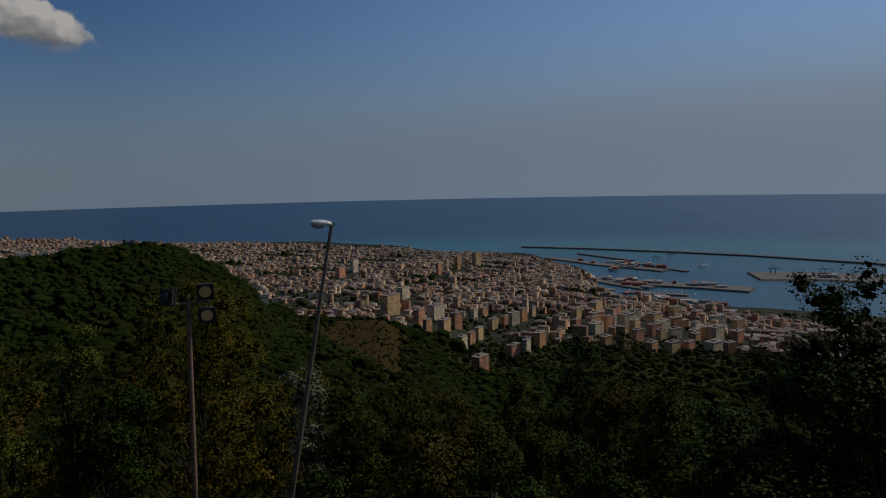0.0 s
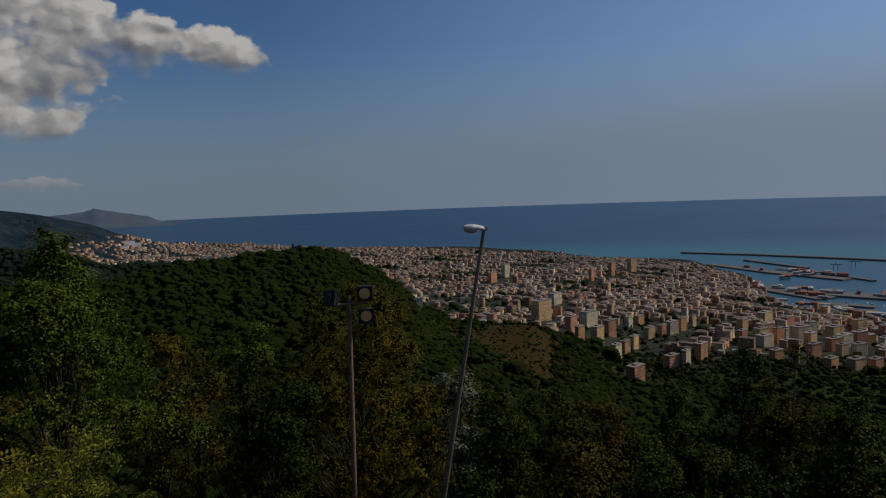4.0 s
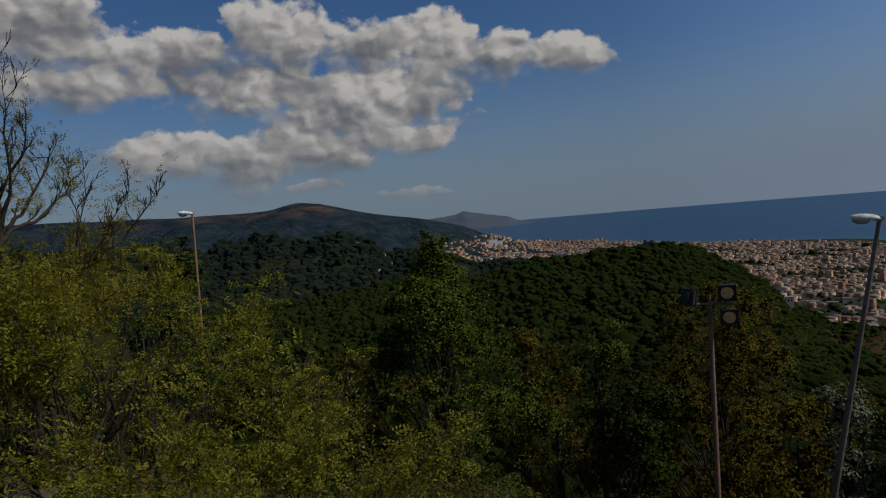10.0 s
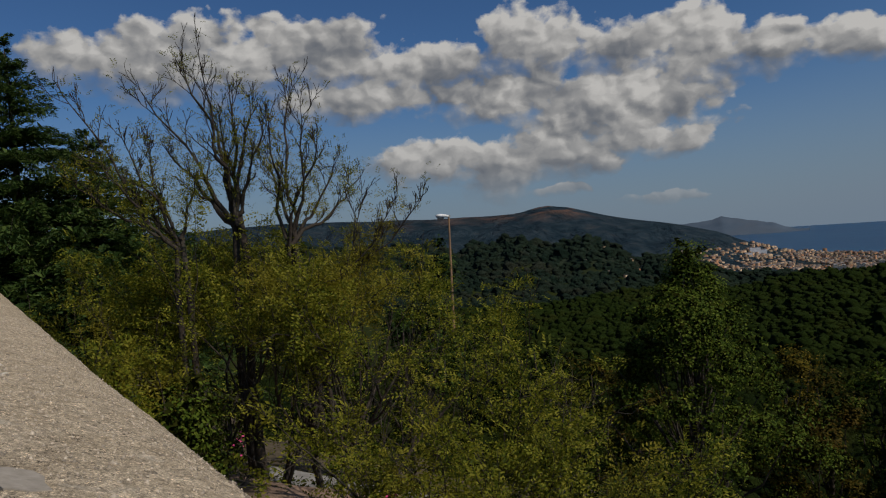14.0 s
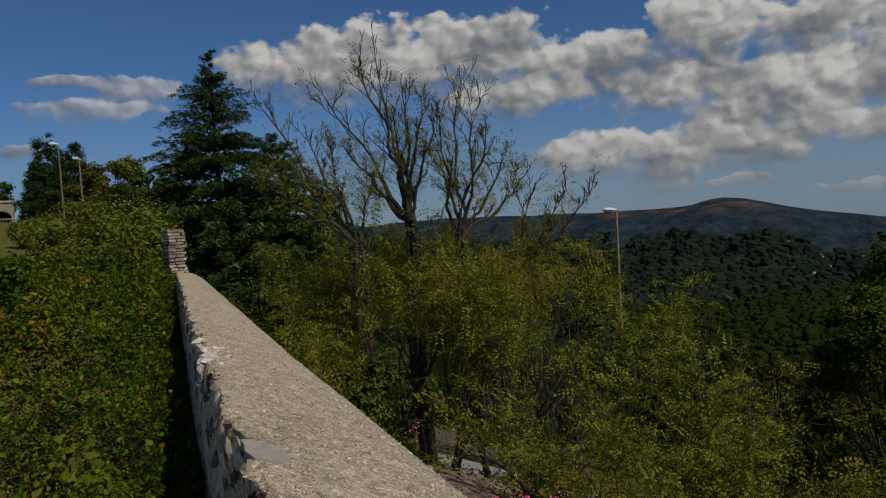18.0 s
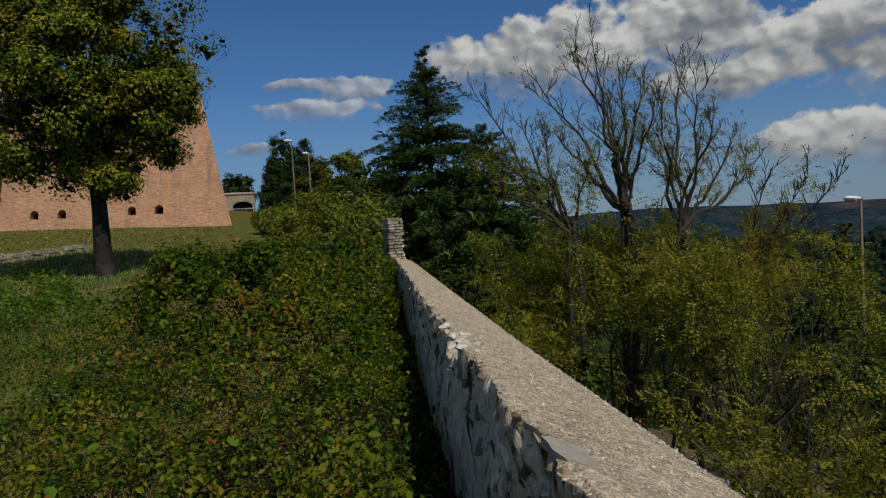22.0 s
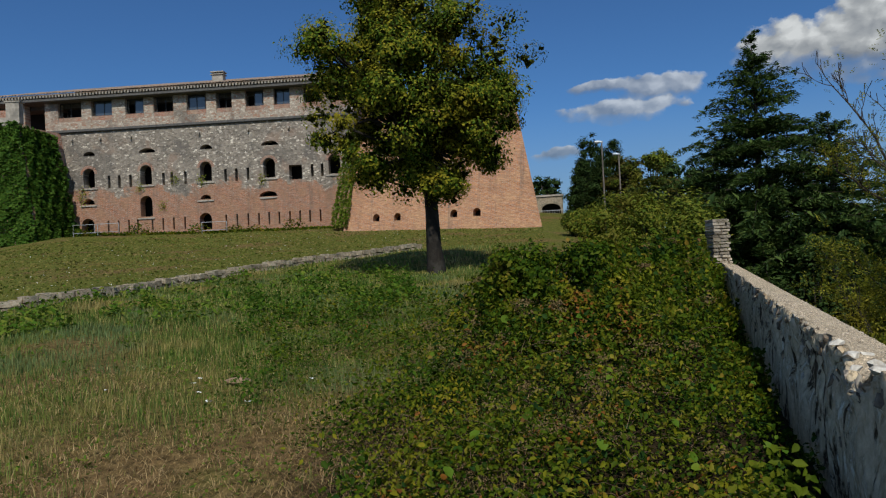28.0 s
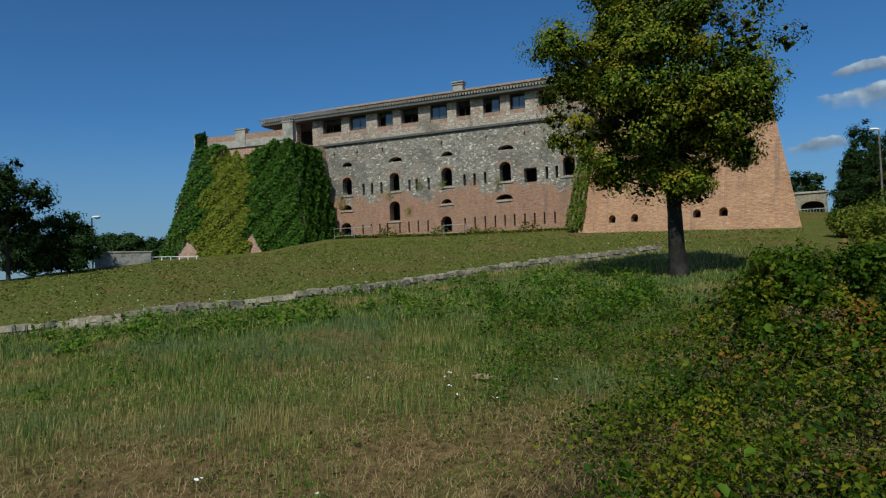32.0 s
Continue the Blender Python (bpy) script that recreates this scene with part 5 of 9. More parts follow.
def parapet():
    """A thick old wall: a worn cement coping over flaking plaster. s runs along it, u across it (towards the sea)."""
    body = thing("parapet_wall", "old masonry parapet with worn cement top and flaking plaster", "wall", kind="structure")
    S = np.concatenate([np.arange(-5, 1, 0.1), np.arange(1, 8, 0.025), np.arange(8, 21.6, 0.15)])
    rng = np.random.default_rng(5)
    # outline across: inner foot, inner face, broken inner edge, top, outer edge, outer face
    faceU = [(-0.245, -1.05), (-0.25, -0.8), (-0.247, -0.55), (-0.244, -0.42), (-0.243, -0.34), (-0.242, -0.28), (-0.24, -0.23), (-0.24, -0.18), (-0.239, -0.14), (-0.238, -0.1), (-0.234, -0.065), (-0.23, -0.03)]
    topU = [(u, tilt(u) - drop) for u, drop in ((-0.215, 0.014), (-0.18, 0.0), (-0.14, 0.0), (-0.1, 0.0), (-0.05, 0.0), (0.02, 0.0), (0.1, 0.0), (0.18, 0.0), (0.26, 0.002))] + [(0.33, -0.195), (0.42, -0.265), (0.52, -0.34), (0.585, -0.40), (0.605, -0.44)]
    outU = [(0.61, -0.55), (0.615, -0.9), (0.62, -1.5), (0.64, -4.5)]

    def hollow(s, u):
        """The hole broken out of the top near its inner edge, and smaller bites along that edge."""
        big_hole = 0.12 * math.exp(-((s - 4.32) / 0.16) ** 2 - ((u + 0.17) / 0.06) ** 2)
        bites = max(0.0, noise.noise(Vector((s * 3.1, 8.0, u * 3))) - 0.15) * 0.12 * max(0.0, 1 - (u + 0.23) / 0.1) if u < -0.12 and not 1.7 < s < 2.5 else 0.0
        return big_hole + bites

    def recess(s, h):
        """How deep the broken upper edge is eaten into the wall."""
        big = max(0.0, noise.noise(Vector((s * 1.3 + 7, 3.1, h * 1.5))) - 0.12) * 0.16
        loose = max(0.0, 1 - abs(h + 0.09) / 0.42)
        fine = noise.cell(Vector((s * 13 + 3 * noise.noise(Vector((s * 9, h * 9, 0))), h * 9, 1.7))) * 0.045 + noise.noise(Vector((s * 24, h * 16, 5))) * 0.018
        return big + max(0.0, fine) * loose

    def skin(profile, name, material, rough, label):
        V = []
        for s in S:
            c = WALL_AT + WALL_DIR * (s - 1.9)
            for k, (u, h) in enumerate(profile):
                q = Vector((s * 2.2, u * 4, h * 4))
                e = noise.fractal(q * 1.7, 0.7, 2.0, 5) * (0.02 if (u, h) in (topU[0], topU[-1]) else rough)
                chip = recess(s, h)
                uu, hh = u, h
                if u < -0.2:
                    uu = u + e + (chip if h > -0.5 else chip * 0.4)
                    hh = h - (chip * 0.35 if h > -0.15 else 0) - hollow(s, -0.17) * max(0.0, 1 + h / 0.2)
                elif u > 0.55:
                    uu = u + e * 0.7 + 0.005 * math.sin(s * 1.9)
                    hh = h + e * 0.3
                else:
                    hh = h + e * 0.35 - hollow(s, u)
                V.append((c[0] + WALL_OUT[0] * uu, c[1] + WALL_OUT[1] * uu, wall_top(s) + hh))
        m = len(profile)
        I, J = np.meshgrid(np.arange(len(S) - 1), np.arange(m - 1), indexing="ij")
        a = (I * m + J).ravel()
        return hang(name, as_mesh(name, V, np.stack([a, a + m, a + m + 1, a + 1], 1), material, name == "coping"), body, label)

    skin(faceU + topU[:1], "inner_face", M_RENDER, 0.03, "flaking grey plaster over stone")
    skin(topU, "coping", M_CONCRETE, 0.005, "coarse cement top")
    skin(topU[-1:] + outU, "outer_face", M_FIELDSTONE, 0.03, "rough outer stone face")
    # coarse grains of sand and pebble that stand out of the worn cement
    n = 9000
    gs, gu, gr = 0.6 + 9.0 * rng.random(n) ** 1.5, rng.uniform(-0.2, 0.58, n), rng.uniform(0.002, 0.0055, n)
    gr *= np.where(rng.random(n) < 0.06, 2.2, 1.0)
    base = np.array([(*(WALL_AT + WALL_DIR * (a - 1.9) + WALL_OUT * b), wall_top(a) + np.interp(b, [u for u, _ in topU], [h for _, h in topU]) - hollow(a, b)) for a, b in zip(gs, gu)])
    ball = np.array([(1, 0, 0), (0, 1, 0), (-1, 0, 0), (0, -1, 0), (0, 0, 1), (0, 0, -1)], float)
    V = base[:, None] + (ball[None] + rng.normal(size=(n, 6, 3)) * 0.25) * gr[:, None, None]
    F = np.array([(0, 1, 4), (1, 2, 4), (2, 3, 4), (3, 0, 4), (1, 0, 5), (2, 1, 5), (3, 2, 5), (0, 3, 5)])
    hang("grit", as_mesh("grit", V.reshape(-1, 3), (np.arange(n)[:, None, None] * 6 + F[None]).reshape(-1, 3), M_GRIT, True), body, "coarse grains of sand and pebble")["kind"] = "stuff"
    # broken stones that show along the inner edge, and a smooth mortar patch
    spots = [(1.0 + 9.0 * rng.random() ** 1.25, -0.01 - 0.55 * rng.random() ** 2.6, rng.uniform(0.03, 0.085)) for _ in range(290)]
    for k, (s, h, size) in enumerate(spots):
        m = (M_PALECHIP, M_BROWNSTONE, M_TANSTONE, M_BROWNSTONE)[k % 4]
        c = WALL_AT + WALL_DIR * (s - 1.9) + WALL_OUT * (-0.238 + recess(s, h) * 0.7 + (0.02 if h > -0.05 else 0.0))
        bm = bmesh.new()
        for _ in range(11):
            p = Vector(rng.normal(size=3)).normalized() * size * rng.uniform(0.38, 0.6)
            bm.verts.new((p.x * 1.05, p.y * 0.5, p.z * (0.75 if h > -0.05 else 1.25)))
        hull = bmesh.ops.convex_hull(bm, input=bm.verts)
        bmesh.ops.delete(bm, geom=list({g for g in hull["geom_interior"] if isinstance(g, bmesh.types.BMVert)}), context="VERTS")
        bmesh.ops.transform(bm, matrix=pose(c[0], c[1], wall_top(s) + h - recess(s, h) * 0.3, rng.uniform(-25, 25), rng.uniform(-30, 30), math.degrees(math.atan2(WALL_DIR[1], WALL_DIR[0])) + rng.uniform(-18, 18)), verts=bm.verts)
        part("stone", bm, m, body)
    for s, u, size in ((4.02, -0.2, 0.11), (4.12, -0.12, 0.08), (4.5, -0.2, 0.10), (4.56, -0.11, 0.09), (4.3, -0.08, 0.07), (3.85, -0.21, 0.09), (4.72, -0.22, 0.08), (3.7, -0.16, 0.06), (4.25, -0.23, 0.06)):
        c = WALL_AT + WALL_DIR * (s - 1.9) + WALL_OUT * u
        bm = bmesh.new()
        for _ in range(12):
            p = Vector(rng.normal(size=3)).normalized() * size * rng.uniform(0.4, 0.6)
            bm.verts.new((p.x * 1.2, p.y, p.z * 0.5))
        hull = bmesh.ops.convex_hull(bm, input=bm.verts)
        bmesh.ops.delete(bm, geom=list({g for g in hull["geom_interior"] if isinstance(g, bmesh.types.BMVert)}), context="VERTS")
        bmesh.ops.transform(bm, matrix=pose(c[0], c[1], wall_top(s) + tilt(u) - hollow(s, u) - size * 0.1, rng.uniform(-20, 20), rng.uniform(-20, 20), rng.uniform(0, 180)), verts=bm.verts)
        part("lime_lump", bm, M_WHITECHIP, body, "lump of broken whitish lime")
    c = WALL_AT + WALL_DIR * 0.10 + WALL_OUT * -0.135
    bm = bmesh.new()
    outline = [(-0.10, -0.05), (-0.04, -0.07), (0.03, -0.065), (0.09, -0.07), (0.12, -0.03), (0.10, 0.025), (0.05, 0.045), (-0.02, 0.04), (-0.08, 0.05), (-0.11, 0.0)]
    f = bm.faces.new([bm.verts.new((c[0] + WALL_DIR[0] * a + WALL_OUT[0] * b, c[1] + WALL_DIR[1] * a + WALL_OUT[1] * b, wall_top(2.0 + a) + tilt(-0.135 + b) + 0.003)) for a, b in outline])
    f.normal_update()
    if f.normal.z < 0:
        f.normal_flip()
    e = bmesh.ops.extrude_face_region(bm, geom=[f])
    bmesh.ops.translate(bm, vec=(0, 0, -0.03), verts=[v for v in e["geom"] if isinstance(v, bmesh.types.BMVert)])
    part("mortar_patch", bm, M_PATCH, body, "smooth grey mortar patch")


M_GRIT = surface("cement_grains", (0.30, 0.24, 0.175), (0.52, 0.44, 0.34), 60.0, island=0.55, bump=0)
M_TANSTONE = surface("tan_rubble", (0.34, 0.25, 0.15), (0.54, 0.42, 0.27), 25.0, (0.22, 0.16, 0.10), 6.0, thing=0.3, bump=0.6)
M_BROWNSTONE = surface("brown_rubble", (0.13, 0.095, 0.06), (0.26, 0.20, 0.14), 25.0, (0.09, 0.07, 0.05), 6.0, bump=0.6)
M_WHITECHIP = surface("whitish_lime", (0.46, 0.41, 0.34), (0.70, 0.65, 0.56), 40.0, (0.35, 0.30, 0.24), 12.0, bump=0.6)
M_PATCH = surface("smooth_mortar", (0.27, 0.235, 0.185), (0.38, 0.33, 0.27), 30.0, (0.16, 0.135, 0.10), 8.0, rough=0.9, bump=0.3)
parapet()


def stone_pillar():
    """The stub of dry flat stones at the parapet's far end."""
    c = polar(79.35, 20.0)
    pil = thing("stone_pillar", "stub of stacked flat pale stones at the wall end", "pillar", (c.x, c.y, 0.9), 10)
    rng = random.Random(4)
    z = 0.0
    while z < 1.40:
        h = rng.uniform(0.05, 0.10)
        x = -0.22
        while x < 0.19:
            wd = min(rng.uniform(0.12, 0.26), max(0.1, 0.24 - x))
            bm = bmesh.new()
            box(bm, -wd / 2, wd / 2, -0.27 + rng.uniform(-0.03, 0.03), 0.27, 0, h - 0.008, 0.012)
            for v in bm.verts:
                v.co += Vector((rng.uniform(-1, 1), rng.uniform(-1, 1), rng.uniform(-0.5, 0.5))) * 0.012
            o = part("stone", bm, M_PALESTONE, pil)
            # stones lie across the short way of the stub
            o.location, o.rotation_euler = (rng.uniform(-0.02, 0.02), x + wd / 2, z), (rng.uniform(-0.02, 0.02), rng.uniform(-0.03, 0.03), radians(90) + rng.uniform(-0.06, 0.06))
            x += wd + 0.01
        z += h


M_PALESTONE = surface("pale_flat_stone", (0.24, 0.20, 0.15), (0.42, 0.36, 0.28), 9.0, (0.15, 0.125, 0.09), 2.0, thing=0.35, bump=0.5)
stone_pillar()
# ---------------------------------------------------------------- trees
def leafy_tree(name, label, category, x, y, z0, height, crown_lo, rx, trunk_r, clumps, per, clump_r, leaf, material, seed,
               shape="round", bark=None, lean=(0.0, 0.0), slim=0.55, ry=None, group="", gap=0.35, fork=1, inner=True, mass=0.30):
    """Trunk and limbs reaching into leaf clumps that fill an uneven crown from crown_lo up to height."""
    rng = np.random.default_rng(seed)
    ry = ry or rx
    per, leaf = int(per * 0.56), leaf * 1.12
    root = thing(name, label, category, (x, y, z0), group=group)
    zc, rz = (crown_lo + height) / 2, (height - crown_lo) / 2
    def spread(r):
        """A place in the crown; r: how far out, 0 to 1."""
        u = rng.normal(size=3)
        u /= np.linalg.norm(u)
        wob = 1 + 0.20 * math.sin(3 * math.atan2(u[1], u[0]) + seed) * (1 - abs(u[2])) + rng.normal() * 0.07
        p = u * r * wob
        if shape == "cone":
            k = max(0.0, 1 - (p[2] + 1) / 2) ** 0.75 * 1.15 + 0.08
            p[:2] *= k / max(0.35, math.sqrt(max(1e-3, 1 - min(0.99, p[2] ** 2))))
        return p * [rx, ry, rz] + [lean[0] * (p[2] + 1), lean[1] * (p[2] + 1), zc]

    # boughs carry masses of leaves, each a cluster of clumps, with gaps between the masses
    size_of = (rx * ry * rz) ** (1 / 3)
    masses = np.array([spread(rng.uniform(max(0.4, gap), 0.9) ** 0.6) for _ in range(max(8, clumps // 5))])
    own = rng.integers(0, len(masses), clumps)
    off = rng.normal(size=(clumps, 3))
    off *= (rng.uniform(0.35, 1, (clumps, 1)) / np.linalg.norm(off, axis=1, keepdims=True)) * size_of * mass * rng.uniform(0.75, 1.25, (clumps, 1))
    if shape == "cone":
        off[:, :2] *= np.clip(1.25 - (masses[own][:, 2:3] - crown_lo) / (2 * rz), 0.3, 1.0)
    pts = masses[own] + off * [1.1, 1.1, 0.72]
    fill = np.arange(clumps) % (3 if shape == "round" else 2) == 0
    pts[fill] = [spread(rng.uniform(gap, 1.0) ** 0.5) for _ in range(fill.sum())]
    outward = off / (size_of * mass)
    # wood
    lines = []
    top = np.array([lean[0], lean[1], zc + rz * 0.45])
    n = 7
    spine = [np.array([0, 0, -0.3]) * (1 - k / n) + top * (k / n) + np.array([rng.normal() * 0.04, rng.normal() * 0.04, 0]) * height * 0.12 for k in range(n + 1)]
    spine[0] = np.array([0, 0, -0.3])
    lines.append([(p, trunk_r * (1.25 if k == 0 else 1 - 0.8 * k / n)) for k, p in enumerate(spine)])
    for p in pts[rng.permutation(len(pts))[:max(14, clumps // 4)]]:
        k = int(np.clip((p[2] / height) * n * 0.75 - rng.uniform(0, 1.2), fork, n - 1))
        s = spine[k]
        mid = (s + p) / 2 + np.array([0, 0, -0.05 * height * rng.uniform(-0.4, 1)]) + rng.normal(size=3) * 0.03 * height
        lines.append([(s, trunk_r * 0.34), (s * 0.6 + mid * 0.4, trunk_r * 0.26), (mid, trunk_r * 0.19), (p * 0.6 + mid * 0.4, trunk_r * 0.11), (p, trunk_r * 0.05)])
    v, f = tubes(lines, 6)
    hang("trunk", as_mesh("trunk", v, f, bark or M_BARK, True), root)
    # leaves
    cr = clump_r * rng.uniform(0.6, 1.3, size=len(pts))
    idx = np.repeat(np.arange(len(pts)), per)
    off = rng.normal(size=(len(idx), 3))
    off /= np.linalg.norm(off, axis=1, keepdims=True)
    off *= (rng.uniform(0.15, 1, size=(len(idx), 1)) ** 0.6)
    c = pts[idx] + off * cr[idx][:, None] * np.array([1.15, 1.15, 0.75])
    nrm = off * 0.6 + outward[idx] * 0.5 + (pts[idx] - [0, 0, zc - rz * 0.5]) / max(rx, rz) * 0.35 + rng.normal(size=(len(idx), 3)) * 0.26 + [0, 0, 0.2]
    v, f = leaves(rng, c, nrm, leaf * rng.uniform(0.6, 1.35, size=len(idx)), slim)
    crown = hang("crown", as_mesh("crown", v, f, material), root)
    if not inner:
        return root
    # leaves inside, in dark colours that paint the shade of the crown's gaps
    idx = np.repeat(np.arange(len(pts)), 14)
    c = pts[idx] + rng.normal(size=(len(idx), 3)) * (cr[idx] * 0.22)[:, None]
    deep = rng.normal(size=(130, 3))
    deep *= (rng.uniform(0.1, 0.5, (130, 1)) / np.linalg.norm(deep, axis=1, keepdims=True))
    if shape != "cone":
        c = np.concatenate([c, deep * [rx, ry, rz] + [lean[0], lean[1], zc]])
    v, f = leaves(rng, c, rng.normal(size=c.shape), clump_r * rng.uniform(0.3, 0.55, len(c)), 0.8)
    hang("inner_leaves", as_mesh("inner_leaves", v, f, M_INNER_SHADE if material in (M_OAK, M_PINE) else M_INNER_SHADE_OLIVE), root, "inner leaves coloured dark for the shade within the crown")
    return root


def wood(lines):
    """Tubes, round where they are thick and three-sided where they are twigs."""
    thick, thin = [k for k in lines if k[0][1] > 0.03], [k for k in lines if k[0][1] <= 0.03]
    return joined([tubes(k, n) for k, n in ((thick, 6), (thin, 3)) if k])


def grow(rng, p, way, length, radius, depth, lines, tips, spread=0.5, up=0.12):
    """Bare forking boughs."""
    n = 5
    pts = [(p.copy(), radius)]
    w = way / np.linalg.norm(way)
    for k in range(n):
        w = w + rng.normal(size=3) * 0.14 + np.array([0, 0, up * 0.3])
        w /= np.linalg.norm(w)
        p = p + w * length / n
        pts.append((p.copy(), radius * (1 - 0.45 * (k + 1) / n)))
        if depth > 0 and k in (1, 2, 3) and rng.random() < 0.75:
            side = w + rng.normal(size=3) * spread * 1.3
            side[2] += up
            grow(rng, p.copy(), side, length * rng.uniform(0.4, 0.65), radius * 0.45, depth - 1, lines, tips, spread, up)
    lines.append(pts)
    if depth > 0:
        for _ in range(2):
            side = w + rng.normal(size=3) * spread
            side[2] += up
            grow(rng, p.copy(), side, length * rng.uniform(0.5, 0.75), radius * 0.5, depth - 1, lines, tips, spread, up)
    else:
        tips.append((p, w))


def sprays(rng, at, way, size, material, n_leaflets=9):
    """Feathered leaves: leaflets in two rows along a stalk."""
    n = len(at)
    way = way / (np.linalg.norm(way, axis=1, keepdims=True) + 1e-9)
    nrm = np.array([0, 0, 1.0]) + rng.normal(size=(n, 3)) * 0.45
    side = np.cross(way, nrm)
    side /= np.linalg.norm(side, axis=1, keepdims=True) + 1e-9
    nrm = np.cross(side, way)
    C, N, H, Z = [], [], [], []
    for k in range(n_leaflets):
        f = (k // 2 + 0.6) / (n_leaflets / 2)
        sg = 1 if k % 2 else -1
        C.append(at + way * (size * f)[:, None] + side * (sg * size * 0.17)[:, None] - np.array([0, 0, 1.0]) * (size * 0.25 * f * f)[:, None])
        N.append(nrm + rng.normal(size=(n, 3)) * 0.25)
        H.append(side * sg * 0.8 + way * 0.5)
        Z.append(size * 0.28)
    return leaves(rng, np.concatenate(C), np.concatenate(N), np.concatenate(Z), 0.45, 0.15, np.concatenate(H))


def place(az, d):
    p = polar(az, d)
    return p.x, p.y, land_at(p.x, p.y)


# the broad tree on the lawn
x, y, z = place(101.12, 25.9)
z = rise(-0.95, 25.9)
leafy_tree("lawn_tree", "broad leafy tree with yellowing crown on the lawn", "tree", x, y, z, 10.9, 2.5, 3.88, 0.32, 400, 420, 0.66, 0.105, M_ELM, 11,
           gap=0.3, mass=0.24, bark=M_BARK_BLACK, fork=4, lean=(-0.1, -0.45))


def seaward(name, label, az, d, top_el, half_deg, material, seed, shape="round", leaf=0.11, clumps=70, per=130, low=0.15, cr=0.42, group="", slim=0.55, inner=True):
    """A tree or bush outside the parapet, by the direction of its top."""
    x, y, z = place(az, d)
    top = rise(top_el, d) - z
    r = d * math.tan(radians(half_deg))
    return leafy_tree(name, label, "tree", x, y, z, top, top * low, r, 0.05 + 0.012 * top, clumps, per, cr, leaf, material, seed, shape, group=group, slim=slim, bark=M_BARK_DARK, inner=inner)


G = "trees below the parapet"
seaward("dark_tree", "tall dark green tree below the parapet", -46.5, 13.5, -7.4, 6.2, M_OAK, 21, leaf=0.07, clumps=260, per=300, low=0.1, group=G)
seaward("dark_tree", "dark green tree below the parapet", -38.5, 14, -16.6, 5.0, M_OAK, 22, leaf=0.085, clumps=90, per=280, low=0.05, group=G)
seaward("dark_tree", "dark green tree below the parapet", -54.0, 13, -9.5, 6.0, M_OAK, 23, leaf=0.085, clumps=110, per=280, low=0.1, group=G)
seaward("pointed_tree", "dark pointed tree rising over the bushes", -27.2, 24, -12.4, 3.6, M_OAK, 24, "cone", 0.085, 130, 240, 0.05, 0.45, G)
for k, (az, el, d, h) in enumerate(((-8.6, -16.4, 21, 2.8), (-12.6, -16.0, 22, 3.2), (-16.2, -16.9, 20, 2.8), (-19.8, -19.6, 20, 2.4), (-23.0, -15.6, 22, 2.6), (-30.6, -14.6, 21, 3.0), (-34.4, -15.0, 19, 2.8))):
    seaward("bushy_tree", "low bushy tree on the wooded slope", az, d, el, h, (M_OAKSHADE, M_BROWNOAK)[k in (2, 5)], 30 + k, leaf=0.07, clumps=130, per=260, low=0.05, cr=0.42, group=G)
for k, (az, el, d, h) in enumerate(((-7.5, -22.5, 15, 4.5), (-14.5, -21.5, 15, 4.5), (-22.0, -22.5, 14, 5.0), (-29.5, -21.0, 15, 5.0), (-36.5, -21.0, 12.5, 5.5), (-45.0, -20.0, 11, 7.0))):
    seaward("shrub", "dark shrub on the slope below the parapet", az, d, el, h, (M_OAK, M_BROWNOAK)[k % 3 == 1], 40 + k, leaf=0.07, clumps=60, per=220, low=0.0, cr=0.4, group="shrubs below the parapet")
seaward("browning_tree", "broad tree turning brown behind the floodlight pole", 3.4, 26, -8.2, 7.2, M_RUSSET, 51, leaf=0.066, clumps=220, per=400, low=0.06, cr=0.68, group=G)
seaward("browning_tree", "small tree turning brown on the slope", -1.5, 25, -14.0, 2.6, M_RUSSET, 52, leaf=0.12, clumps=40, per=120, low=0.05, group=G)
seaward("silvery_tree", "small tree with pale silvery leaves", -4.9, 20.5, -13.6, 1.9, M_SILVER, 53, leaf=0.08, clumps=80, per=120, low=0.05, cr=0.3, group=G)
seaward("bushy_tree", "green tree on the wooded slope", 12.8, 27, -9.7, 2.9, M_OAKMID, 54, leaf=0.085, clumps=90, per=240, low=0.05, group=G)
seaward("bushy_tree", "green tree on the wooded slope", 16.4, 25, -11.8, 2.6, M_BROWNOAK, 55, leaf=0.085, clumps=60, per=200, low=0.05, group=G)
seaward("bushy_tree", "green tree on the wooded slope", 19.2, 27, -9.8, 2.4, M_RUSSET, 56, leaf=0.085, clumps=60, per=200, low=0.05, group=G)
seaward("bushy_tree", "dark green tree on the wooded slope", 10.3, 22, -12.2, 3.0, M_OAK, 57, leaf=0.08, clumps=80, per=220, low=0.05, group=G)
seaward("tall_tree", "tall pointed broadleaf tree on the slope", 25.6, 22, -3.2, 9.5, M_OAKMID, 58, "cone", 0.078, 230, 340, 0.03, 0.5, G)
seaward("tall_tree", "narrow leafy tree top rising over its neighbour", 25.4, 22.3, -1.6, 1.9, M_OAKMID, 59, "round", 0.085, 40, 260, 0.5, 0.4, G)
for k, (az, el, d, h) in enumerate(((33.5, -9.0, 33, 3.0), (38.0, -6.6, 36, 3.6), (30.0, -10.5, 30, 2.4), (42.0, -5.6, 38, 3.4))):
    seaward("bushy_tree", "brownish tree on the far side of the slope", az, d, el, h, (M_BROWNOAK, M_OAK)[k % 2], 60 + k, leaf=0.15, clumps=50, per=110, low=0.05, cr=0.6, group=G)
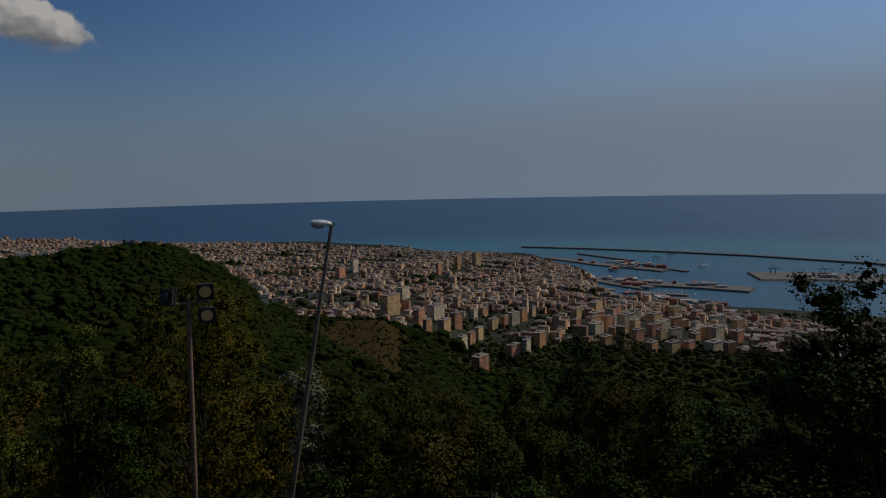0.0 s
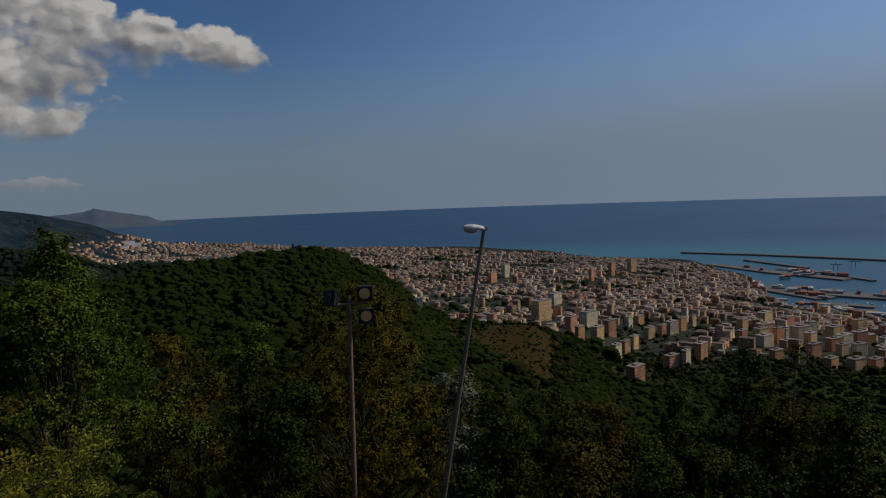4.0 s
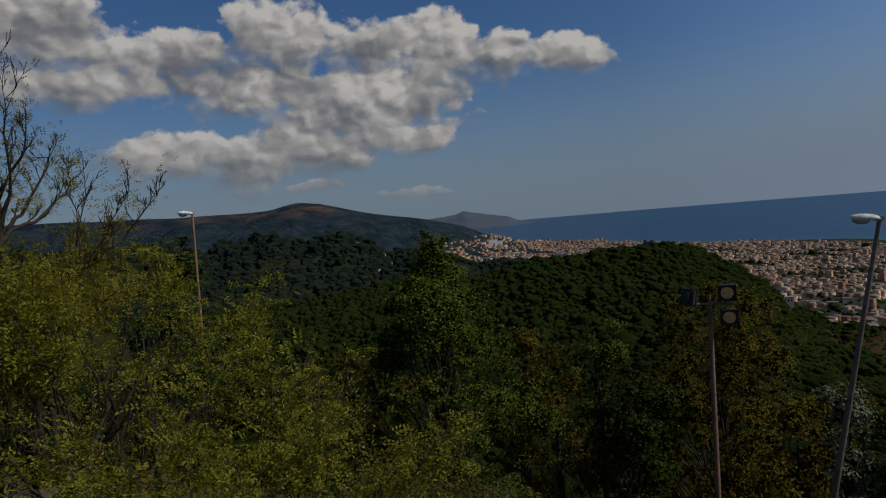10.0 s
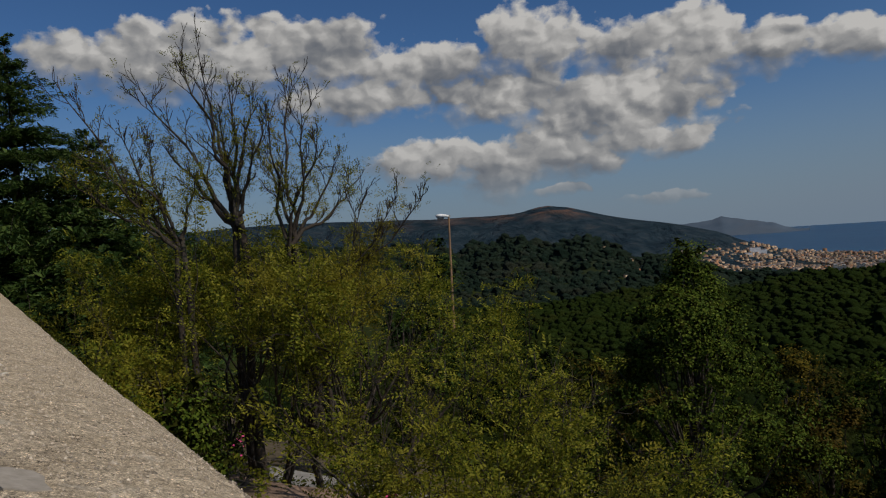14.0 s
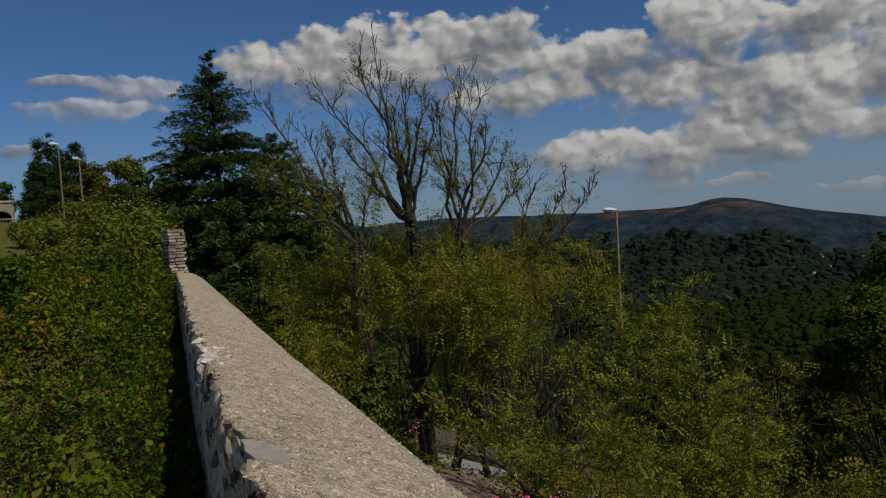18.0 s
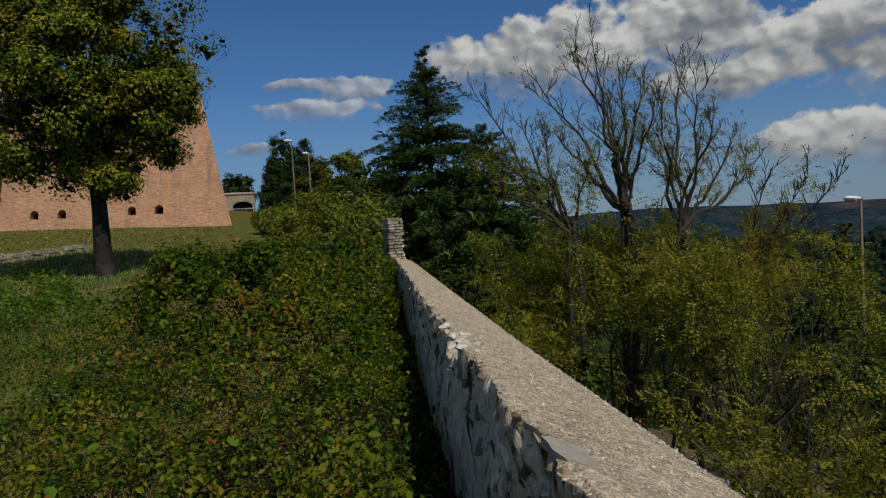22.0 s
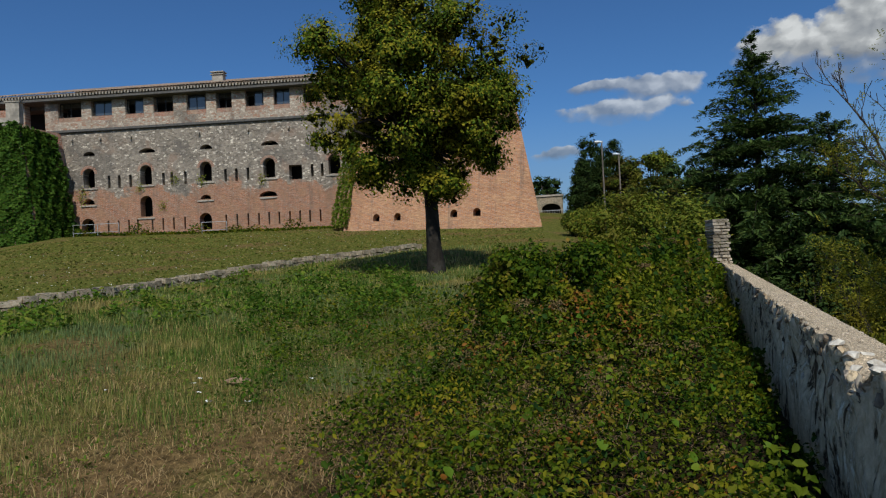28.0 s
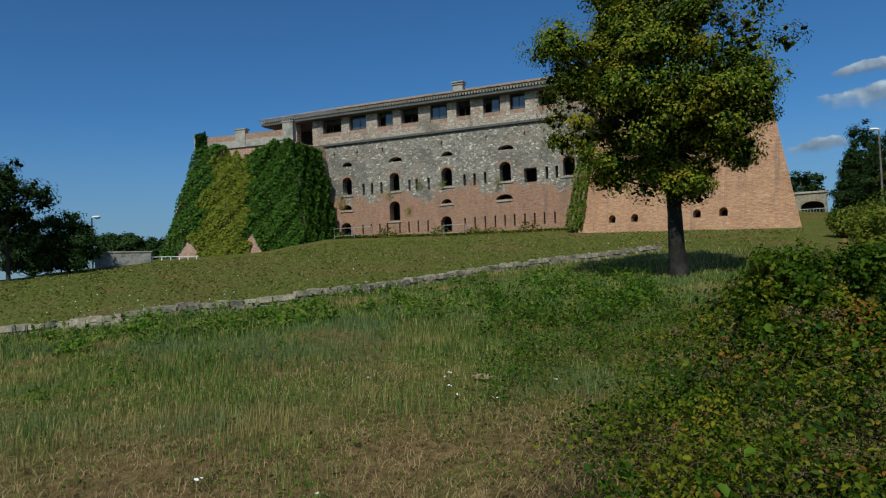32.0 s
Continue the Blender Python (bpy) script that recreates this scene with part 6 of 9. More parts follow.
seaward("round_pine", "round dense dark green tree beside the lamp", 46.6, 34, -0.7, 3.3, M_PINE, 70, leaf=0.16, clumps=70, per=130, low=0.3, cr=0.6, group=G)


def ground_cover(name, label, az0, az1, d0, d1, count, height, material, seed, leaf=0.08, spots=None, side=None):
    """A layer of leaves over the ground, thicker in clumps."""
    rng = np.random.default_rng(seed)
    az = rng.uniform(az0, az1, count)
    d = np.sqrt(rng.uniform(d0 * d0, d1 * d1, count))
    x, y = EYE.x - d * np.sin(np.radians(az)), EYE.y + d * np.cos(np.radians(az))
    if side is not None:
        s = (x - WALL_AT[0]) * WALL_OUT[0] + (y - WALL_AT[1]) * WALL_OUT[1]
        ok = s > 0.6 if side > 0 else s < -0.42
        x, y, d, az = x[ok], y[ok], d[ok], az[ok]
    n = len(x)
    hump = height * (0.55 + 0.30 * np.sin(x * 1.7 + seed) * np.sin(y * 1.4 + 2 * seed) + 0.18 * np.sin(x * 4.1) * np.sin(y * 3.7 + seed))
    up = 1 - rng.uniform(0, 1, n) ** 2.2 * 0.8
    c = np.stack([x, y, land(x, y) + hump * up + rng.normal(size=n) * 0.03], 1)
    nrm = np.array([0, 0, 1.0]) + rng.normal(size=(n, 3)) * 0.6
    v, f = leaves(rng, c, nrm, leaf * rng.uniform(0.6, 1.4, n) * np.maximum(1, d / 14))
    ob = hang(name, as_mesh(name, v, f, material))
    return tagged(ob, label, "undergrowth", kind="stuff")


ground_cover("undergrowth", "green brambles and brown scrub over the bank", -6, 33, 8, 20, 34000, 1.1, M_SCRUB, 81, 0.07, side=1)
ground_cover("undergrowth", "low scrub coloured dark for the shade below the parapet", -64, -5, 6, 22, 22000, 1.1, M_SCRUB_SHADED, 82, 0.08, side=1)
ground_cover("undergrowth", "leafy undergrowth below the locust trees", 33, 86, 5, 26, 6500, 0.4, M_SCRUB, 83, 0.085, side=1)


def locust(label, az, d, top_el, stems, seed, reach, bare=0.0, n_sprays=3300, size=0.30, low=0.0, span_deg=7.0, trunk_r=0.09, base_el=None):
    """A locust tree: forking dark stems with feathered leaves; bare boughs at the top where it is dying back."""
    rng = np.random.default_rng(seed)
    n_sprays = int(n_sprays * 0.74)
    x, y, z = place(az, d)
    if base_el is not None:
        z = rise(base_el, d)
    top = rise(top_el, d) - z
    root = thing("locust_tree", label, "tree", (x, y, z), group="locust trees outside the wall")
    lines, tips = [], []
    for k in range(stems):
        a = 2 * math.pi * k / stems + rng.uniform(-0.3, 0.3)
        way = np.array([math.cos(a) * reach, math.sin(a) * reach, 1.0])
        foot = np.array([math.cos(a) * 0.25, math.sin(a) * 0.25, -0.3])
        grow(rng, foot, way, top * 0.50, trunk_r, 3, lines, tips, 0.42, 0.16)
    v, f = wood(lines)
    zs = v[:, 2].max()
    v *= np.array([0.84, 0.84, 1.0]) * top / zs
    hang("trunk", as_mesh("trunk", v, f, M_BARK_DARK, True), root, "dark forking stems")
    pts, ways = [], []
    for line in lines:
        if line[0][1] < trunk_r * 0.6:
            for (p, r), (q, _) in zip(line[:-1], line[1:]):
                pts.append((p + q) / 2), ways.append(q - p)
    pts, ways = np.array(pts) * np.array([0.84, 0.84, 1.0]) * (top / zs), np.array(ways)
    share = pts[:, 2] / top
    keep = (rng.random(len(pts)) < np.clip((1.0 - bare) + bare * (0.62 - share) * 4.5, 0.06, 1.0)) & (share > low + rng.normal(size=len(pts)) * 0.04)
    pts, ways = pts[keep], ways[keep]
    tufts = rng.permutation(len(pts))[:max(30, int(len(pts) * 0.3))]
    pick = rng.choice(tufts, n_sprays)
    at = pts[pick] + rng.normal(size=(n_sprays, 3)) * np.array([0.17, 0.17, 0.12])
    w_ = ways[pick] / (np.linalg.norm(ways[pick], axis=1, keepdims=True) + 1e-9) * 0.5 + rng.normal(size=(n_sprays, 3)) * 0.6 + np.array([0, 0, -0.15])
    v, f = sprays(rng, at, w_, size * 0.9 * rng.uniform(0.6, 1.3, n_sprays), M_LOCUST, 9)
    hang("crown", as_mesh("crown", v, f, M_LOCUST), root, "feathery yellow-green leaves")
    return root


def dying_locust(label, az, d, base_el, fork_el, tips_at, seed, trunk_r, n_sprays):
    """An old locust: stems up to a fork, then long bare crooked boughs fanning out, with leaves left low down."""
    rng = np.random.default_rng(seed)
    x, y, _ = place(az, d)
    z = rise(base_el, d)
    at = lambda a_, e_, dd=0.0: np.array(polar(a_, d + dd, rise(e_, d + dd))) - np.array([x, y, z])
    root = thing("locust_tree", label, "tree", (x, y, z), group="locust trees outside the wall")
    fork = at(az - 0.1, fork_el)
    lines, ends = [], []
    for k in range(2):
        off = np.array([0.22 * k - 0.1, 0.1 * k, 0])
        lines.append([(off + np.array([0, 0, -0.5]), trunk_r * 1.2), (fork * 0.35 + off + rng.normal(size=3) * 0.08, trunk_r), (fork * 0.7 + off * 0.6 + rng.normal(size=3) * 0.08, trunk_r * 0.85), (fork + off * 0.4, trunk_r * 0.75)])
    low = []
    for a_, e_ in tips_at:
        end = at(a_, e_, rng.uniform(-1.2, 1.2))
        start = fork * rng.uniform(0.86, 1.0)
        end = start + (end - start) * 0.93
        n = 10
        span_ = np.linalg.norm(end - start)
        kink = np.cumsum(rng.normal(size=(n + 1, 3)), 0) * 0.022 * span_
        kink -= np.linspace(0, 1, n + 1)[:, None] * kink[-1]
        lift = np.array([0, 0, span_ * rng.uniform(-0.10, 0.02)])
        P = [start + (end - start) * (k / n) + lift * 4 * (k / n) * (1 - k / n) + kink[k] for k in range(n + 1)]
        lines.append([(p, trunk_r * 0.62 * (1 - 0.82 * k / n)) for k, p in enumerate(P)])
        for k in range(3, n + 1):
            ahead = P[k] - P[k - 1]
            ahead = ahead / np.linalg.norm(ahead)
            low.append((P[k], ahead))
            # side boughs leave at a sharp angle and turn upwards
            for _ in range(2 if k > 6 else 1):
                way = ahead * 0.9 + rng.normal(size=3) * 0.42 + np.array([0, 0, 0.45])
                r = max(0.011, trunk_r * 0.30 * (1 - 0.75 * k / n))
                grow(rng, P[k].copy(), way, span_ * rng.uniform(0.07, 0.16), r, 2 if k % 3 == 0 else 1, lines, ends, 0.36, 0.26)
    for line in lines:
        for k, (p, r) in enumerate(line):
            line[k] = (p, max(r, 0.007))
    v, f = wood(lines)
    hang("trunk", as_mesh("trunk", v, f, M_BARK_DARK, True), root, "dark stems and bare grey boughs")
    pts = np.array([p for p, _ in low] + [p for p, _ in ends])
    ways = np.array([w_ for _, w_ in low] + [w_ for _, w_ in ends])
    share = (pts[:, 2] - fork[2]) / max(1.0, pts[:, 2].max() - fork[2])
    wt = np.exp(-np.maximum(share, 0) * 3.0) + 0.012
    pick = rng.choice(len(pts), n_sprays, p=wt / wt.sum())
    c = pts[pick] + rng.normal(size=(n_sprays, 3)) * np.array([0.14, 0.14, 0.12])
    w_ = ways[pick] + rng.normal(size=(n_sprays, 3)) * 0.5 + np.array([0, 0, -0.2])
    v, f = sprays(rng, c, w_, 0.19 * rng.uniform(0.5, 1.2, n_sprays), M_LOCUST, 7)
    hang("crown", as_mesh("crown", v, f, M_LOCUST), root, "sparse feathery yellow-green leaves")


dying_locust("locust tree with bare dying boughs over feathery leaves", 60.6, 17, -16.5, 2.6, ((63.8, 15.0), (62.3, 15.1), (66.9, 12.4), (60.3, 12.2), (58.6, 11.4), (57.3, 10.2), (65.6, 8.0), (61.2, 10.6)), 3, 0.115, 1500)
dying_locust("thin locust tree with bare crooked top", 64.9, 16, -13.0, 0.9, ((72.0, 11.8), (68.4, 9.2), (66.6, 8.6), (70.2, 7.2), (72.6, 6.0), (63.2, 5.4), (69.0, 5.2)), 4, 0.08, 1300)
dying_locust("locust tree with an upright bare top", 56.4, 16.5, -15.5, 0.6, ((55.3, 12.9), (53.7, 11.6), (57.4, 10.6), (53.4, 8.4), (51.8, 7.0), (58.0, 7.4), (50.2, 5.0)), 6, 0.09, 1300)
dying_locust("low leaning locust with a long bare bough", 54.6, 15.8, -15.5, -4.2, ((45.0, 2.9), (47.2, 3.2), (50.0, 3.4), (48.6, 0.6)), 5, 0.07, 700)
locust("leafy locust tree with feathery yellow-green leaves", 51.5, 15.0, 0.2, 4, 8, 0.5, n_sprays=2400, trunk_r=0.07, low=0.55)
locust("leafy locust tree with feathery yellow-green leaves", 59.5, 18.0, 3.0, 5, 12, 0.55, n_sprays=3600, trunk_r=0.07, low=0.58)
locust("leafy locust tree with feathery yellow-green leaves", 63.6, 16.8, 2.4, 4, 33, 0.55, n_sprays=3200, trunk_r=0.07, low=0.58)
locust("leafy locust tree with feathery yellow-green leaves", 55.0, 17.0, 1.0, 4, 35, 0.5, n_sprays=2300, trunk_r=0.07, low=0.72)
locust("leafy locust tree with feathery yellow-green leaves", 70.2, 17.5, 0.6, 4, 37, 0.5, n_sprays=2400, trunk_r=0.06, low=0.4)
locust("leafy locust tree with feathery yellow-green leaves", 69.0, 13.5, -4.6, 4, 15, 0.42, n_sprays=1900, trunk_r=0.05, low=0.35)
locust("bright leafy locust tree close to the parapet", 45.0, 11.5, -3.4, 4, 18, 0.6, n_sprays=2400, trunk_r=0.06, low=0.25)
locust("bright leafy locust sapling close to the parapet", 39.5, 10.2, -7.0, 4, 25, 0.55, n_sprays=2600, trunk_r=0.05, size=0.24)
locust("bright leafy locust sapling close to the parapet", 34.5, 10.0, -12.5, 4, 29, 0.5, n_sprays=2300, trunk_r=0.045, size=0.22)
for k, (az, d, el, h) in enumerate(((73.5, 13, -6.4, 4.2), (77.0, 17, -4.0, 2.0), (66.0, 14.5, -9.0, 3.2), (63.0, 25, -8.6, 3.4), (53.0, 26, -8.0, 4.2), (48.5, 26, -3.4, 3.8))):
    seaward("shrub", "yellow-green leafy shrub beyond the wall", az, d, el, h, (M_OAKLIT, M_HEDGE, M_OAKMID)[k % 3], 90 + k, leaf=0.085, clumps=60, per=120, low=0.02, cr=0.42, group="shrubs below the parapet")


def cedar(name, label, az, d, top_el, base_z, reach, seed, tiers=26, per_tier=9, density=1.0, group=""):
    """A conifer: level boughs in tiers, drooping at the tips, each a flat spray of needles."""
    rng = np.random.default_rng(seed)
    x, y, _ = place(az, d)
    top = rise(top_el, d) - base_z
    root = thing(name, label, "tree", (x, y, base_z), group=group)
    lines = [[(np.array([0, 0, -0.3]), 0.26), (np.array([0.05, 0, top * 0.4]), 0.17), (np.array([0, 0.04, top * 0.8]), 0.07), (np.array([0, 0, top]), 0.012)]]
    C, H, K = [], [], []
    for k in range(tiers):
        f = (k + 0.5) / tiers
        z = top * (0.05 + 0.94 * f) + rng.normal() * 0.12
        length = reach * ((1 - f) ** 0.82) * rng.uniform(0.78, 1.1) + 0.2
        for j in range(max(4, int(per_tier * (1 - 0.4 * f)))):
            z += rng.normal() * 0.10
            a = 2 * math.pi * (j + rng.uniform(-0.35, 0.35)) / per_tier + k * 2.4
            L = length * rng.uniform(0.6, 1.15)
            dirv = np.array([math.cos(a), math.sin(a), 0])
            u = np.linspace(0, 1, 7)
            lift = L * (rng.uniform(0.2, 0.4) * u - 0.45 * u * u) + 0.55 * L * f * f * u
            P = dirv * (u * L)[:, None] + np.array([0, 0, 1.0]) * (z + lift)[:, None] + rng.normal(size=(7, 3)) * 0.02
            lines.append([(p, 0.035 * (1 - 0.85 * t) * (0.5 + 0.5 * (1 - f))) for p, t in zip(P, u)])
            n = int((35 + 85 * L) * density)
            t = rng.uniform(0.12, 1.0, n) ** 0.75
            side = rng.uniform(-1, 1, n)
            perp = np.array([-dirv[1], dirv[0], 0])
            wide = 0.27 * L * (1 - t * 0.75)
            base = np.stack([np.interp(t, u, P[:, i]) for i in range(3)], 1)
            c = base + perp * (side * wide)[:, None] + np.array([0, 0, 1.0]) * (-np.abs(side) * wide * 0.25 + rng.normal(size=n) * 0.03 - rng.exponential(0.05, n))[:, None]
            K.append(np.repeat(P[1:6], 2, 0) + rng.normal(size=(10, 3)) * 0.09 * (0.4 + L / 4) - [0, 0, 0.06])
            C.append(c)
            H.append(dirv * 0.8 + perp * (side * 0.9)[:, None] + np.array([0, 0, -0.1]))
    v, f = wood(lines)
    hang("trunk", as_mesh("trunk", v, f, M_BARK_DARK, True), root)
    C, H = np.concatenate(C), np.concatenate(H)
    nrm = np.array([0, 0, 1.0]) + rng.normal(size=C.shape) * 0.5
    v, f = leaves(rng, C, nrm, rng.uniform(0.18, 0.44, len(C)) * max(1.0, d / 40) * np.clip(1.35 - C[:, 2] / top, 0.5, 1.0), 0.2, 0.1, H)
    hang("crown", as_mesh("crown", v, f, M_CEDAR), root, "dark green tiers of drooping needles")
    K = np.concatenate(K)
    v, f = leaves(rng, K, np.array([0, 0, 1.0]) + rng.normal(size=K.shape) * 0.6, 0.12 * reach * rng.uniform(0.5, 1.3, len(K)) * np.clip(1.2 - K[:, 2] / top, 0.22, 1.0), 0.45)
    hang("inner_needles", as_mesh("inner_needles", v, f, M_CEDAR), root, "shaded inner needles")
    return root


cedar("cedar", "tall dark cedar with tiered boughs beyond the wall", 75.9, 30, 14.9, -2.6, 6.2, 7, tiers=58, per_tier=10, density=0.8)
cedar("cedar", "broad dark cedar spreading beside the tall one", 71.2, 29, 9.0, -3.0, 6.4, 9, tiers=44, per_tier=9, density=0.75)
cedar("cedar", "slender cedar growing against the tall one", 78.8, 31, 8.2, -0.6, 3.0, 10, tiers=30, per_tier=8, density=0.7)
for k, (az, d, el, r) in enumerate(((87.7, 62, 9.4, 2.2), (86.3, 60, 8.8, 2.2), (88.6, 64, 7.6, 1.3))):
    x, y, z = place(az, d)
    leafy_tree("conifer", "dense dark conifer in the hedge past the bastion", "tree", x, y, 3.0, rise(el, d) - 3.0, 0.3, r * 1.2, 0.15, 220, 150, 0.45, 0.17, M_PINE, 160 + k, "cone", slim=0.35, mass=0.2, group="conifers past the bastion", bark=M_BARK_DARK)
for k, (az, d, el, r) in enumerate(((85.2, 58, 7.6, 2.4), (83.3, 55, 7.9, 2.6), (81.4, 50, 7.0, 2.4))):
    x, y, z = place(az, d)
    leafy_tree("hedge_tree", "olive-green leafy tree in the hedge past the bastion", "tree", x, y, 3.0, rise(el, d) - 3.0, 0.3, r, 0.15, 80, 130, 0.55, 0.24, (M_SCRUB, M_OAKLIT, M_PINE)[k], 164 + k, group="trees in the hedge", bark=M_BARK_DARK)
for k, (az, d, el, rr) in enumerate(((91.7, 100, 6.4, 1.8), (90.8, 104, 6.1, 1.5), (92.6, 108, 5.9, 1.5))):
    x, y, z = place(az, d)
    leafy_tree("stone_pine", "far dark pine behind the bastion", "tree", x, y, 6.0, rise(el, d) - 6.0, 2.6, rr, 0.16, 40, 90, 0.6, 0.3, M_PINE, 110 + k, group="far pines")
for k, (az, d, el, h, m) in enumerate(((84.3, 27, 4.7, 2.4, M_HEDGE), (81.4, 25, 4.2, 1.7, M_OAKLIT), (87.2, 32, 3.5, 2.2, M_HEDGE), (86.3, 38, 4.8, 2.6, M_OAKLIT), (89.0, 44, 3.6, 1.0, M_OAKLIT), (83.0, 42, 6.8, 2.6, M_SCRUB), (80.7, 22.5, 3.5, 1.2, M_OAKLIT))):
    x, y, z = place(az, d)
    top = rise(el, d) - z
    leafy_tree("hedge_shrub", "tall leafy shrub beside the wall end", "shrub", x, y, z, top, 0.1, d * math.tan(radians(h)), 0.06, 75, 130, 0.5, 0.12 * max(1, d / 30), m, 120 + k, group="shrubs by the wall end", bark=M_BARK_DARK, inner=False)
seaward("shrub", "dark evergreen shrub at the cedar foot", 72.6, 24, 0.6, 2.6, M_PINE, 131, leaf=0.13, clumps=60, per=120, low=0.0, cr=0.5, group="shrubs below the parapet")
seaward("shrub", "dark evergreen shrub at the cedar foot", 68.0, 26, -0.6, 2.4, M_PINE, 132, leaf=0.13, clumps=60, per=120, low=0.0, cr=0.5, group="shrubs below the parapet")
x, y, z = place(93.2, 10.6)
leafy_tree("bramble_bush", "rounded mound of green brambles beside the lawn", "bush", x, y, z - 0.05, rise(1.6, 10.6) - z, 0.05, 1.15, 0.03, 190, 170, 0.22, 0.062, M_BRAMBLE, 135, gap=0.5, slim=0.7, inner=False)
x, y, z = place(82.4, 18.4)
leafy_tree("bramble_bush", "tangle of green brambles against the stone pillar", "bush", x, y, z - 0.05, rise(1.6, 18.4) - z, 0.05, 0.6, 0.03, 60, 130, 0.26, 0.085, M_BRAMBLE, 136, gap=0.5, slim=0.7, inner=False)
# far left, beyond the lawn
x, y, z = place(147.5, 60)
leafy_tree("dark_bush", "round dark evergreen bush on the lawn", "bush", x, y, z, rise(5.3, 60) - z, 0.2, 2.2, 0.15, 130, 170, 0.7, 0.16, M_PINE, 141, bark=M_BARK_DARK)
for k, (az, d, el, r) in enumerate(((151.2, 58, 8.2, 2.6), (154.5, 60, 9.5, 3.5), (149.8, 90, 3.6, 3.0), (143.5, 110, 3.6, 2.6), (141.5, 110, 3.4, 2.4), (145.0, 112, 3.8, 2.2))):
    x, y, z = place(az, d)
    leafy_tree("edge_tree", "dark green tree at the lawn edge", "tree", x, y, z, rise(el, d) - z, 0.5 if k > 1 else 2.0, r, 0.15, 110, 130, 0.85, 0.2 * max(1, d / 60), M_PINE, 150 + k, group="trees at the lawn edge", bark=M_BARK_DARK)
# ---------------------------------------------------------------- brambles inside the parapet
def bramble_height(x, y):
    px, py = x - EYE.x, y - EYE.y
    d = np.hypot(px, py)
    az = np.degrees(np.arctan2(-px, py))
    h = 0.40 + 0.20 * np.sin(x * 1.9 + 1) * np.sin(y * 2.3) + 0.16 * np.sin(x * 3.7 + y * 3.1) * np.sin(y * 4.9 - x * 1.7 + 1) + 0.13 * np.sin(6.7 * x - 5.9 * y) * np.sin(6.1 * y + 2.3 * x) + 0.06 * np.sin(13.0 * x + 1) * np.sin(11.0 * y)
    for a, dd, r, top in ((95.2, 10.6, 1.15, 0.75), (91.0, 9.4, 1.1, 0.4), (84.0, 12.5, 1.6, 0.5), (82.0, 16.5, 1.6, 1.0), (85.0, 19.5, 1.8, 0.7), (98.0, 10.2, 1.0, 0.3),
                          (100.5, 8.6, 0.9, 0.35), (97.5, 13.5, 1.3, 0.45)):
        c = polar(a, dd)
        h = h + top * np.exp(-((x - c.x) ** 2 + (y - c.y) ** 2) / (r * r))
    edge = np.interp(d, [2, 3.8, 5.6, 8.3, 10, 14, 22, 26], [121, 118.5, 114, 107, 103.5, 100, 95, 90])
    fade = np.clip((edge - az + 3.0 * np.sin(d * 2.1) + 1.5 * np.sin(d * 5.3)) / 9.0, 0, 1)
    return h * (0.25 + 0.75 * fade), fade


def brambles(name, label, count, material, seed, leaf, top_only=False, az0=66.0, az1=121.0, d0=0.9, d1=25.0, slim=0.72, power=1.25, thin=1.0):
    rng = np.random.default_rng(seed)
    az = rng.uniform(az0, az1, count)
    d = (rng.uniform(d0 ** power, d1 ** power, count)) ** (1 / power)
    x, y = EYE.x - d * np.sin(np.radians(az)), EYE.y + d * np.cos(np.radians(az))
    s = (x - WALL_AT[0]) * WALL_OUT[0] + (y - WALL_AT[1]) * WALL_OUT[1]
    h, fade = bramble_height(x, y)
    off = 0.31 + 0.07 * np.sin(x * 2.7) * np.sin(x * 1.1 + 2)
    ok = (s < -off) & (rng.random(count) < fade * thin) & (d > 1.4)
    x, y, h, d, s = x[ok], y[ok], h[ok], d[ok], s[ok]
    n = len(x)
    h = h * np.clip((-s - 0.25) / 0.4, 0.6, 1.0)
    up = 1 - (0 if top_only else 1) * rng.uniform(0, 1, n) ** 1.8 * 0.85
    clump = (0.16 * np.sin(x * 6.3 + 3) * np.sin(y * 5.7) + 0.10 * np.sin(x * 12.1 + 3) * np.sin(y * 11.3)) * np.minimum(1, h * 1.6)
    z = land(x, y) + (h + clump) * up + rng.normal(size=n) * 0.025
    c = np.stack([x, y, z], 1)
    e = 0.15
    gx = (bramble_height(x + e, y)[0] - h) / e
    gy = (bramble_height(x, y + e)[0] - h) / e
    nrm = np.stack([-gx * 0.6, -gy * 0.6, np.ones(n)], 1) + rng.normal(size=(n, 3)) * 0.85
    v, f = leaves(rng, c, nrm, leaf * rng.uniform(0.45, 1.4, n) * np.clip(d / 7.5, 0.8, 2.1), slim, 0.35, None, True)
    ob = hang(name, as_mesh(name, v, f, material))
    return tagged(ob, label, "brambles", kind="stuff")


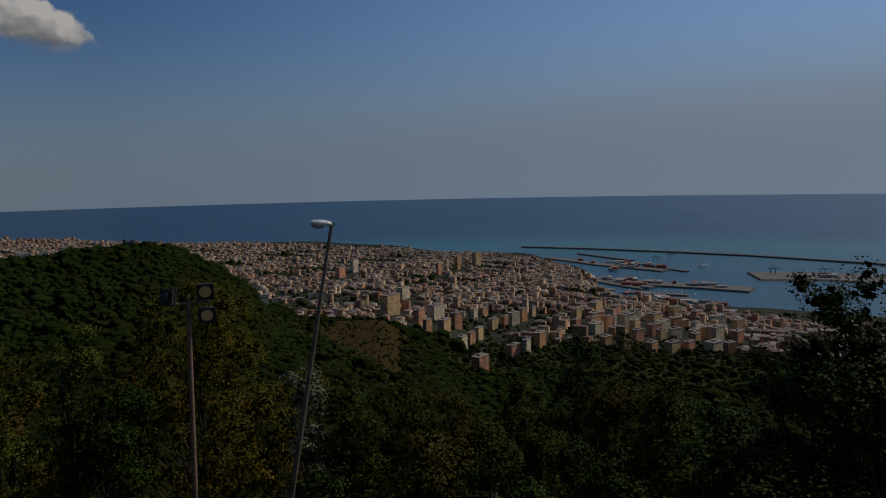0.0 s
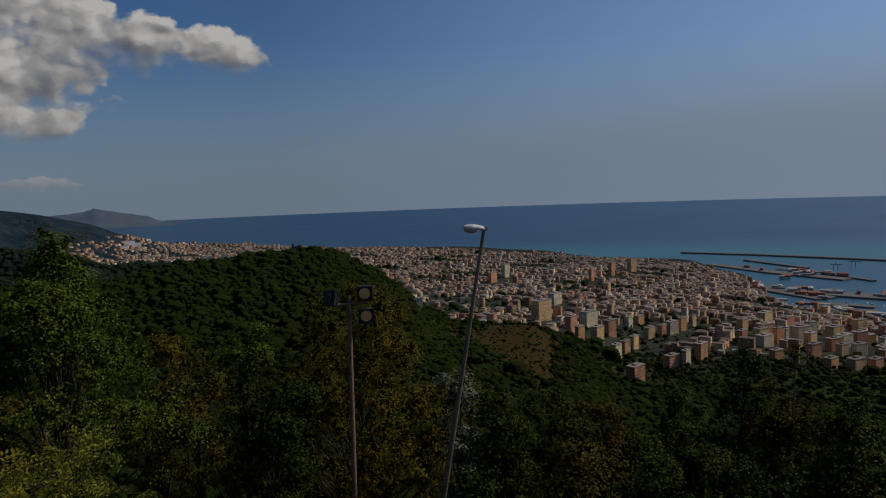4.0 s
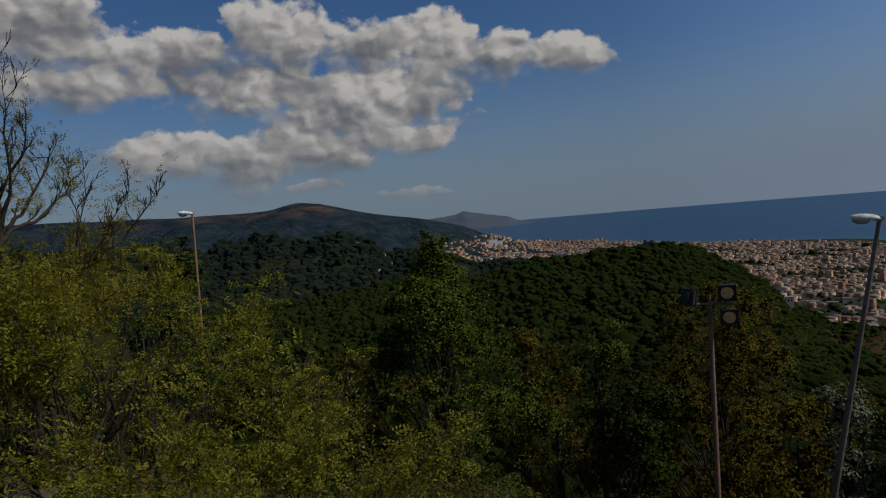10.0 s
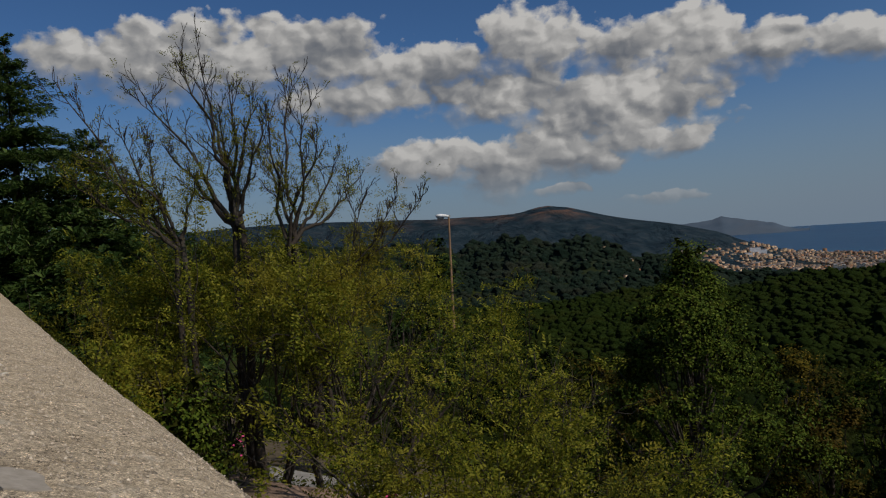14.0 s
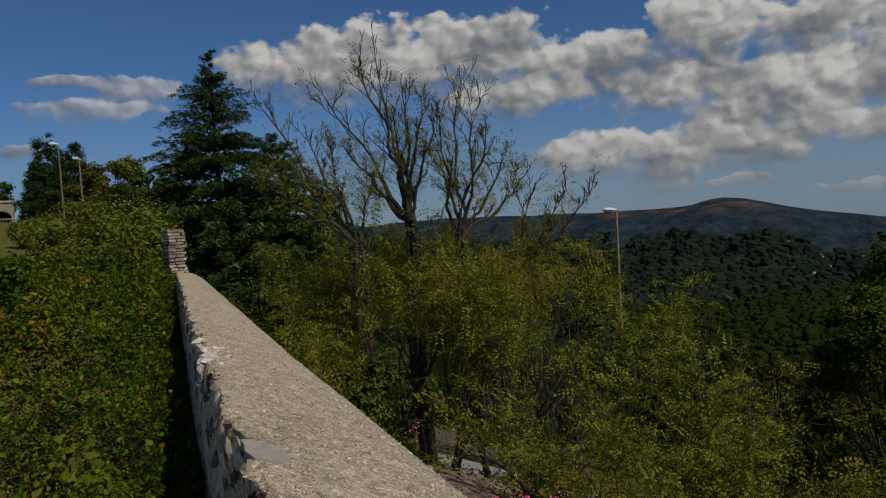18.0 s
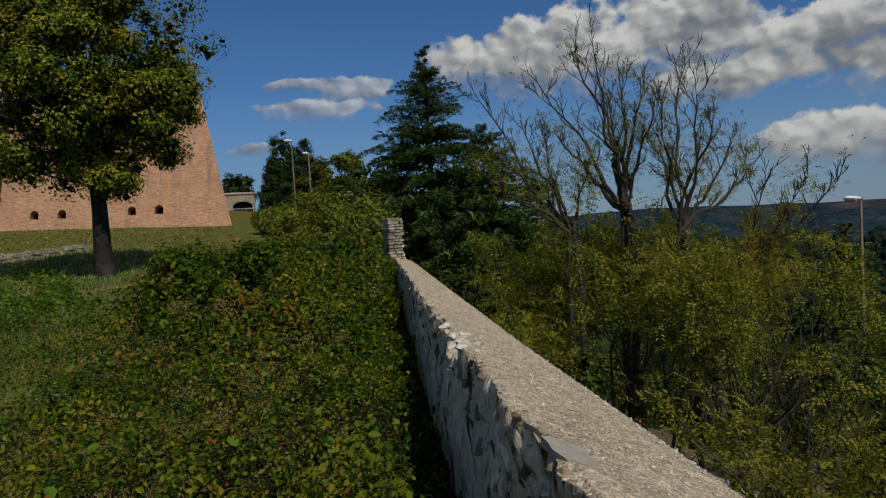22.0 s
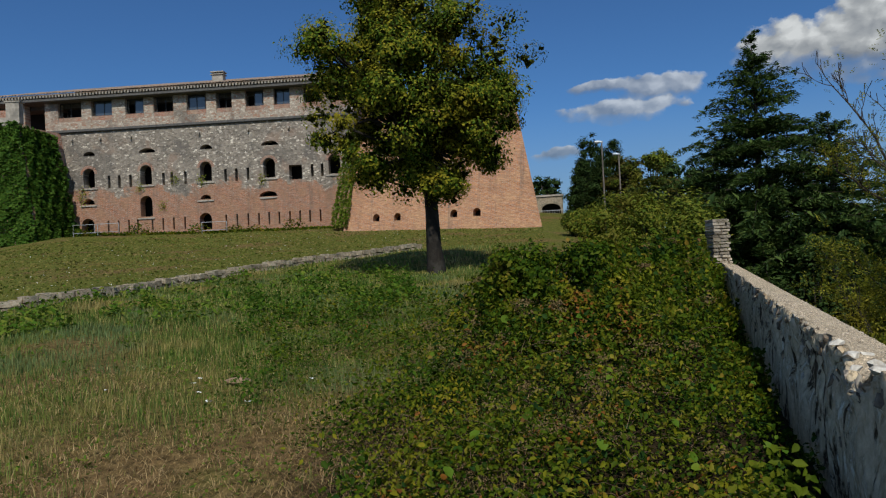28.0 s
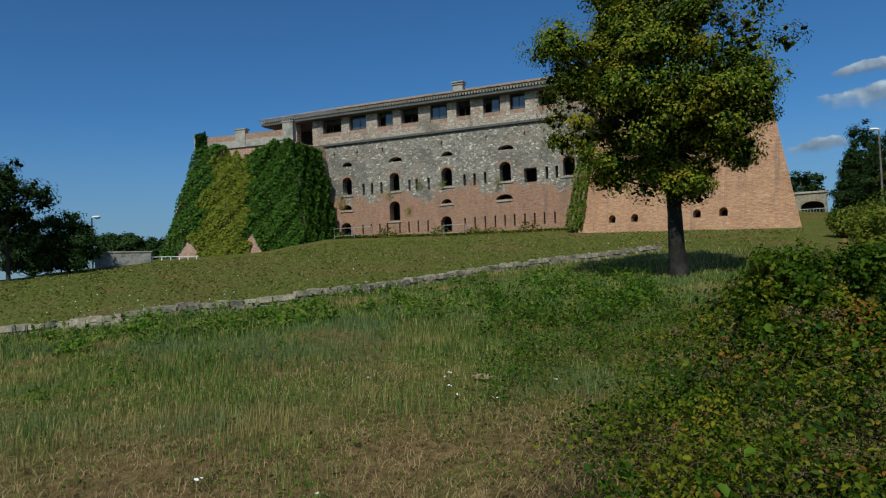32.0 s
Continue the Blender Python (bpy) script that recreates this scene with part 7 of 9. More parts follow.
brambles("brambles", "thick green brambles along the parapet", 205000, M_BRAMBLE, 200, 0.049, slim=0.6)
# dark leaves among the brambles paint the shade of their gaps
brambles("dark_undergrowth", "leaves coloured dark for the shade in the bramble gaps", 13000, M_IVY, 201, 0.06)
brambles("turning_leaves", "yellow and rust-red bramble leaves", 1700, M_AUTUMN, 202, 0.048, True)
def turning(name, label, count, per, seed, material):
    """Small stands of leaves gone yellow or rust-red, on the brambles."""
    rng = np.random.default_rng(seed)
    at = []
    for _ in range(count):
        p = polar(rng.uniform(82, 112), 2.6 + 11 * rng.random() ** 1.4)
        r = rng.uniform(0.10, 0.26)
        at.append(np.array([p.x, p.y]) + rng.normal(size=(per, 2)) * r)
    at = np.concatenate(at)
    h, fade = bramble_height(at[:, 0], at[:, 1])
    s = (at[:, 0] - WALL_AT[0]) * WALL_OUT[0] + (at[:, 1] - WALL_AT[1]) * WALL_OUT[1]
    ok = (s < -0.7) & (fade > 0.3) & (np.hypot(at[:, 0], at[:, 1]) > 2.0)
    at, h = at[ok], h[ok]
    c = np.stack([at[:, 0], at[:, 1], land(at[:, 0], at[:, 1]) + h * rng.uniform(0.55, 1.02, len(h)) + 0.03], 1)
    v, f = leaves(rng, c, np.array([0, 0, 1.0]) + rng.normal(size=c.shape) * 0.8, 0.05 * rng.uniform(0.5, 1.4, len(c)) * np.clip(np.hypot(c[:, 0], c[:, 1]) / 7.5, 0.8, 2), 0.6, 0.35, None, True)
    return tagged(hang(name, as_mesh(name, v, f, material)), label, "leaves", kind="stuff")


turning("rusty_leaves", "small stands of rust-red and orange leaves", 26, 55, 204, M_RUST)
turning("yellow_leaves", "small stands of yellow-green leaves", 34, 70, 205, M_YELLOWED)
brambles("broad_leaves", "scattered broad bright green leaves", 420, M_BROAD, 203, 0.075, True, d1=9, slim=0.85)


def stems(name, label, count, seed, az0, az1, d0, d1, length, material, radius=0.0024, above=True):
    rng = np.random.default_rng(seed)
    lines = []
    for _ in range(count):
        az, d = rng.uniform(az0, az1), rng.uniform(d0, d1)
        p = polar(az, d)
        s = (p.x - WALL_AT[0]) * WALL_OUT[0] + (p.y - WALL_AT[1]) * WALL_OUT[1]
        if s > -0.9:
            continue
        h = float(bramble_height(np.array([p.x]), np.array([p.y]))[0][0]) if above else 0.02
        z = land_at(p.x, p.y) + h * rng.uniform(0.5, 0.95)
        a = rng.uniform(0, 6.28)
        L = length * rng.uniform(0.5, 1.5)
        way = np.array([math.cos(a), math.sin(a), rng.uniform(0.2, 1.2)])
        way /= np.linalg.norm(way)
        pts = [np.array([p.x, p.y, z]) + way * L * t + np.array([0, 0, -0.5 * L * t * t]) for t in (0, 0.35, 0.7, 1.0)]
        lines.append([(q, radius * max(1, d / 5) * (1 - 0.5 * k / 3)) for k, q in enumerate(pts)])
    v, f = tubes(lines, 3)
    return tagged(hang(name, as_mesh(name, v, f, material)), label, "stems", kind="stuff")


stems("dry_stems", "arching dry brown bramble stems", 900, 211, 78, 116, 2.4, 16, 0.32, M_DEADSTEM, 0.0018)
# greyish dry flower heads over the brambles
rng = np.random.default_rng(212)
C, N, H = [], [], []
stands = [polar(rng.uniform(81, 113), 2.2 + 15 * rng.random() ** 1.3) for _ in range(34)]
for k in range(190):
    p = polar(rng.uniform(80, 114), 1.5 + 16 * rng.random() ** 1.3)
    if k % 4:
        p = stands[k % 34] + Vector((rng.normal() * 0.33, rng.normal() * 0.33, 0))
    s = (p.x - WALL_AT[0]) * WALL_OUT[0] + (p.y - WALL_AT[1]) * WALL_OUT[1]
    if s > -0.7 or math.hypot(p.x, p.y) < 2.2:
        continue
    h, fade = bramble_height(np.array([p.x]), np.array([p.y]))
    if fade[0] < 0.2:
        continue
    c = np.array([p.x, p.y, land_at(p.x, p.y) + h[0] + 0.04])
    o = rng.normal(size=(75, 3)) * np.array([0.07, 0.07, 0.03]) * rng.uniform(0.6, 1.4)
    C.append(c + o), N.append(o + [0, 0, 0.05])
C, N = np.concatenate(C), np.concatenate(N)
v, f = leaves(rng, C, N + rng.normal(size=N.shape) * 0.05, 0.022 * np.clip(np.hypot(C[:, 0], C[:, 1]) / 6, 0.8, 2), 0.5)
tagged(hang("seed_heads", as_mesh("seed_heads", v, f, M_SEEDHEAD)), "dry grey-brown flower heads over the brambles", "seed heads", kind="stuff")

# ---------------------------------------------------------------- the lawn
LOW_WALL = [(156, 25.5), (151.8, 25), (144.3, 23.5), (137.8, 24), (132.5, 24.3), (127.7, 25), (122.8, 27.3), (118.3, 30), (113.5, 32.7), (109, 35), (105.5, 37), (102.4, 39)]


def low_wall_at(az):
    return np.interp(az, [a for a, _ in LOW_WALL[::-1]], [d for _, d in LOW_WALL[::-1]])


def grass(name, label, count, az0, az1, d0, d1, tall, material, seed, power, wide=0.0036, keep=None, lie=0.35):
    """Blades of grass, each one bent triangle pair."""
    rng = np.random.default_rng(seed)
    az = rng.uniform(az0, az1, count)
    d = rng.uniform(d0 ** power, d1 ** power, count) ** (1 / power)
    x, y = EYE.x - d * np.sin(np.radians(az)), EYE.y + d * np.cos(np.radians(az))
    patch = np.sin(x * 1.1 + 2) * np.sin(y * 0.9 + 1) + 0.5 * np.sin(x * 2.7 - y * 1.9) + 0.4 * np.sin(x * 5.1 + y * 4.3) + 0.5 * np.sin(x * 8.3 + y * 2) * np.sin(y * 7.7 - x)
    ok = np.ones(count, bool) if keep is None else keep(x, y, d, az, patch, rng)
    x, y, d = x[ok], y[ok], d[ok]
    n = len(x)
    base = np.stack([x, y, land(x, y) - 0.02], 1)
    h = tall * rng.uniform(0.5, 1.4, n) * (1 + 0.25 * patch[ok])
    a = rng.uniform(0, 2 * np.pi, n)
    out = np.stack([np.cos(a), np.sin(a), np.zeros(n)], 1)
    side = np.stack([-np.sin(a), np.cos(a), np.zeros(n)], 1) * (wide * np.maximum(1, d / 6))[:, None]
    bend = (lie * h * rng.uniform(0.2, 1.8, n))[:, None]
    mid = base + out * bend * 0.3 + np.array([0, 0, 1.0]) * (h * 0.6)[:, None]
    tip = base + out * bend + np.array([0, 0, 1.0]) * h[:, None]
    V = np.stack([base - side, base + side, mid + side * 0.7, mid - side * 0.7, tip], 1).reshape(-1, 3)
    i = np.arange(n)[:, None] * 5
    F = np.concatenate([i + [[0, 1, 2]], i + [[0, 2, 3]], i + [[3, 2, 4]]], 1).reshape(-1, 3)
    return tagged(hang(name, as_mesh(name, V, F, material)), label, "grass", kind="stuff")


def meadow(x, y, d, az, patch, rng):
    far = np.clip((d - 5.2) / 4.0 + 0.4 * patch, 0.04, 1)
    return (d < low_wall_at(az) - 0.4) & (rng.random(len(d)) < far * (0.75 + 0.25 * patch))


def dry(x, y, d, az, patch, rng):
    return (rng.random(len(d)) < np.clip(1.3 - d / 10.0 - 0.4 * patch, 0.22, 1)) & (d < low_wall_at(az) - 0.4)


grass("meadow_grass", "long green and straw-tipped meadow grass", 120000, 93, 158, 2.6, 26, 0.14, M_GRASS, 220, 1.3, keep=meadow, wide=0.0028)
grass("meadow_grass", "long meadow grass before the low stone wall", 28000, 93, 150, 16, 40, 0.17, M_GRASS, 221, 1.6, keep=meadow)
grass("dry_grass", "short dry trampled straw-coloured grass", 72000, 96, 160, 2.0, 12, 0.075, M_STRAW, 222, 1.0, wide=0.003, keep=dry, lie=1.6)
grass("straw_litter", "broken straws lying on the trodden grass", 12000, 98, 160, 2.0, 11, 0.022, M_STRAWPALE, 224, 1.0, wide=0.003, keep=dry, lie=7.0)
grass("short_grass", "short mown grass below the fort", 28000, 92, 152, 25, 62, 0.07, M_MOWN, 223, 1.7, wide=0.011,
      keep=lambda x, y, d, az, patch, rng: d > low_wall_at(az) + 0.5)


def weeds(name, label, count, per, az0, az1, d0, d1, material, seed, size=0.08, height=0.22, spread=0.24):
    rng = np.random.default_rng(seed)
    C = []
    for _ in range(count):
        az = rng.uniform(az0, az1)
        d = rng.uniform(d0, min(d1, float(low_wall_at(az)) - 0.6))
        p = polar(az, d)
        o = rng.normal(size=(per, 3)) * np.array([spread, spread, 0]) * rng.uniform(0.6, 1.6)
        z = land_at(p.x, p.y) + np.abs(rng.normal(size=per)) * height * 0.6
        C.append(np.stack([p.x + o[:, 0], p.y + o[:, 1], z], 1))
    C = np.concatenate(C)
    d = np.hypot(C[:, 0], C[:, 1])
    v, f = leaves(rng, C, np.array([0, 0, 1.0]) + rng.normal(size=C.shape) * 0.6, size * rng.uniform(0.5, 1.4, len(C)) * np.clip(d / 9, 0.9, 2), 0.5)
    return tagged(hang(name, as_mesh(name, v, f, material)), label, "weeds", kind="stuff")


weeds("lawn_weeds", "green leafy weeds scattered in the meadow", 90, 60, 100, 150, 5, 24, M_WEED, 230, 0.042, 0.26, 0.13)
weeds("lawn_weeds", "dark green bushy weeds between the brambles and the meadow", 42, 170, 102, 118, 6.5, 22, M_WEEDDARK, 234, 0.05, 0.5, 0.15)
weeds("lawn_weeds", "leafy weeds in front of the low stone wall", 110, 60, 104, 150, 17, 30, M_WEED, 231, 0.075, 0.30, 0.2)
weeds("bramble_fringe", "young brambles creeping into the grass", 75, 130, 99, 115, 4.5, 16, M_BRAMBLE, 232, 0.046, 0.5, 0.2)
weeds("near_weeds", "low green weeds in the dry grass", 60, 50, 106, 152, 2.8, 8, M_WEED, 233, 0.026, 0.10, 0.09)
rng = np.random.default_rng(240)
C = []
for _ in range(900):
    az = rng.uniform(100, 150)
    d = rng.uniform(float(low_wall_at(az)) + 2, 58)
    p = polar(az, d)
    C.append((p.x, p.y, land_at(p.x, p.y) + 0.07))
for az, d in ((121.2, 9.3), (120.6, 9.6), (120.9, 8.7), (120.5, 8.2), (133.0, 5.2), (132.2, 5.3), (140.0, 6.0), (131.5, 5.0), (112.5, 8.8), (127, 9.5), (117.5, 7.9)):
    p = polar(az, d)
    for _ in range(5):
        C.append((p.x + rng.normal() * 0.02, p.y + rng.normal() * 0.02, land_at(p.x, p.y) + 0.14))
C = np.array(C)
v, f = leaves(rng, C, np.array([0, 0, 1.0]) + rng.normal(size=C.shape) * 0.3, np.where(np.hypot(C[:, 0], C[:, 1]) > 15, 0.055, 0.035), 0.9, 0.0)
tagged(hang("daisies", as_mesh("daisies", v, f, M_PETAL_WHITE)), "small white flowers in the grass", "flowers", kind="stuff")
p = polar(118.0, 9.6)
bm = bmesh.new()
bmesh.ops.create_icosphere(bm, subdivisions=3, radius=0.095)
for vtx in bm.verts:
    vtx.co += vtx.co.normalized() * noise.noise(vtx.co * 9) * 0.03
    vtx.co.x *= 1.9
    vtx.co.z *= 0.45
o = part("flat_stone", bm, M_STRAWSTONE, None, smooth=True)
o.location, o.rotation_euler = (p.x, p.y, land_at(p.x, p.y) + 0.05), (0, 0, radians(100))
tagged(o, "flat tan stone lying in the grass", "stone")

# the low dry-stone retaining wall across the lawn
low = thing("low_stone_wall", "low dry-stone wall of pale rough blocks across the lawn", "wall", kind="structure")
rng = random.Random(9)
shapes = []
for k in range(10):
    bm = bmesh.new()
    box(bm, -0.5, 0.5, -0.5, 0.5, 0, 1, 0.09)
    for vtx in bm.verts:
        vtx.co += Vector((rng.uniform(-1, 1), rng.uniform(-1, 1), rng.uniform(-1, 1))) * 0.055
    me = bpy.data.meshes.new("stone")
    bm.to_mesh(me)
    bm.free()
    me.materials.append(M_DRYSTONE)
    shapes.append(me)
line = [polar(a, d) for a, d in LOW_WALL]
for p, q in zip(line[:-1], line[1:]):
    L = (q - p).length
    turn = math.atan2(q.y - p.y, q.x - p.x)
    for course in (0, 1):
        t = rng.uniform(0, 0.2)
        while t < L:
            wd = rng.uniform(0.2, 0.52)
            c = p.lerp(q, min(1, (t + wd / 2) / L))
            h = rng.uniform(0.17, 0.24)
            o = hang("stone", rng.choice(shapes), low)
            o.location = (c.x, c.y, land_at(c.x, c.y) - 0.08 + course * 0.19 + rng.uniform(-0.02, 0.02))
            o.rotation_euler, o.scale = (rng.uniform(-0.06, 0.06), rng.uniform(-0.06, 0.06), turn + rng.uniform(-0.08, 0.08)), (wd, 0.42 + rng.uniform(-0.05, 0.08), h)
            t += wd + 0.015

# ---------------------------------------------------------------- ivy on the fort
def creeper(name, label, quad, count, material, seed, leaf, parent, keep=None, deep=0.35):
    """Leaves over a four-cornered face (foot left, foot right, top right, top left), bulging out of it."""
    rng = np.random.default_rng(seed)
    a, b, c, d = [np.array(p) for p in quad]
    u, v_ = rng.uniform(0, 1, count), rng.uniform(0, 1, count)
    if keep is not None:
        ok = keep(u, v_, rng)
        u, v_ = u[ok], v_[ok]
    n = len(u)
    P = (a * (1 - u)[:, None] + b * u[:, None]) * (1 - v_)[:, None] + (d * (1 - u)[:, None] + c * u[:, None]) * v_[:, None]
    nr = np.cross(b - a, d - a)
    nr /= np.linalg.norm(nr)
    if nr @ (np.array(EYE) - a) < 0:
        nr = -nr
    bulge = deep * (0.55 + 0.45 * np.sin(u * 23 + seed) * np.sin(v_ * 17 + 2) + 0.3 * np.sin(u * 51) * np.sin(v_ * 43))
    P = P + nr * (np.maximum(0.03, bulge) * rng.uniform(0.4, 1.1, n))[:, None]
    N = nr * 0.9 + np.array([0, 0, 0.7]) + rng.normal(size=(n, 3)) * 0.5
    V, F = leaves(rng, P, N, leaf * rng.uniform(0.6, 1.3, n), 0.85, 0.2)
    return hang(name, as_mesh(name, V, F, material), parent, label)


ivy = thing("ivy", "dense green ivy and paler creeper covering the bastion", "ivy")
quad = (LB, CB, CT + Vector((0, 0, 0.2)), LT + Vector((0, 0, 0.5)))
wave = lambda v: 0.03 * np.sin(v * 21) + 0.02 * np.sin(v * 47 + 1)
creeper("dark_ivy", "dark green ivy", quad, 17000, M_IVYMID, 300, 0.28, ivy, lambda u, v, r: (u < 0.21 + 0.08 * v + wave(v)) & ~((v < 0.2) & (u > 0.08 + v * 0.4)), 0.5)
creeper("pale_creeper", "yellow-green creeper", quad, 30000, M_IVY_PALE, 301, 0.24, ivy,
        lambda u, v, r: (u > 0.20 + wave(v)) & (u < 0.60 + wave(v)) & (v < 0.93 - 0.9 * np.abs(u - 0.36) ** 1.5 + 0.03 * np.sin(u * 60)) & ~((v < 0.14) & (u < 0.25)) & (r.random(len(u)) < 0.9), 0.45)
creeper("mid_ivy", "green ivy", quad, 26000, M_IVYMID, 302, 0.27, ivy,
        lambda u, v, r: (u > 0.58 + wave(v)) & (v < 0.93 + 0.4 * (u - 0.58) + wave(u * 0.7)) & ~((v < 0.24 - 2.2 * np.abs(u - 0.62)) & (v < 0.24)) & ((v > 0.06) | (u > 0.68)), 0.6)
creeper("flank_ivy", "dark shaded ivy", (CB, polar(127.8, 69.6, 3.6), polar(128.6, 70.2, 13.9), CT), 17000, M_IVYMID, 303, 0.28, ivy, lambda u, v, r: u < 1.05 - 0.25 * v, 0.6)
creeper("top_ivy", "ivy hanging over the parapet", (LT + Vector((0, 0, -0.5)), LT.lerp(CT, 0.12) + Vector((0, 0, -0.5)), LT.lerp(CT, 0.1) + Vector((0, 0, 1.9)), LT + Vector((0, 0, 1.7))), 900, M_IVY, 304, 0.26, ivy)
vine = thing("wall_vine", "green vine climbing the joint of wall and bastion", "ivy")
creeper("vine_leaves", "", (polar(109.2, 57.2, 4.6), polar(107.9, 55.8, 4.6), polar(106.4, 57.4, 12.5), polar(107.4, 58.2, 12.8)), 4200, M_VINE, 305, 0.2, vine, lambda u, v, r: r.random(len(u)) < 1.1 - 0.5 * v, 0.4)
weeds_line = polar(128, 67.5), polar(109, 59.5)
rng = np.random.default_rng(306)
t = rng.uniform(0, 1, 2600)
C = np.array(weeds_line[0])[None] * (1 - t)[:, None] + np.array(weeds_line[1])[None] * t[:, None]
C[:, :2] += rng.normal(size=(2600, 2)) * 0.35
lump = np.maximum(0, np.sin(t * 31) + np.sin(t * 53 + 1)) * 0.45 + 0.15
C[:, 2] = land(C[:, 0], C[:, 1]) + rng.uniform(0, 1, 2600) * lump
v, f = leaves(rng, C, np.array([0, 0, 1.0]) + rng.normal(size=C.shape) * 0.7, 0.22, 0.7)
tagged(hang("wall_foot_weeds", as_mesh("wall_foot_weeds", v, f, M_BRAMBLE)), "green weeds along the foot of the fort", "weeds", kind="stuff")
creeper_tufts = [(2.4, 9.2), (7.6, 9.3), (10.9, 9.9), (9.6, 7.7), (18.6, 9.5), (13.2, 9.7), (2.3, 8.6)]
rng = np.random.default_rng(307)
for x, z in creeper_tufts:
    c = rng.normal(size=(70, 3)) * np.array([0.22, 0.10, 0.25]) + np.array([x, -0.12, z])
    v, f = leaves(rng, c, np.array([0, -1.0, 0.5]) + rng.normal(size=c.shape) * 0.6, 0.14)
    hang("wall_tuft", as_mesh("wall_tuft", v, f, M_IVY_PALE), fort, "tuft of weeds growing from the masonry")["kind"] = "stuff"
# ---------------------------------------------------------------- poles, lamps and small buildings
def pole(name, lower, upper, r0, r1, material, parent, label=""):
    pts = [np.array(lower.lerp(upper, t)) for t in (0, 0.5, 1)]
    v, f = tubes([[(pts[0], r0), (pts[1], (r0 + r1) / 2), (pts[2], r1)]], 10)
    return hang(name, as_mesh(name, v, f, material, True), parent, label)


def street_lamp(label, lower, upper, reach, head=0.62, r0=0.075, r1=0.045, material=None, group="street lamps"):
    """A plain pole with a flat cobra head; reach: the way in which the head points."""
    lamp = thing("street_lamp", label, "street lamp", group=group)
    pole("pole", lower, upper, r0, r1, material or M_METAL, lamp)
    way = Vector(reach).normalized()
    bm = bmesh.new()
    bmesh.ops.create_uvsphere(bm, u_segments=16, v_segments=10, radius=0.5)
    for v in bm.verts:
        v.co.x *= head * (1.0 if v.co.x < 0 else 0.9)
        v.co.y *= head * 0.42
        v.co.z *= head * (0.30 if v.co.z > 0 else 0.12)
    turn = math.degrees(math.atan2(way.y, way.x))
    c = upper + way * head * 0.42 + Vector((0, 0, 0.02))
    bmesh.ops.transform(bm, matrix=pose(c.x, c.y, c.z, 0, -6, turn), verts=bm.verts)
    shell = part("lamp_head", bm, M_LAMPWHITE, lamp, "white oval lamp head", True)
    bm = bmesh.new()
    bmesh.ops.create_uvsphere(bm, u_segments=14, v_segments=8, radius=0.5)
    for v in bm.verts:
        v.co.x *= head * 0.55
        v.co.y *= head * 0.34
        v.co.z *= head * 0.30
    c = c + way * head * 0.12 + Vector((0, 0, -0.035))
    bmesh.ops.transform(bm, matrix=pose(c.x, c.y, c.z, 0, -6, turn), verts=bm.verts)
    part("glass_bowl", bm, M_BOWL, lamp, "clear glass bowl", True)
    bm = bmesh.new()
    box(bm, -0.09, 0.12, -0.05, 0.05, -0.06, 0.05, 0.015)
    bmesh.ops.transform(bm, matrix=pose(upper.x, upper.y, upper.z, 0, 0, turn), verts=bm.verts)
    part("neck", bm, M_METAL, lamp)
    return lamp


M_BOWL = surface("lamp_bowl", (0.28, 0.28, 0.27), (0.42, 0.42, 0.4), 20.0, rough=0.15, bump=0, spec=0.6)
def from_start(az, d, el):
    """A place as it shows from where the camera starts."""
    a = radians(az)
    return Vector((-d * math.sin(a), 0.23 + d * math.cos(a), 1.51 + d * math.tan(radians(el))))


top = from_start(-6.72, 18.0, -3.55)
foot = from_start(-2.6, 18.2, -24.4)
foot = foot + (foot - top) * 0.12
street_lamp("leaning grey street lamp with white head", foot, top, polar(-2, 18) - polar(-8, 18), 0.66, 0.085, 0.045, M_POLE)
top = polar(44.12, 32.5, rise(1.03, 32.5))
foot = polar(44.4, 32.5, rise(-8.5, 32.5))
street_lamp("rust-brown street lamp with white head", foot, top, polar(46.5, 32) - polar(43, 32), 0.72, 0.07, 0.045, M_RUSTPOLE)
for az, el, d, hd in ((87.0, 8.8, 47, 0.8), (85.72, 7.75, 48, 0.65)):
    top = polar(az, d, rise(el, d))
    street_lamp("plain grey lamp post behind the hedge", polar(az, d, 3.5), top, polar(az + 3, d) - polar(az - 1, d), hd * 0.7, 0.06, 0.045, M_POLE)
top = polar(145.95, 72, rise(5.0, 72))
street_lamp("thin dark lamp post at the lawn edge", polar(145.95, 72, 1.0), top, polar(144.5, 72) - polar(146.5, 72), 0.9, 0.08, 0.06, M_BLACK)

# floodlights
flood = thing("floodlight_mast", "rusty mast with three square floodlights", "floodlight")
d = 20.0
top = from_start(4.72, d, -9.75)
pole("mast", from_start(5.12, d, -26.5), top, 0.085, 0.06, M_RUSTY, flood)
side = (polar(0, d) - polar(8, d)).normalized()
toward = (EYE - top)
toward.z = 0
toward.normalize()


def beam(name, p, q, r, material, parent):
    v, f = tubes([[(np.array(p), r), (np.array(q), r)]], 8)
    return hang(name, as_mesh(name, v, f, material, True), parent)


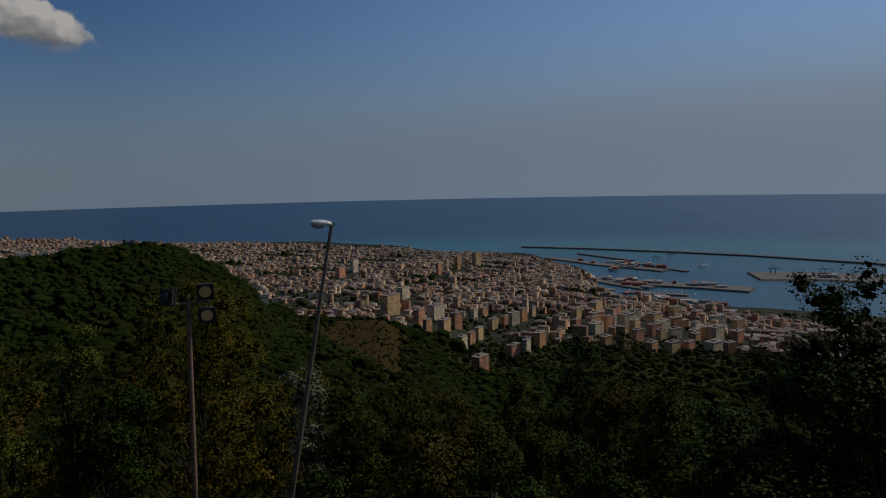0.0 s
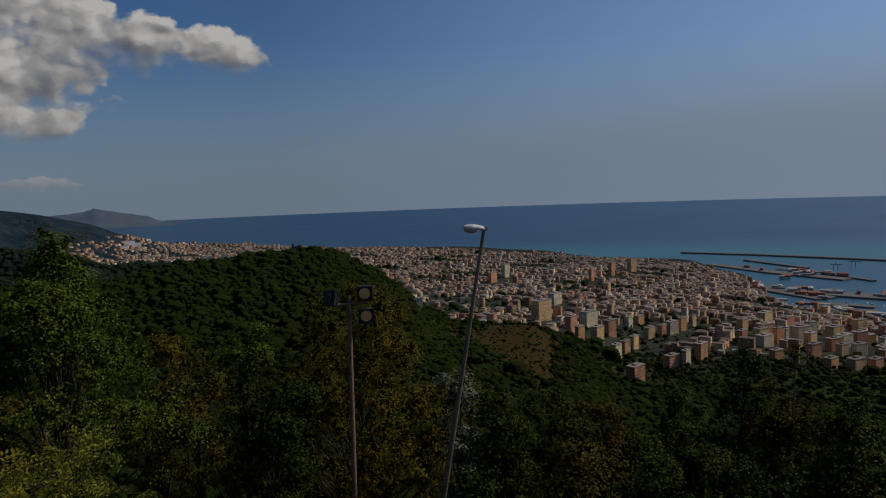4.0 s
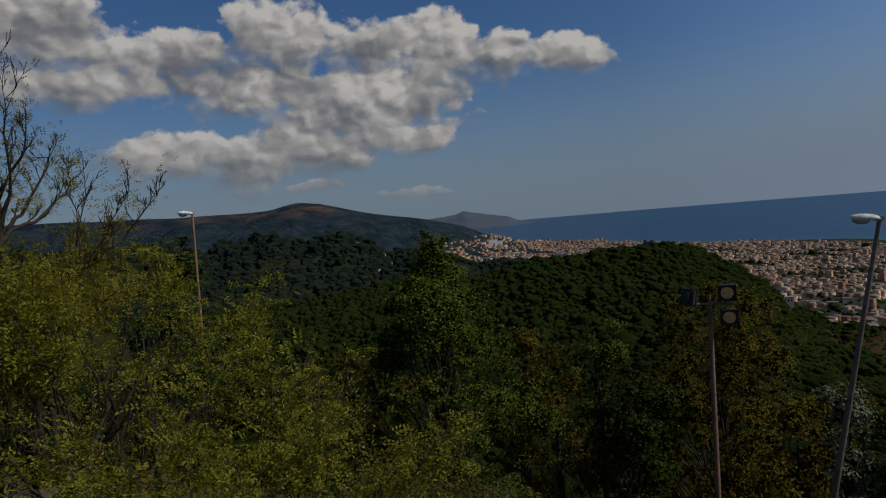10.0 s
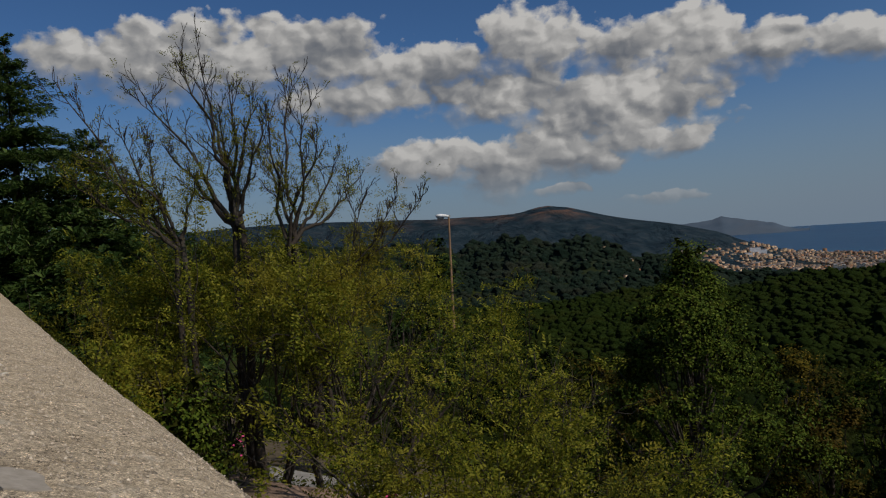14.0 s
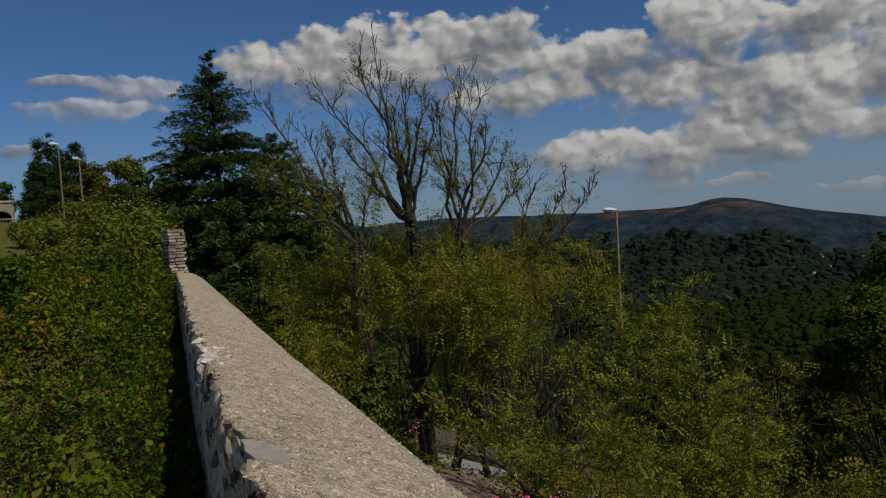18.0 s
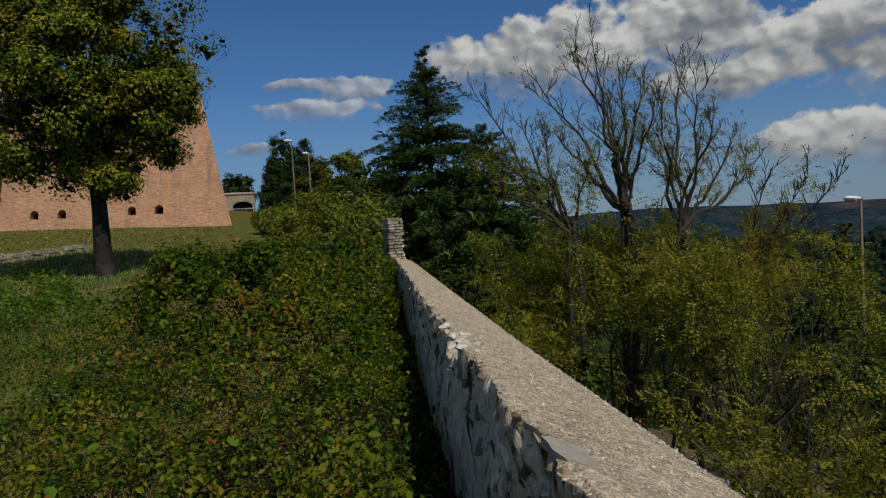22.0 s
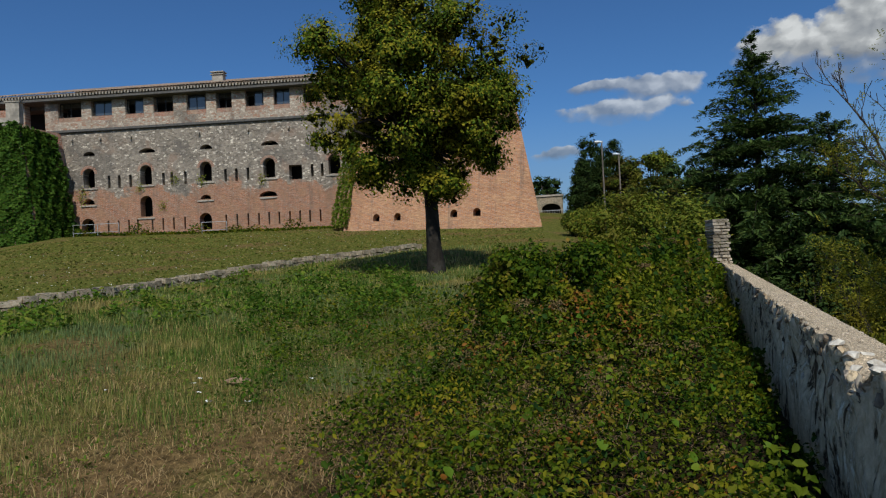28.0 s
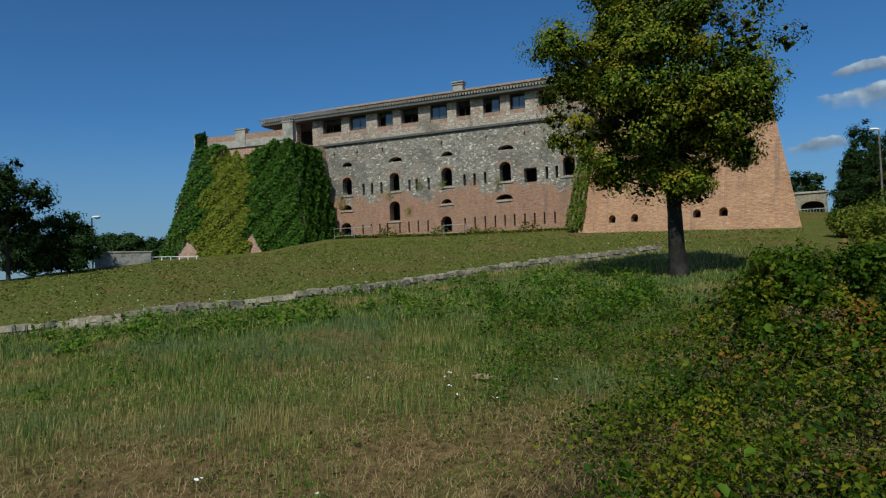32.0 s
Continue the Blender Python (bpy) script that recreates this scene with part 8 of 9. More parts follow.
beam("crossbar", top - side * 0.62 + Vector((0, 0, 0.16)), top + side * 0.55 + Vector((0, 0, 0.16)), 0.035, M_RUSTY, flood)
beam("upper_bar", top + Vector((0, 0, -0.1)), top + Vector((0, 0, 0.42)), 0.04, M_RUSTY, flood)
for az, el, face in ((6.05, -8.75, False), (3.42, -8.5, True), (3.36, -10.35, True)):
    c = from_start(az, d - 0.15, el)
    turn = math.degrees(math.atan2(toward.y, toward.x))
    if not face:
        turn += 130
    lampbox = hang("floodlight", None, flood, "square floodlight facing the viewer" if face else "square floodlight turned away")
    m = pose(c.x, c.y, c.z, 0, 12, turn)
    bm = bmesh.new()
    box(bm, -0.13, 0.0, -0.22, 0.22, -0.22, 0.22, 0.03)
    box(bm, -0.24, -0.13, -0.13, 0.13, -0.13, 0.13, 0.03)
    bmesh.ops.transform(bm, matrix=m, verts=bm.verts)
    part("housing", bm, M_BLACK, lampbox)
    bm = bmesh.new()
    for u0, u1, v0, v1 in ((-0.23, 0.23, 0.19, 0.23), (-0.23, 0.23, -0.23, -0.19), (-0.23, -0.19, -0.19, 0.19), (0.19, 0.23, -0.19, 0.19)):
        box(bm, -0.01, 0.03, u0, u1, v0, v1)
    bmesh.ops.transform(bm, matrix=m, verts=bm.verts)
    part("bezel", bm, M_BLACK, lampbox)
    bm = bmesh.new()
    bmesh.ops.create_uvsphere(bm, u_segments=16, v_segments=10, radius=0.165)
    for v in bm.verts:
        v.co.x = min(v.co.x, 0.0) * 0.5 + 0.012
    bmesh.ops.transform(bm, matrix=m, verts=bm.verts)
    part("reflector", bm, M_REFLECTOR, lampbox, "bright round reflector", True)
    v, f = tubes([[(np.array(c - toward * 0.1), 0.02), (np.array(top + Vector((0, 0, 0.16 if el > -10 else -0.05)) + side * (-0.5 if az > 5 else 0.25)), 0.02)]], 6)
    hang("bracket", as_mesh("bracket", v, f, M_RUSTY, True), lampbox)

# stone stump and the paved patches below the parapet
_, p = ground_hit(23.4, -22.3)
bm = bmesh.new()
box(bm, -0.14, 0.14, -0.14, 0.14, -0.95, 0.62, 0.04)
for v in bm.verts:
    v.co += Vector((noise.noise(v.co * 5), noise.noise(v.co * 5 + Vector((3, 0, 0))), 0)) * 0.05
o = part("stone_post", bm, M_FIELDSTONE)
o.location = p + Vector((0, 0, 0.45))
tagged(o, "short weathered stone post among the scrub", "post")


def slab(label, spots, material, name="pavement"):
    """A paved patch laid on the ground."""
    bm = bmesh.new()
    lo = []
    for az, d in spots:
        q = polar(az, d)
        lo.append(bm.verts.new((q.x, q.y, land_at(q.x, q.y) + 0.10)))
    c = polar(sum(a for a, _ in spots) / len(spots), sum(k for _, k in spots) / len(spots))
    mid = bm.verts.new((c.x, c.y, land_at(c.x, c.y) + 0.12))
    for k in range(len(lo)):
        bm.faces.new((lo[k], lo[(k + 1) % len(lo)], mid))
    bmesh.ops.recalc_face_normals(bm, faces=list(bm.faces))
    tagged(part(name, bm, material), label, "paving", kind="structure")


slab("pale concrete path below the parapet", [(24, 13.2), (29, 12.6), (34, 13.2), (42, 15.5), (50, 17.5), (56, 19.5), (60, 22), (60, 26), (52, 23), (44, 19.5), (36, 16.8), (28, 15.5), (24, 15.2)], M_ROAD)
slab("bare pinkish earth under the locust trees", [(50, 13), (58, 12.5), (64, 14), (66, 18), (60, 20), (53, 18.5), (49, 16)], M_EARTH)

# the gatehouse with its arch, past the bastion
gate = thing("gatehouse", "small masonry gatehouse with a dark arch and railing", "building", polar(90.6, 72, 5.2), 90.6)
bm = wall_with_holes(0.55, -1.0, 2.35, 0.6, [(-0.65, 0.15, arch_profile(1.9, 1.5, 8, 1.0))], -2.4)
part("wall", bm, M_DRYSTONE, gate)
bm = bmesh.new()
box(bm, -2.5, 0.65, -0.12, 0.8, 2.35, 2.55, 0.03)
part("coping", bm, M_STONE_BAND, gate)
# black box behind the arch for the shade of the passage
bm = bmesh.new()
box(bm, -2.2, 0.5, 0.8, 2.0, -1.0, 2.3)
part("dark_passage", bm, M_OPENING_SHADE, gate)
for k in range(9):
    bm = bmesh.new()
    box(bm, -1.6 + k * 0.25, -1.57 + k * 0.25, -0.35, -0.32, 0, 0.9)
    part("railing_bar", bm, M_METAL, gate)
bm = bmesh.new()
box(bm, -1.7, 0.5, -0.37, -0.31, 0.88, 0.94)
part("railing_top", bm, M_METAL, gate)
# stone wall and railing at the lawn's far left
c = polar(143.8, 63, rise(1.3, 63))
edge_wall = thing("edge_wall", "low masonry wall with a metal railing at the lawn edge", "wall", c, 143.8 + 5)
bm = bmesh.new()
box(bm, -2.2, 2.0, -0.2, 0.3, -0.6, 1.15, 0.04)
part("masonry", bm, M_FIELDSTONE, edge_wall)
bm = bmesh.new()
box(bm, -2.3, 2.1, -0.26, 0.36, 1.15, 1.28, 0.03)
part("coping", bm, M_STONE_BAND, edge_wall)
for k in range(6):
    bm = bmesh.new()
    box(bm, 2.1 + k * 0.7, 2.16 + k * 0.7, 0, 0.06, -0.4, 0.8)
    part("rail_post", bm, M_LAMPWHITE, edge_wall)
for z in (0.3, 0.74):
    bm = bmesh.new()
    box(bm, 2.0, 5.8, 0.0, 0.05, z, z + 0.06)
    part("rail", bm, M_LAMPWHITE, edge_wall)
# site barriers at the foot of the fort
for az, d in ((127.3, 66.5), (125.9, 66.0), (118.3, 62.0)):
    p = polar(az, d)
    bar = thing("barrier", "thin metal barrier at the foot of the fort", "barrier", (p.x, p.y, land_at(p.x, p.y)), FORT_TURN, "barriers")
    for x0, x1, z0, z1 in ((-1.1, 1.1, 0.95, 1.0), (-1.1, 1.1, 0.25, 0.3), (-1.1, -1.05, 0, 1.0), (1.05, 1.1, 0, 1.0)):
        bm = bmesh.new()
        box(bm, x0, x1, 0, 0.05, z0, z1)
        part("rail", bm, M_METAL, bar)
# pink flowers just over the wall
rng = np.random.default_rng(330)
C = []
for az, d in ((52.5, 7.5), (50.8, 7.3), (49.5, 7.6), (54.0, 8.4), (61.0, 10.0)):
    p = polar(az, d, rise(-21.2 if d < 9 else -15.5, d))
    C.append(np.array(p) + rng.normal(size=(12, 3)) * 0.07)
C = np.concatenate(C)
v, f = leaves(rng, C, rng.normal(size=C.shape) + [0, 0, 0.5], 0.035, 0.9)
tagged(hang("pink_flowers", as_mesh("pink_flowers", v, f, M_PETAL_PINK)), "pink flowers among the leaves over the wall", "flowers", kind="stuff")
ground_cover("flower_bush", "leafy flowering bush against the outer wall face", 44, 66, 5.5, 10.5, 6000, 2.4, M_OAKLIT, 331, 0.07, side=1)


# ---------------------------------------------------------------- far woods
def domes(rng, at, r, sides, rings, lump=0.24, tall=1.05):
    """Lumpy round crowns, each one closed dome: a top point and rings of corners down to its foot."""
    n = len(at)
    el = np.linspace(88, -12, rings + 1)[1:]
    turn0 = rng.uniform(0, 6.28, (n, 1))
    V = [np.stack([np.zeros(n), np.zeros(n), np.full(n, tall)], 1)[:, None]]
    for j, e in enumerate(np.radians(el)):
        a_ = 2 * np.pi * (np.arange(sides)[None] + 0.5 * (j % 2)) / sides + turn0
        k = 1 + rng.normal(size=(n, sides)) * lump
        V.append(np.stack([np.cos(a_) * np.cos(e) * k, np.sin(a_) * np.cos(e) * k, np.full((n, sides), np.sin(e) * tall) * (1 + rng.normal(size=(n, sides)) * lump * 0.6)], 2))
    V = np.concatenate(V, 1)
    m = V.shape[1]
    V = at[:, None] + V * r[:, None, None]
    i = np.arange(sides)
    F = [np.stack([np.zeros(sides, int), 1 + i, 1 + (i + 1) % sides], 1)]
    for j in range(rings - 1):
        p, q = 1 + j * sides, 1 + (j + 1) * sides
        F += [np.stack([p + i, q + i, q + (i + 1) % sides], 1), np.stack([p + i, q + (i + 1) % sides, p + (i + 1) % sides], 1)]
    F = np.concatenate(F)
    return V.reshape(-1, 3), (np.arange(n)[:, None, None] * m + F[None]).reshape(-1, 3)


def woods(name, label, count, az0, az1, d0, d1, material, seed, size, blades, keep=None, power=1.0, category="wood", fine=0.3, sides=7, rings=3):
    """Tree crowns far off: lumpy domes with loose leaves over them, all in one."""
    rng = np.random.default_rng(seed)
    az = rng.uniform(az0, az1, count)
    d = rng.uniform(d0 ** power, d1 ** power, count) ** (1 / power)
    x, y = EYE.x - d * np.sin(np.radians(az)), EYE.y + d * np.cos(np.radians(az))
    z = land(x, y)
    ok = np.ones(count, bool) if keep is None else keep(az, d, x, y, z, rng)
    x, y, z, d = x[ok], y[ok], z[ok], d[ok]
    n = len(x)
    r = size(d) * np.exp(rng.normal(size=n) * 0.36)
    at = np.stack([x, y, z + r * rng.uniform(-0.5, 0.4, n)], 1)
    pieces = [domes(rng, at, r, sides, rings)]
    if blades:
        k = np.repeat(np.arange(n), blades)
        u = rng.normal(size=(len(k), 3))
        u[:, 2] = np.abs(u[:, 2])
        u /= np.linalg.norm(u, axis=1, keepdims=True)
        C = at[k] + u * r[k][:, None] * np.array([1, 1, 1.05]) * rng.uniform(0.92, 1.2, (len(k), 1))
        pieces.append(leaves(rng, C, u + rng.normal(size=u.shape) * 0.3, fine * r[k] * rng.uniform(0.5, 1.1, len(k)), 0.8))
    v, f = joined(pieces)
    return tagged(hang(name, as_mesh(name, v, f, material, True)), label, category, kind="stuff")


def bald(az, d, x, y):
    """The open brown heath on the near spur."""
    return np.exp(-((az + 9.5) / 5.5) ** 2 - ((d - 300) / 55) ** 2) + np.exp(-((az + 12) / 3.5) ** 2 - ((d - 235) / 40) ** 2)


woods("near_woods", "dark wooded slope below the hilltop", 1900, -64, 62, 34, 120, M_CANOPY_SHADED, 401, lambda d: 0.5 + d * 0.008, 14, power=1.3, fine=0.24, sides=7)
woods("hill_woods", "dense dark woods on the near side of the castle hill", 8500, -14, 62, 110, 215, M_CANOPY_SHADED, 407, lambda d: np.full_like(d, 1.15), 2,
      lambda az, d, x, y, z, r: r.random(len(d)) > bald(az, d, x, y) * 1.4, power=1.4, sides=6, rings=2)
woods("hill_woods", "dense dark woods covering the castle hill", 21000, -26, 50, 205, 352, M_CANOPY, 402, lambda d: np.full_like(d, 1.15), 1,
      lambda az, d, x, y, z, r: (r.random(len(d)) > bald(az, d, x, y) * 1.4) & ~((az > -5.2) & (az < -0.3) & (np.abs(d - 345) < 16)) & ((az > -15) | (d < 330)), power=1.4, sides=5, rings=2)
woods("slope_woods", "dark woods at the foot of the town", 10000, -60, -12, 110, 430, M_CANOPY_SHADED, 403, lambda d: np.full_like(d, 1.1), 0, power=1.3, sides=5, rings=2)
woods("heath", "dark low bushes scattered over the bare brown spur", 2300, -22, 0, 180, 390, M_CANOPY, 404, lambda d: np.full_like(d, 0.5), 2,
      lambda az, d, x, y, z, r: bald(az, d, x, y) > 0.25, category="heath", sides=5, rings=2, fine=0.6)
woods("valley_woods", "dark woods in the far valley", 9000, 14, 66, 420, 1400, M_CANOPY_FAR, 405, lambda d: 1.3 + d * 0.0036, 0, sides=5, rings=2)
woods("town_trees", "dark trees between the houses", 9000, -50, 17, 370, 1500, M_CANOPY, 406, lambda d: 1.1 + d * 0.001, 0,
      lambda az, d, x, y, z, r: (z > SEA + 3) & (np.sin(x * 0.021) * np.sin(y * 0.019 + 1) + 0.5 * np.sin(x * 0.06 + y * 0.05) > np.interp(d, [370, 600, 900], [-0.7, -0.15, 0.3])), category="trees", sides=5, rings=2)


# ---------------------------------------------------------------- the town
def house_boxes(rng, x, y, z, w_, d_, h, turn, pitched):
    """Arrays of houses: walls and flat or hipped roofs, ten faces each at most, all quads."""
    n = len(x)
    ca, sa = np.cos(turn), np.sin(turn)
    cx = np.array([-0.5, 0.5, 0.5, -0.5])
    cy = np.array([-0.5, -0.5, 0.5, 0.5])
    lx, ly = w_[:, None] * cx, d_[:, None] * cy
    X, Y = x[:, None] + lx * ca[:, None] - ly * sa[:, None], y[:, None] + lx * sa[:, None] + ly * ca[:, None]
    lo = np.stack([X, Y, np.repeat((z - 4)[:, None], 4, 1)], 2)
    hi = np.stack([X, Y, np.repeat((z + h)[:, None], 4, 1)], 2)
    mid = hi.mean(1, keepdims=True)
    peak = hi * 0.45 + mid * 0.55
    peak[:, :, 2] += (pitched * 0.22 * np.minimum(w_, d_))[:, None]
    walls_v = np.concatenate([lo, hi], 1).reshape(-1, 3)
    i = np.arange(n)[:, None] * 8
    walls_f = np.concatenate([i + [[k, (k + 1) % 4, 4 + (k + 1) % 4, 4 + k]] for k in range(4)], 1).reshape(-1, 4)
    roof_v = np.concatenate([hi + [0, 0, 0.01], peak], 1).reshape(-1, 3)
    roof_f = np.concatenate([i + [[k, (k + 1) % 4, 4 + (k + 1) % 4, 4 + k]] for k in range(4)] + [i + [[4, 5, 6, 7]]], 1).reshape(-1, 4)
    return (walls_v, walls_f), (roof_v, roof_f)


# apartment blocks near enough to be told apart: azimuth, elevation of the foot, width and height in degrees
BLOCKS_A = [(-11.3, -11.2, 1.9, 1.6), (-13.7, -12.2, 1.1, 1.3), (-15.1, -11.7, 1.6, 1.2), (-14.4, -12.8, 0.9, 1.1), (-15.8, -12.9, 1.2, 1.2), (-16.8, -12.4, 1.1, 1.2),
            (-17.3, -14.3, 1.0, 1.2), (-18.0, -13.9, 1.1, 1.1), (-18.7, -13.4, 1.0, 1.0), (-18.8, -15.9, 1.7, 1.2), (-18.3, -11.7, 0.8, 0.8), (-19.1, -11.5, 0.9, 0.7),
            (-19.9, -12.6, 1.1, 0.9), (-20.9, -12.4, 0.8, 0.9), (-21.6, -12.2, 1.1, 1.0), (-22.4, -11.9, 0.8, 1.0), (-23.2, -11.6, 0.7, 0.9)]
BLOCKS_B = [(-21.6, -14.8, 1.4, 1.0), (-22.7, -14.5, 0.9, 1.1), (-23.8, -14.0, 1.3, 1.2), (-28.1, -12.6, 1.2, 1.1), (-29.3, -12.5, 1.0, 1.1), (-30.8, -12.3, 1.6, 1.1), (-29.2, -13.8, 1.1, 0.8),
            (-30.5, -13.0, 1.0, 0.7), (-31.7, -13.4, 1.1, 1.0), (-33.6, -12.4, 1.4, 0.8), (-35.0, -12.2, 1.2, 0.7), (-33.5, -13.2, 0.9, 0.9), (-36.0, -13.0, 1.0, 0.8), (-37.6, -13.0, 1.4, 1.1)]
BLOCKS_C = [(-32.8, -14.0, 1.2, 0.7), (-34.4, -14.0, 1.4, 0.8), (-35.6, -13.8, 1.2, 0.7), (-37.5, -13.8, 1.6, 0.8), (-38.6, -13.9, 1.0, 0.9), (-36.7, -12.9, 0.6, 0.9),
            (-7.3, -8.0, 0.9, 0.8), (-8.4, -7.6, 0.7, 1.0), (-17.0, -7.6, 0.7, 1.0), (-18.6, -7.3, 0.8, 1.0), (-15.4, -8.0, 0.6, 0.9), (-12.4, -9.9, 1.3, 0.9)]
BLOCKS_D = [(-26.8 - 1.55 * (k % 9), -11.6 - 0.62 * (k // 9) - 0.05 * (k % 9) + 0.12 * (k * 7 % 4), 0.95 + 0.22 * (k * 5 % 3), 0.7 + 0.1 * (k * 3 % 4)) for k in range(27)]
BLOCK_FOOT = {}


def block_at(az, el):
    if (az, el) not in BLOCK_FOOT:
        BLOCK_FOOT[az, el] = ground_hit(az, el, 250.0)[0]
    return BLOCK_FOOT[az, el]


def town(name, label, count, az0, az1, near_d, far_d, seed, scale, keep=None, tall=0.05):
    rng = np.random.default_rng(seed)
    az = rng.uniform(az0, az1, count)
    lo, hi = near_d(az), far_d(az)
    f = rng.uniform(0, 1, count)
    d = np.sqrt(lo * lo + f * (hi * hi - lo * lo)) * 0.6 + (lo + f * (hi - lo)) * 0.4
    x, y = EYE.x - d * np.sin(np.radians(az)), EYE.y + d * np.cos(np.radians(az))
    z = land(x, y)
    ok = (z > SEA + 0.1) & (np.sin(x * 0.021) * np.sin(y * 0.019 + 1) + 0.5 * np.sin(x * 0.06 + y * 0.05) < np.interp(d, [370, 600, 900], [0.05, 0.35, 0.7]))
    for a, e, wd, _ in BLOCKS_A + BLOCKS_B + BLOCKS_C + BLOCKS_D:
        if e > -20 and name in ("town", "old_town"):
            k = block_at(a, e)
            ok &= ~((np.abs(az - a) < wd * 0.5 + 0.45) & (d > k - 55) & (d < k + 16))
    if keep is not None:
        ok &= keep(az, d, x, y, z, rng)
    x, y, z, d = x[ok], y[ok], z[ok], d[ok]
    n = len(x)
    s = scale * (0.75 + 0.25 * d / 1000)
    w_, d_ = s * rng.uniform(5, 14, n), s * rng.uniform(5, 9, n)
    h = s * rng.uniform(4.0, 9.5, n) * np.interp(d, [400, 700, 1200], [1.0, 0.8, 0.5]) * np.where(rng.random(n) < tall, rng.uniform(1.6, 2.8, n), 1.0)
    quarter = np.round(np.sin(x * 0.006) * 2 + np.cos(y * 0.005) * 2) * 0.35
    turn = radians(38) + quarter * 0.4 + np.where(rng.random(n) < 0.5, 0, np.pi / 2) + rng.normal(size=n) * 0.06
    a, b = house_boxes(rng, x, y, z, w_, d_, h, turn, np.where(rng.random(n) < 0.4, 1.0, 0.0))
    root = tagged(hang(name, as_mesh(name, *a, M_TOWN)), label, "town", kind="stuff")
    hang("roofs", as_mesh("roofs", *b, M_TOWNROOF), root, "terracotta and grey roofs")["kind"] = "stuff"
    # dark window rows on the fronts of the nearer ones
    near = np.nonzero(d < 560)[0]
    V = []
    for k in near:
        ca, sa = math.cos(turn[k]), math.sin(turn[k])
        for sx, sy, L, off in ((1, 0, d_[k], w_[k]), (-1, 0, d_[k], w_[k]), (0, 1, w_[k], d_[k]), (0, -1, w_[k], d_[k])):
            nx, ny = sx * ca - sy * sa, sx * sa + sy * ca
            if nx * (EYE.x - x[k]) + ny * (EYE.y - y[k]) < 0:
                continue
            cols = max(2, int(L / (s[k] * 1.7)))
            rows = max(2, int(h[k] / (s[k] * 1.7)))
            c0 = np.array([x[k] + nx * (off / 2 + 0.03), y[k] + ny * (off / 2 + 0.03)])
            t_ = np.array([-ny, nx])
            for r in range(rows):
                zz = z[k] + (r + 0.35) * h[k] / rows
                for q in range(cols):
                    c = c0 + t_ * L * ((q + 0.5) / cols - 0.5)
                    ww, hh = 0.32 * s[k], 0.62 * s[k]
                    V += [(c[0] - t_[0] * ww, c[1] - t_[1] * ww, zz), (c[0] + t_[0] * ww, c[1] + t_[1] * ww, zz), (c[0] + t_[0] * ww, c[1] + t_[1] * ww, zz + hh), (c[0] - t_[0] * ww, c[1] - t_[1] * ww, zz + hh)]
    if V:
        hang("windows", as_mesh("windows", V, np.arange(len(V)).reshape(-1, 4), M_PANE), root, "small dark windows")["kind"] = "stuff"


near_edge = lambda az: np.interp(az, [-50, -38, -30, -20, -17, -13, -10, -4, 0, 6, 17], [370, 385, 390, 430, 430, 440, 460, 500, 520, 640, 800])
coast = lambda az: np.interp(az, [-50, -39, -34.6, -30.5, -28.5, -27.7, -26, -22, -16, -8, 0, 8, 17], [700, 760, 790, 830, 930, 1030, 1130, 1300, 1400, 1560, 1750, 2000, 2350])
town("town", "dense hillside town of pale and ochre houses", 7200, -50, 18, near_edge, coast, 501, 0.68, tall=0.08)
town("old_town", "crowded houses near the harbour", 3300, -34, 6, lambda a: near_edge(a) + 260, coast, 502, 0.6, tall=0.04)
town("far_suburb", "pale far suburb along the bay", 1500, 8, 27, lambda a: np.full_like(a, 1500.0), lambda a: np.interp(a, [8, 17, 20, 27], [2000, 2300, 2250, 2000]), 503, 0.8,
     lambda az, d, x, y, z, r: (z < -95) & (r.random(len(az)) < np.interp(az, [17, 22, 27], [1, 0.8, 0.15])), tall=0.04)
town("hill_villas", "scattered pale villas on the far hillside", 170, 24, 52, lambda a: np.full_like(a, 950.0), lambda a: np.full_like(a, 1500.0), 504, 0.75,
     lambda az, d, x, y, z, r: np.sin(x * 0.01) + np.sin(y * 0.013 + 1) > 0.3, tall=0.0)

pane_cache = {}


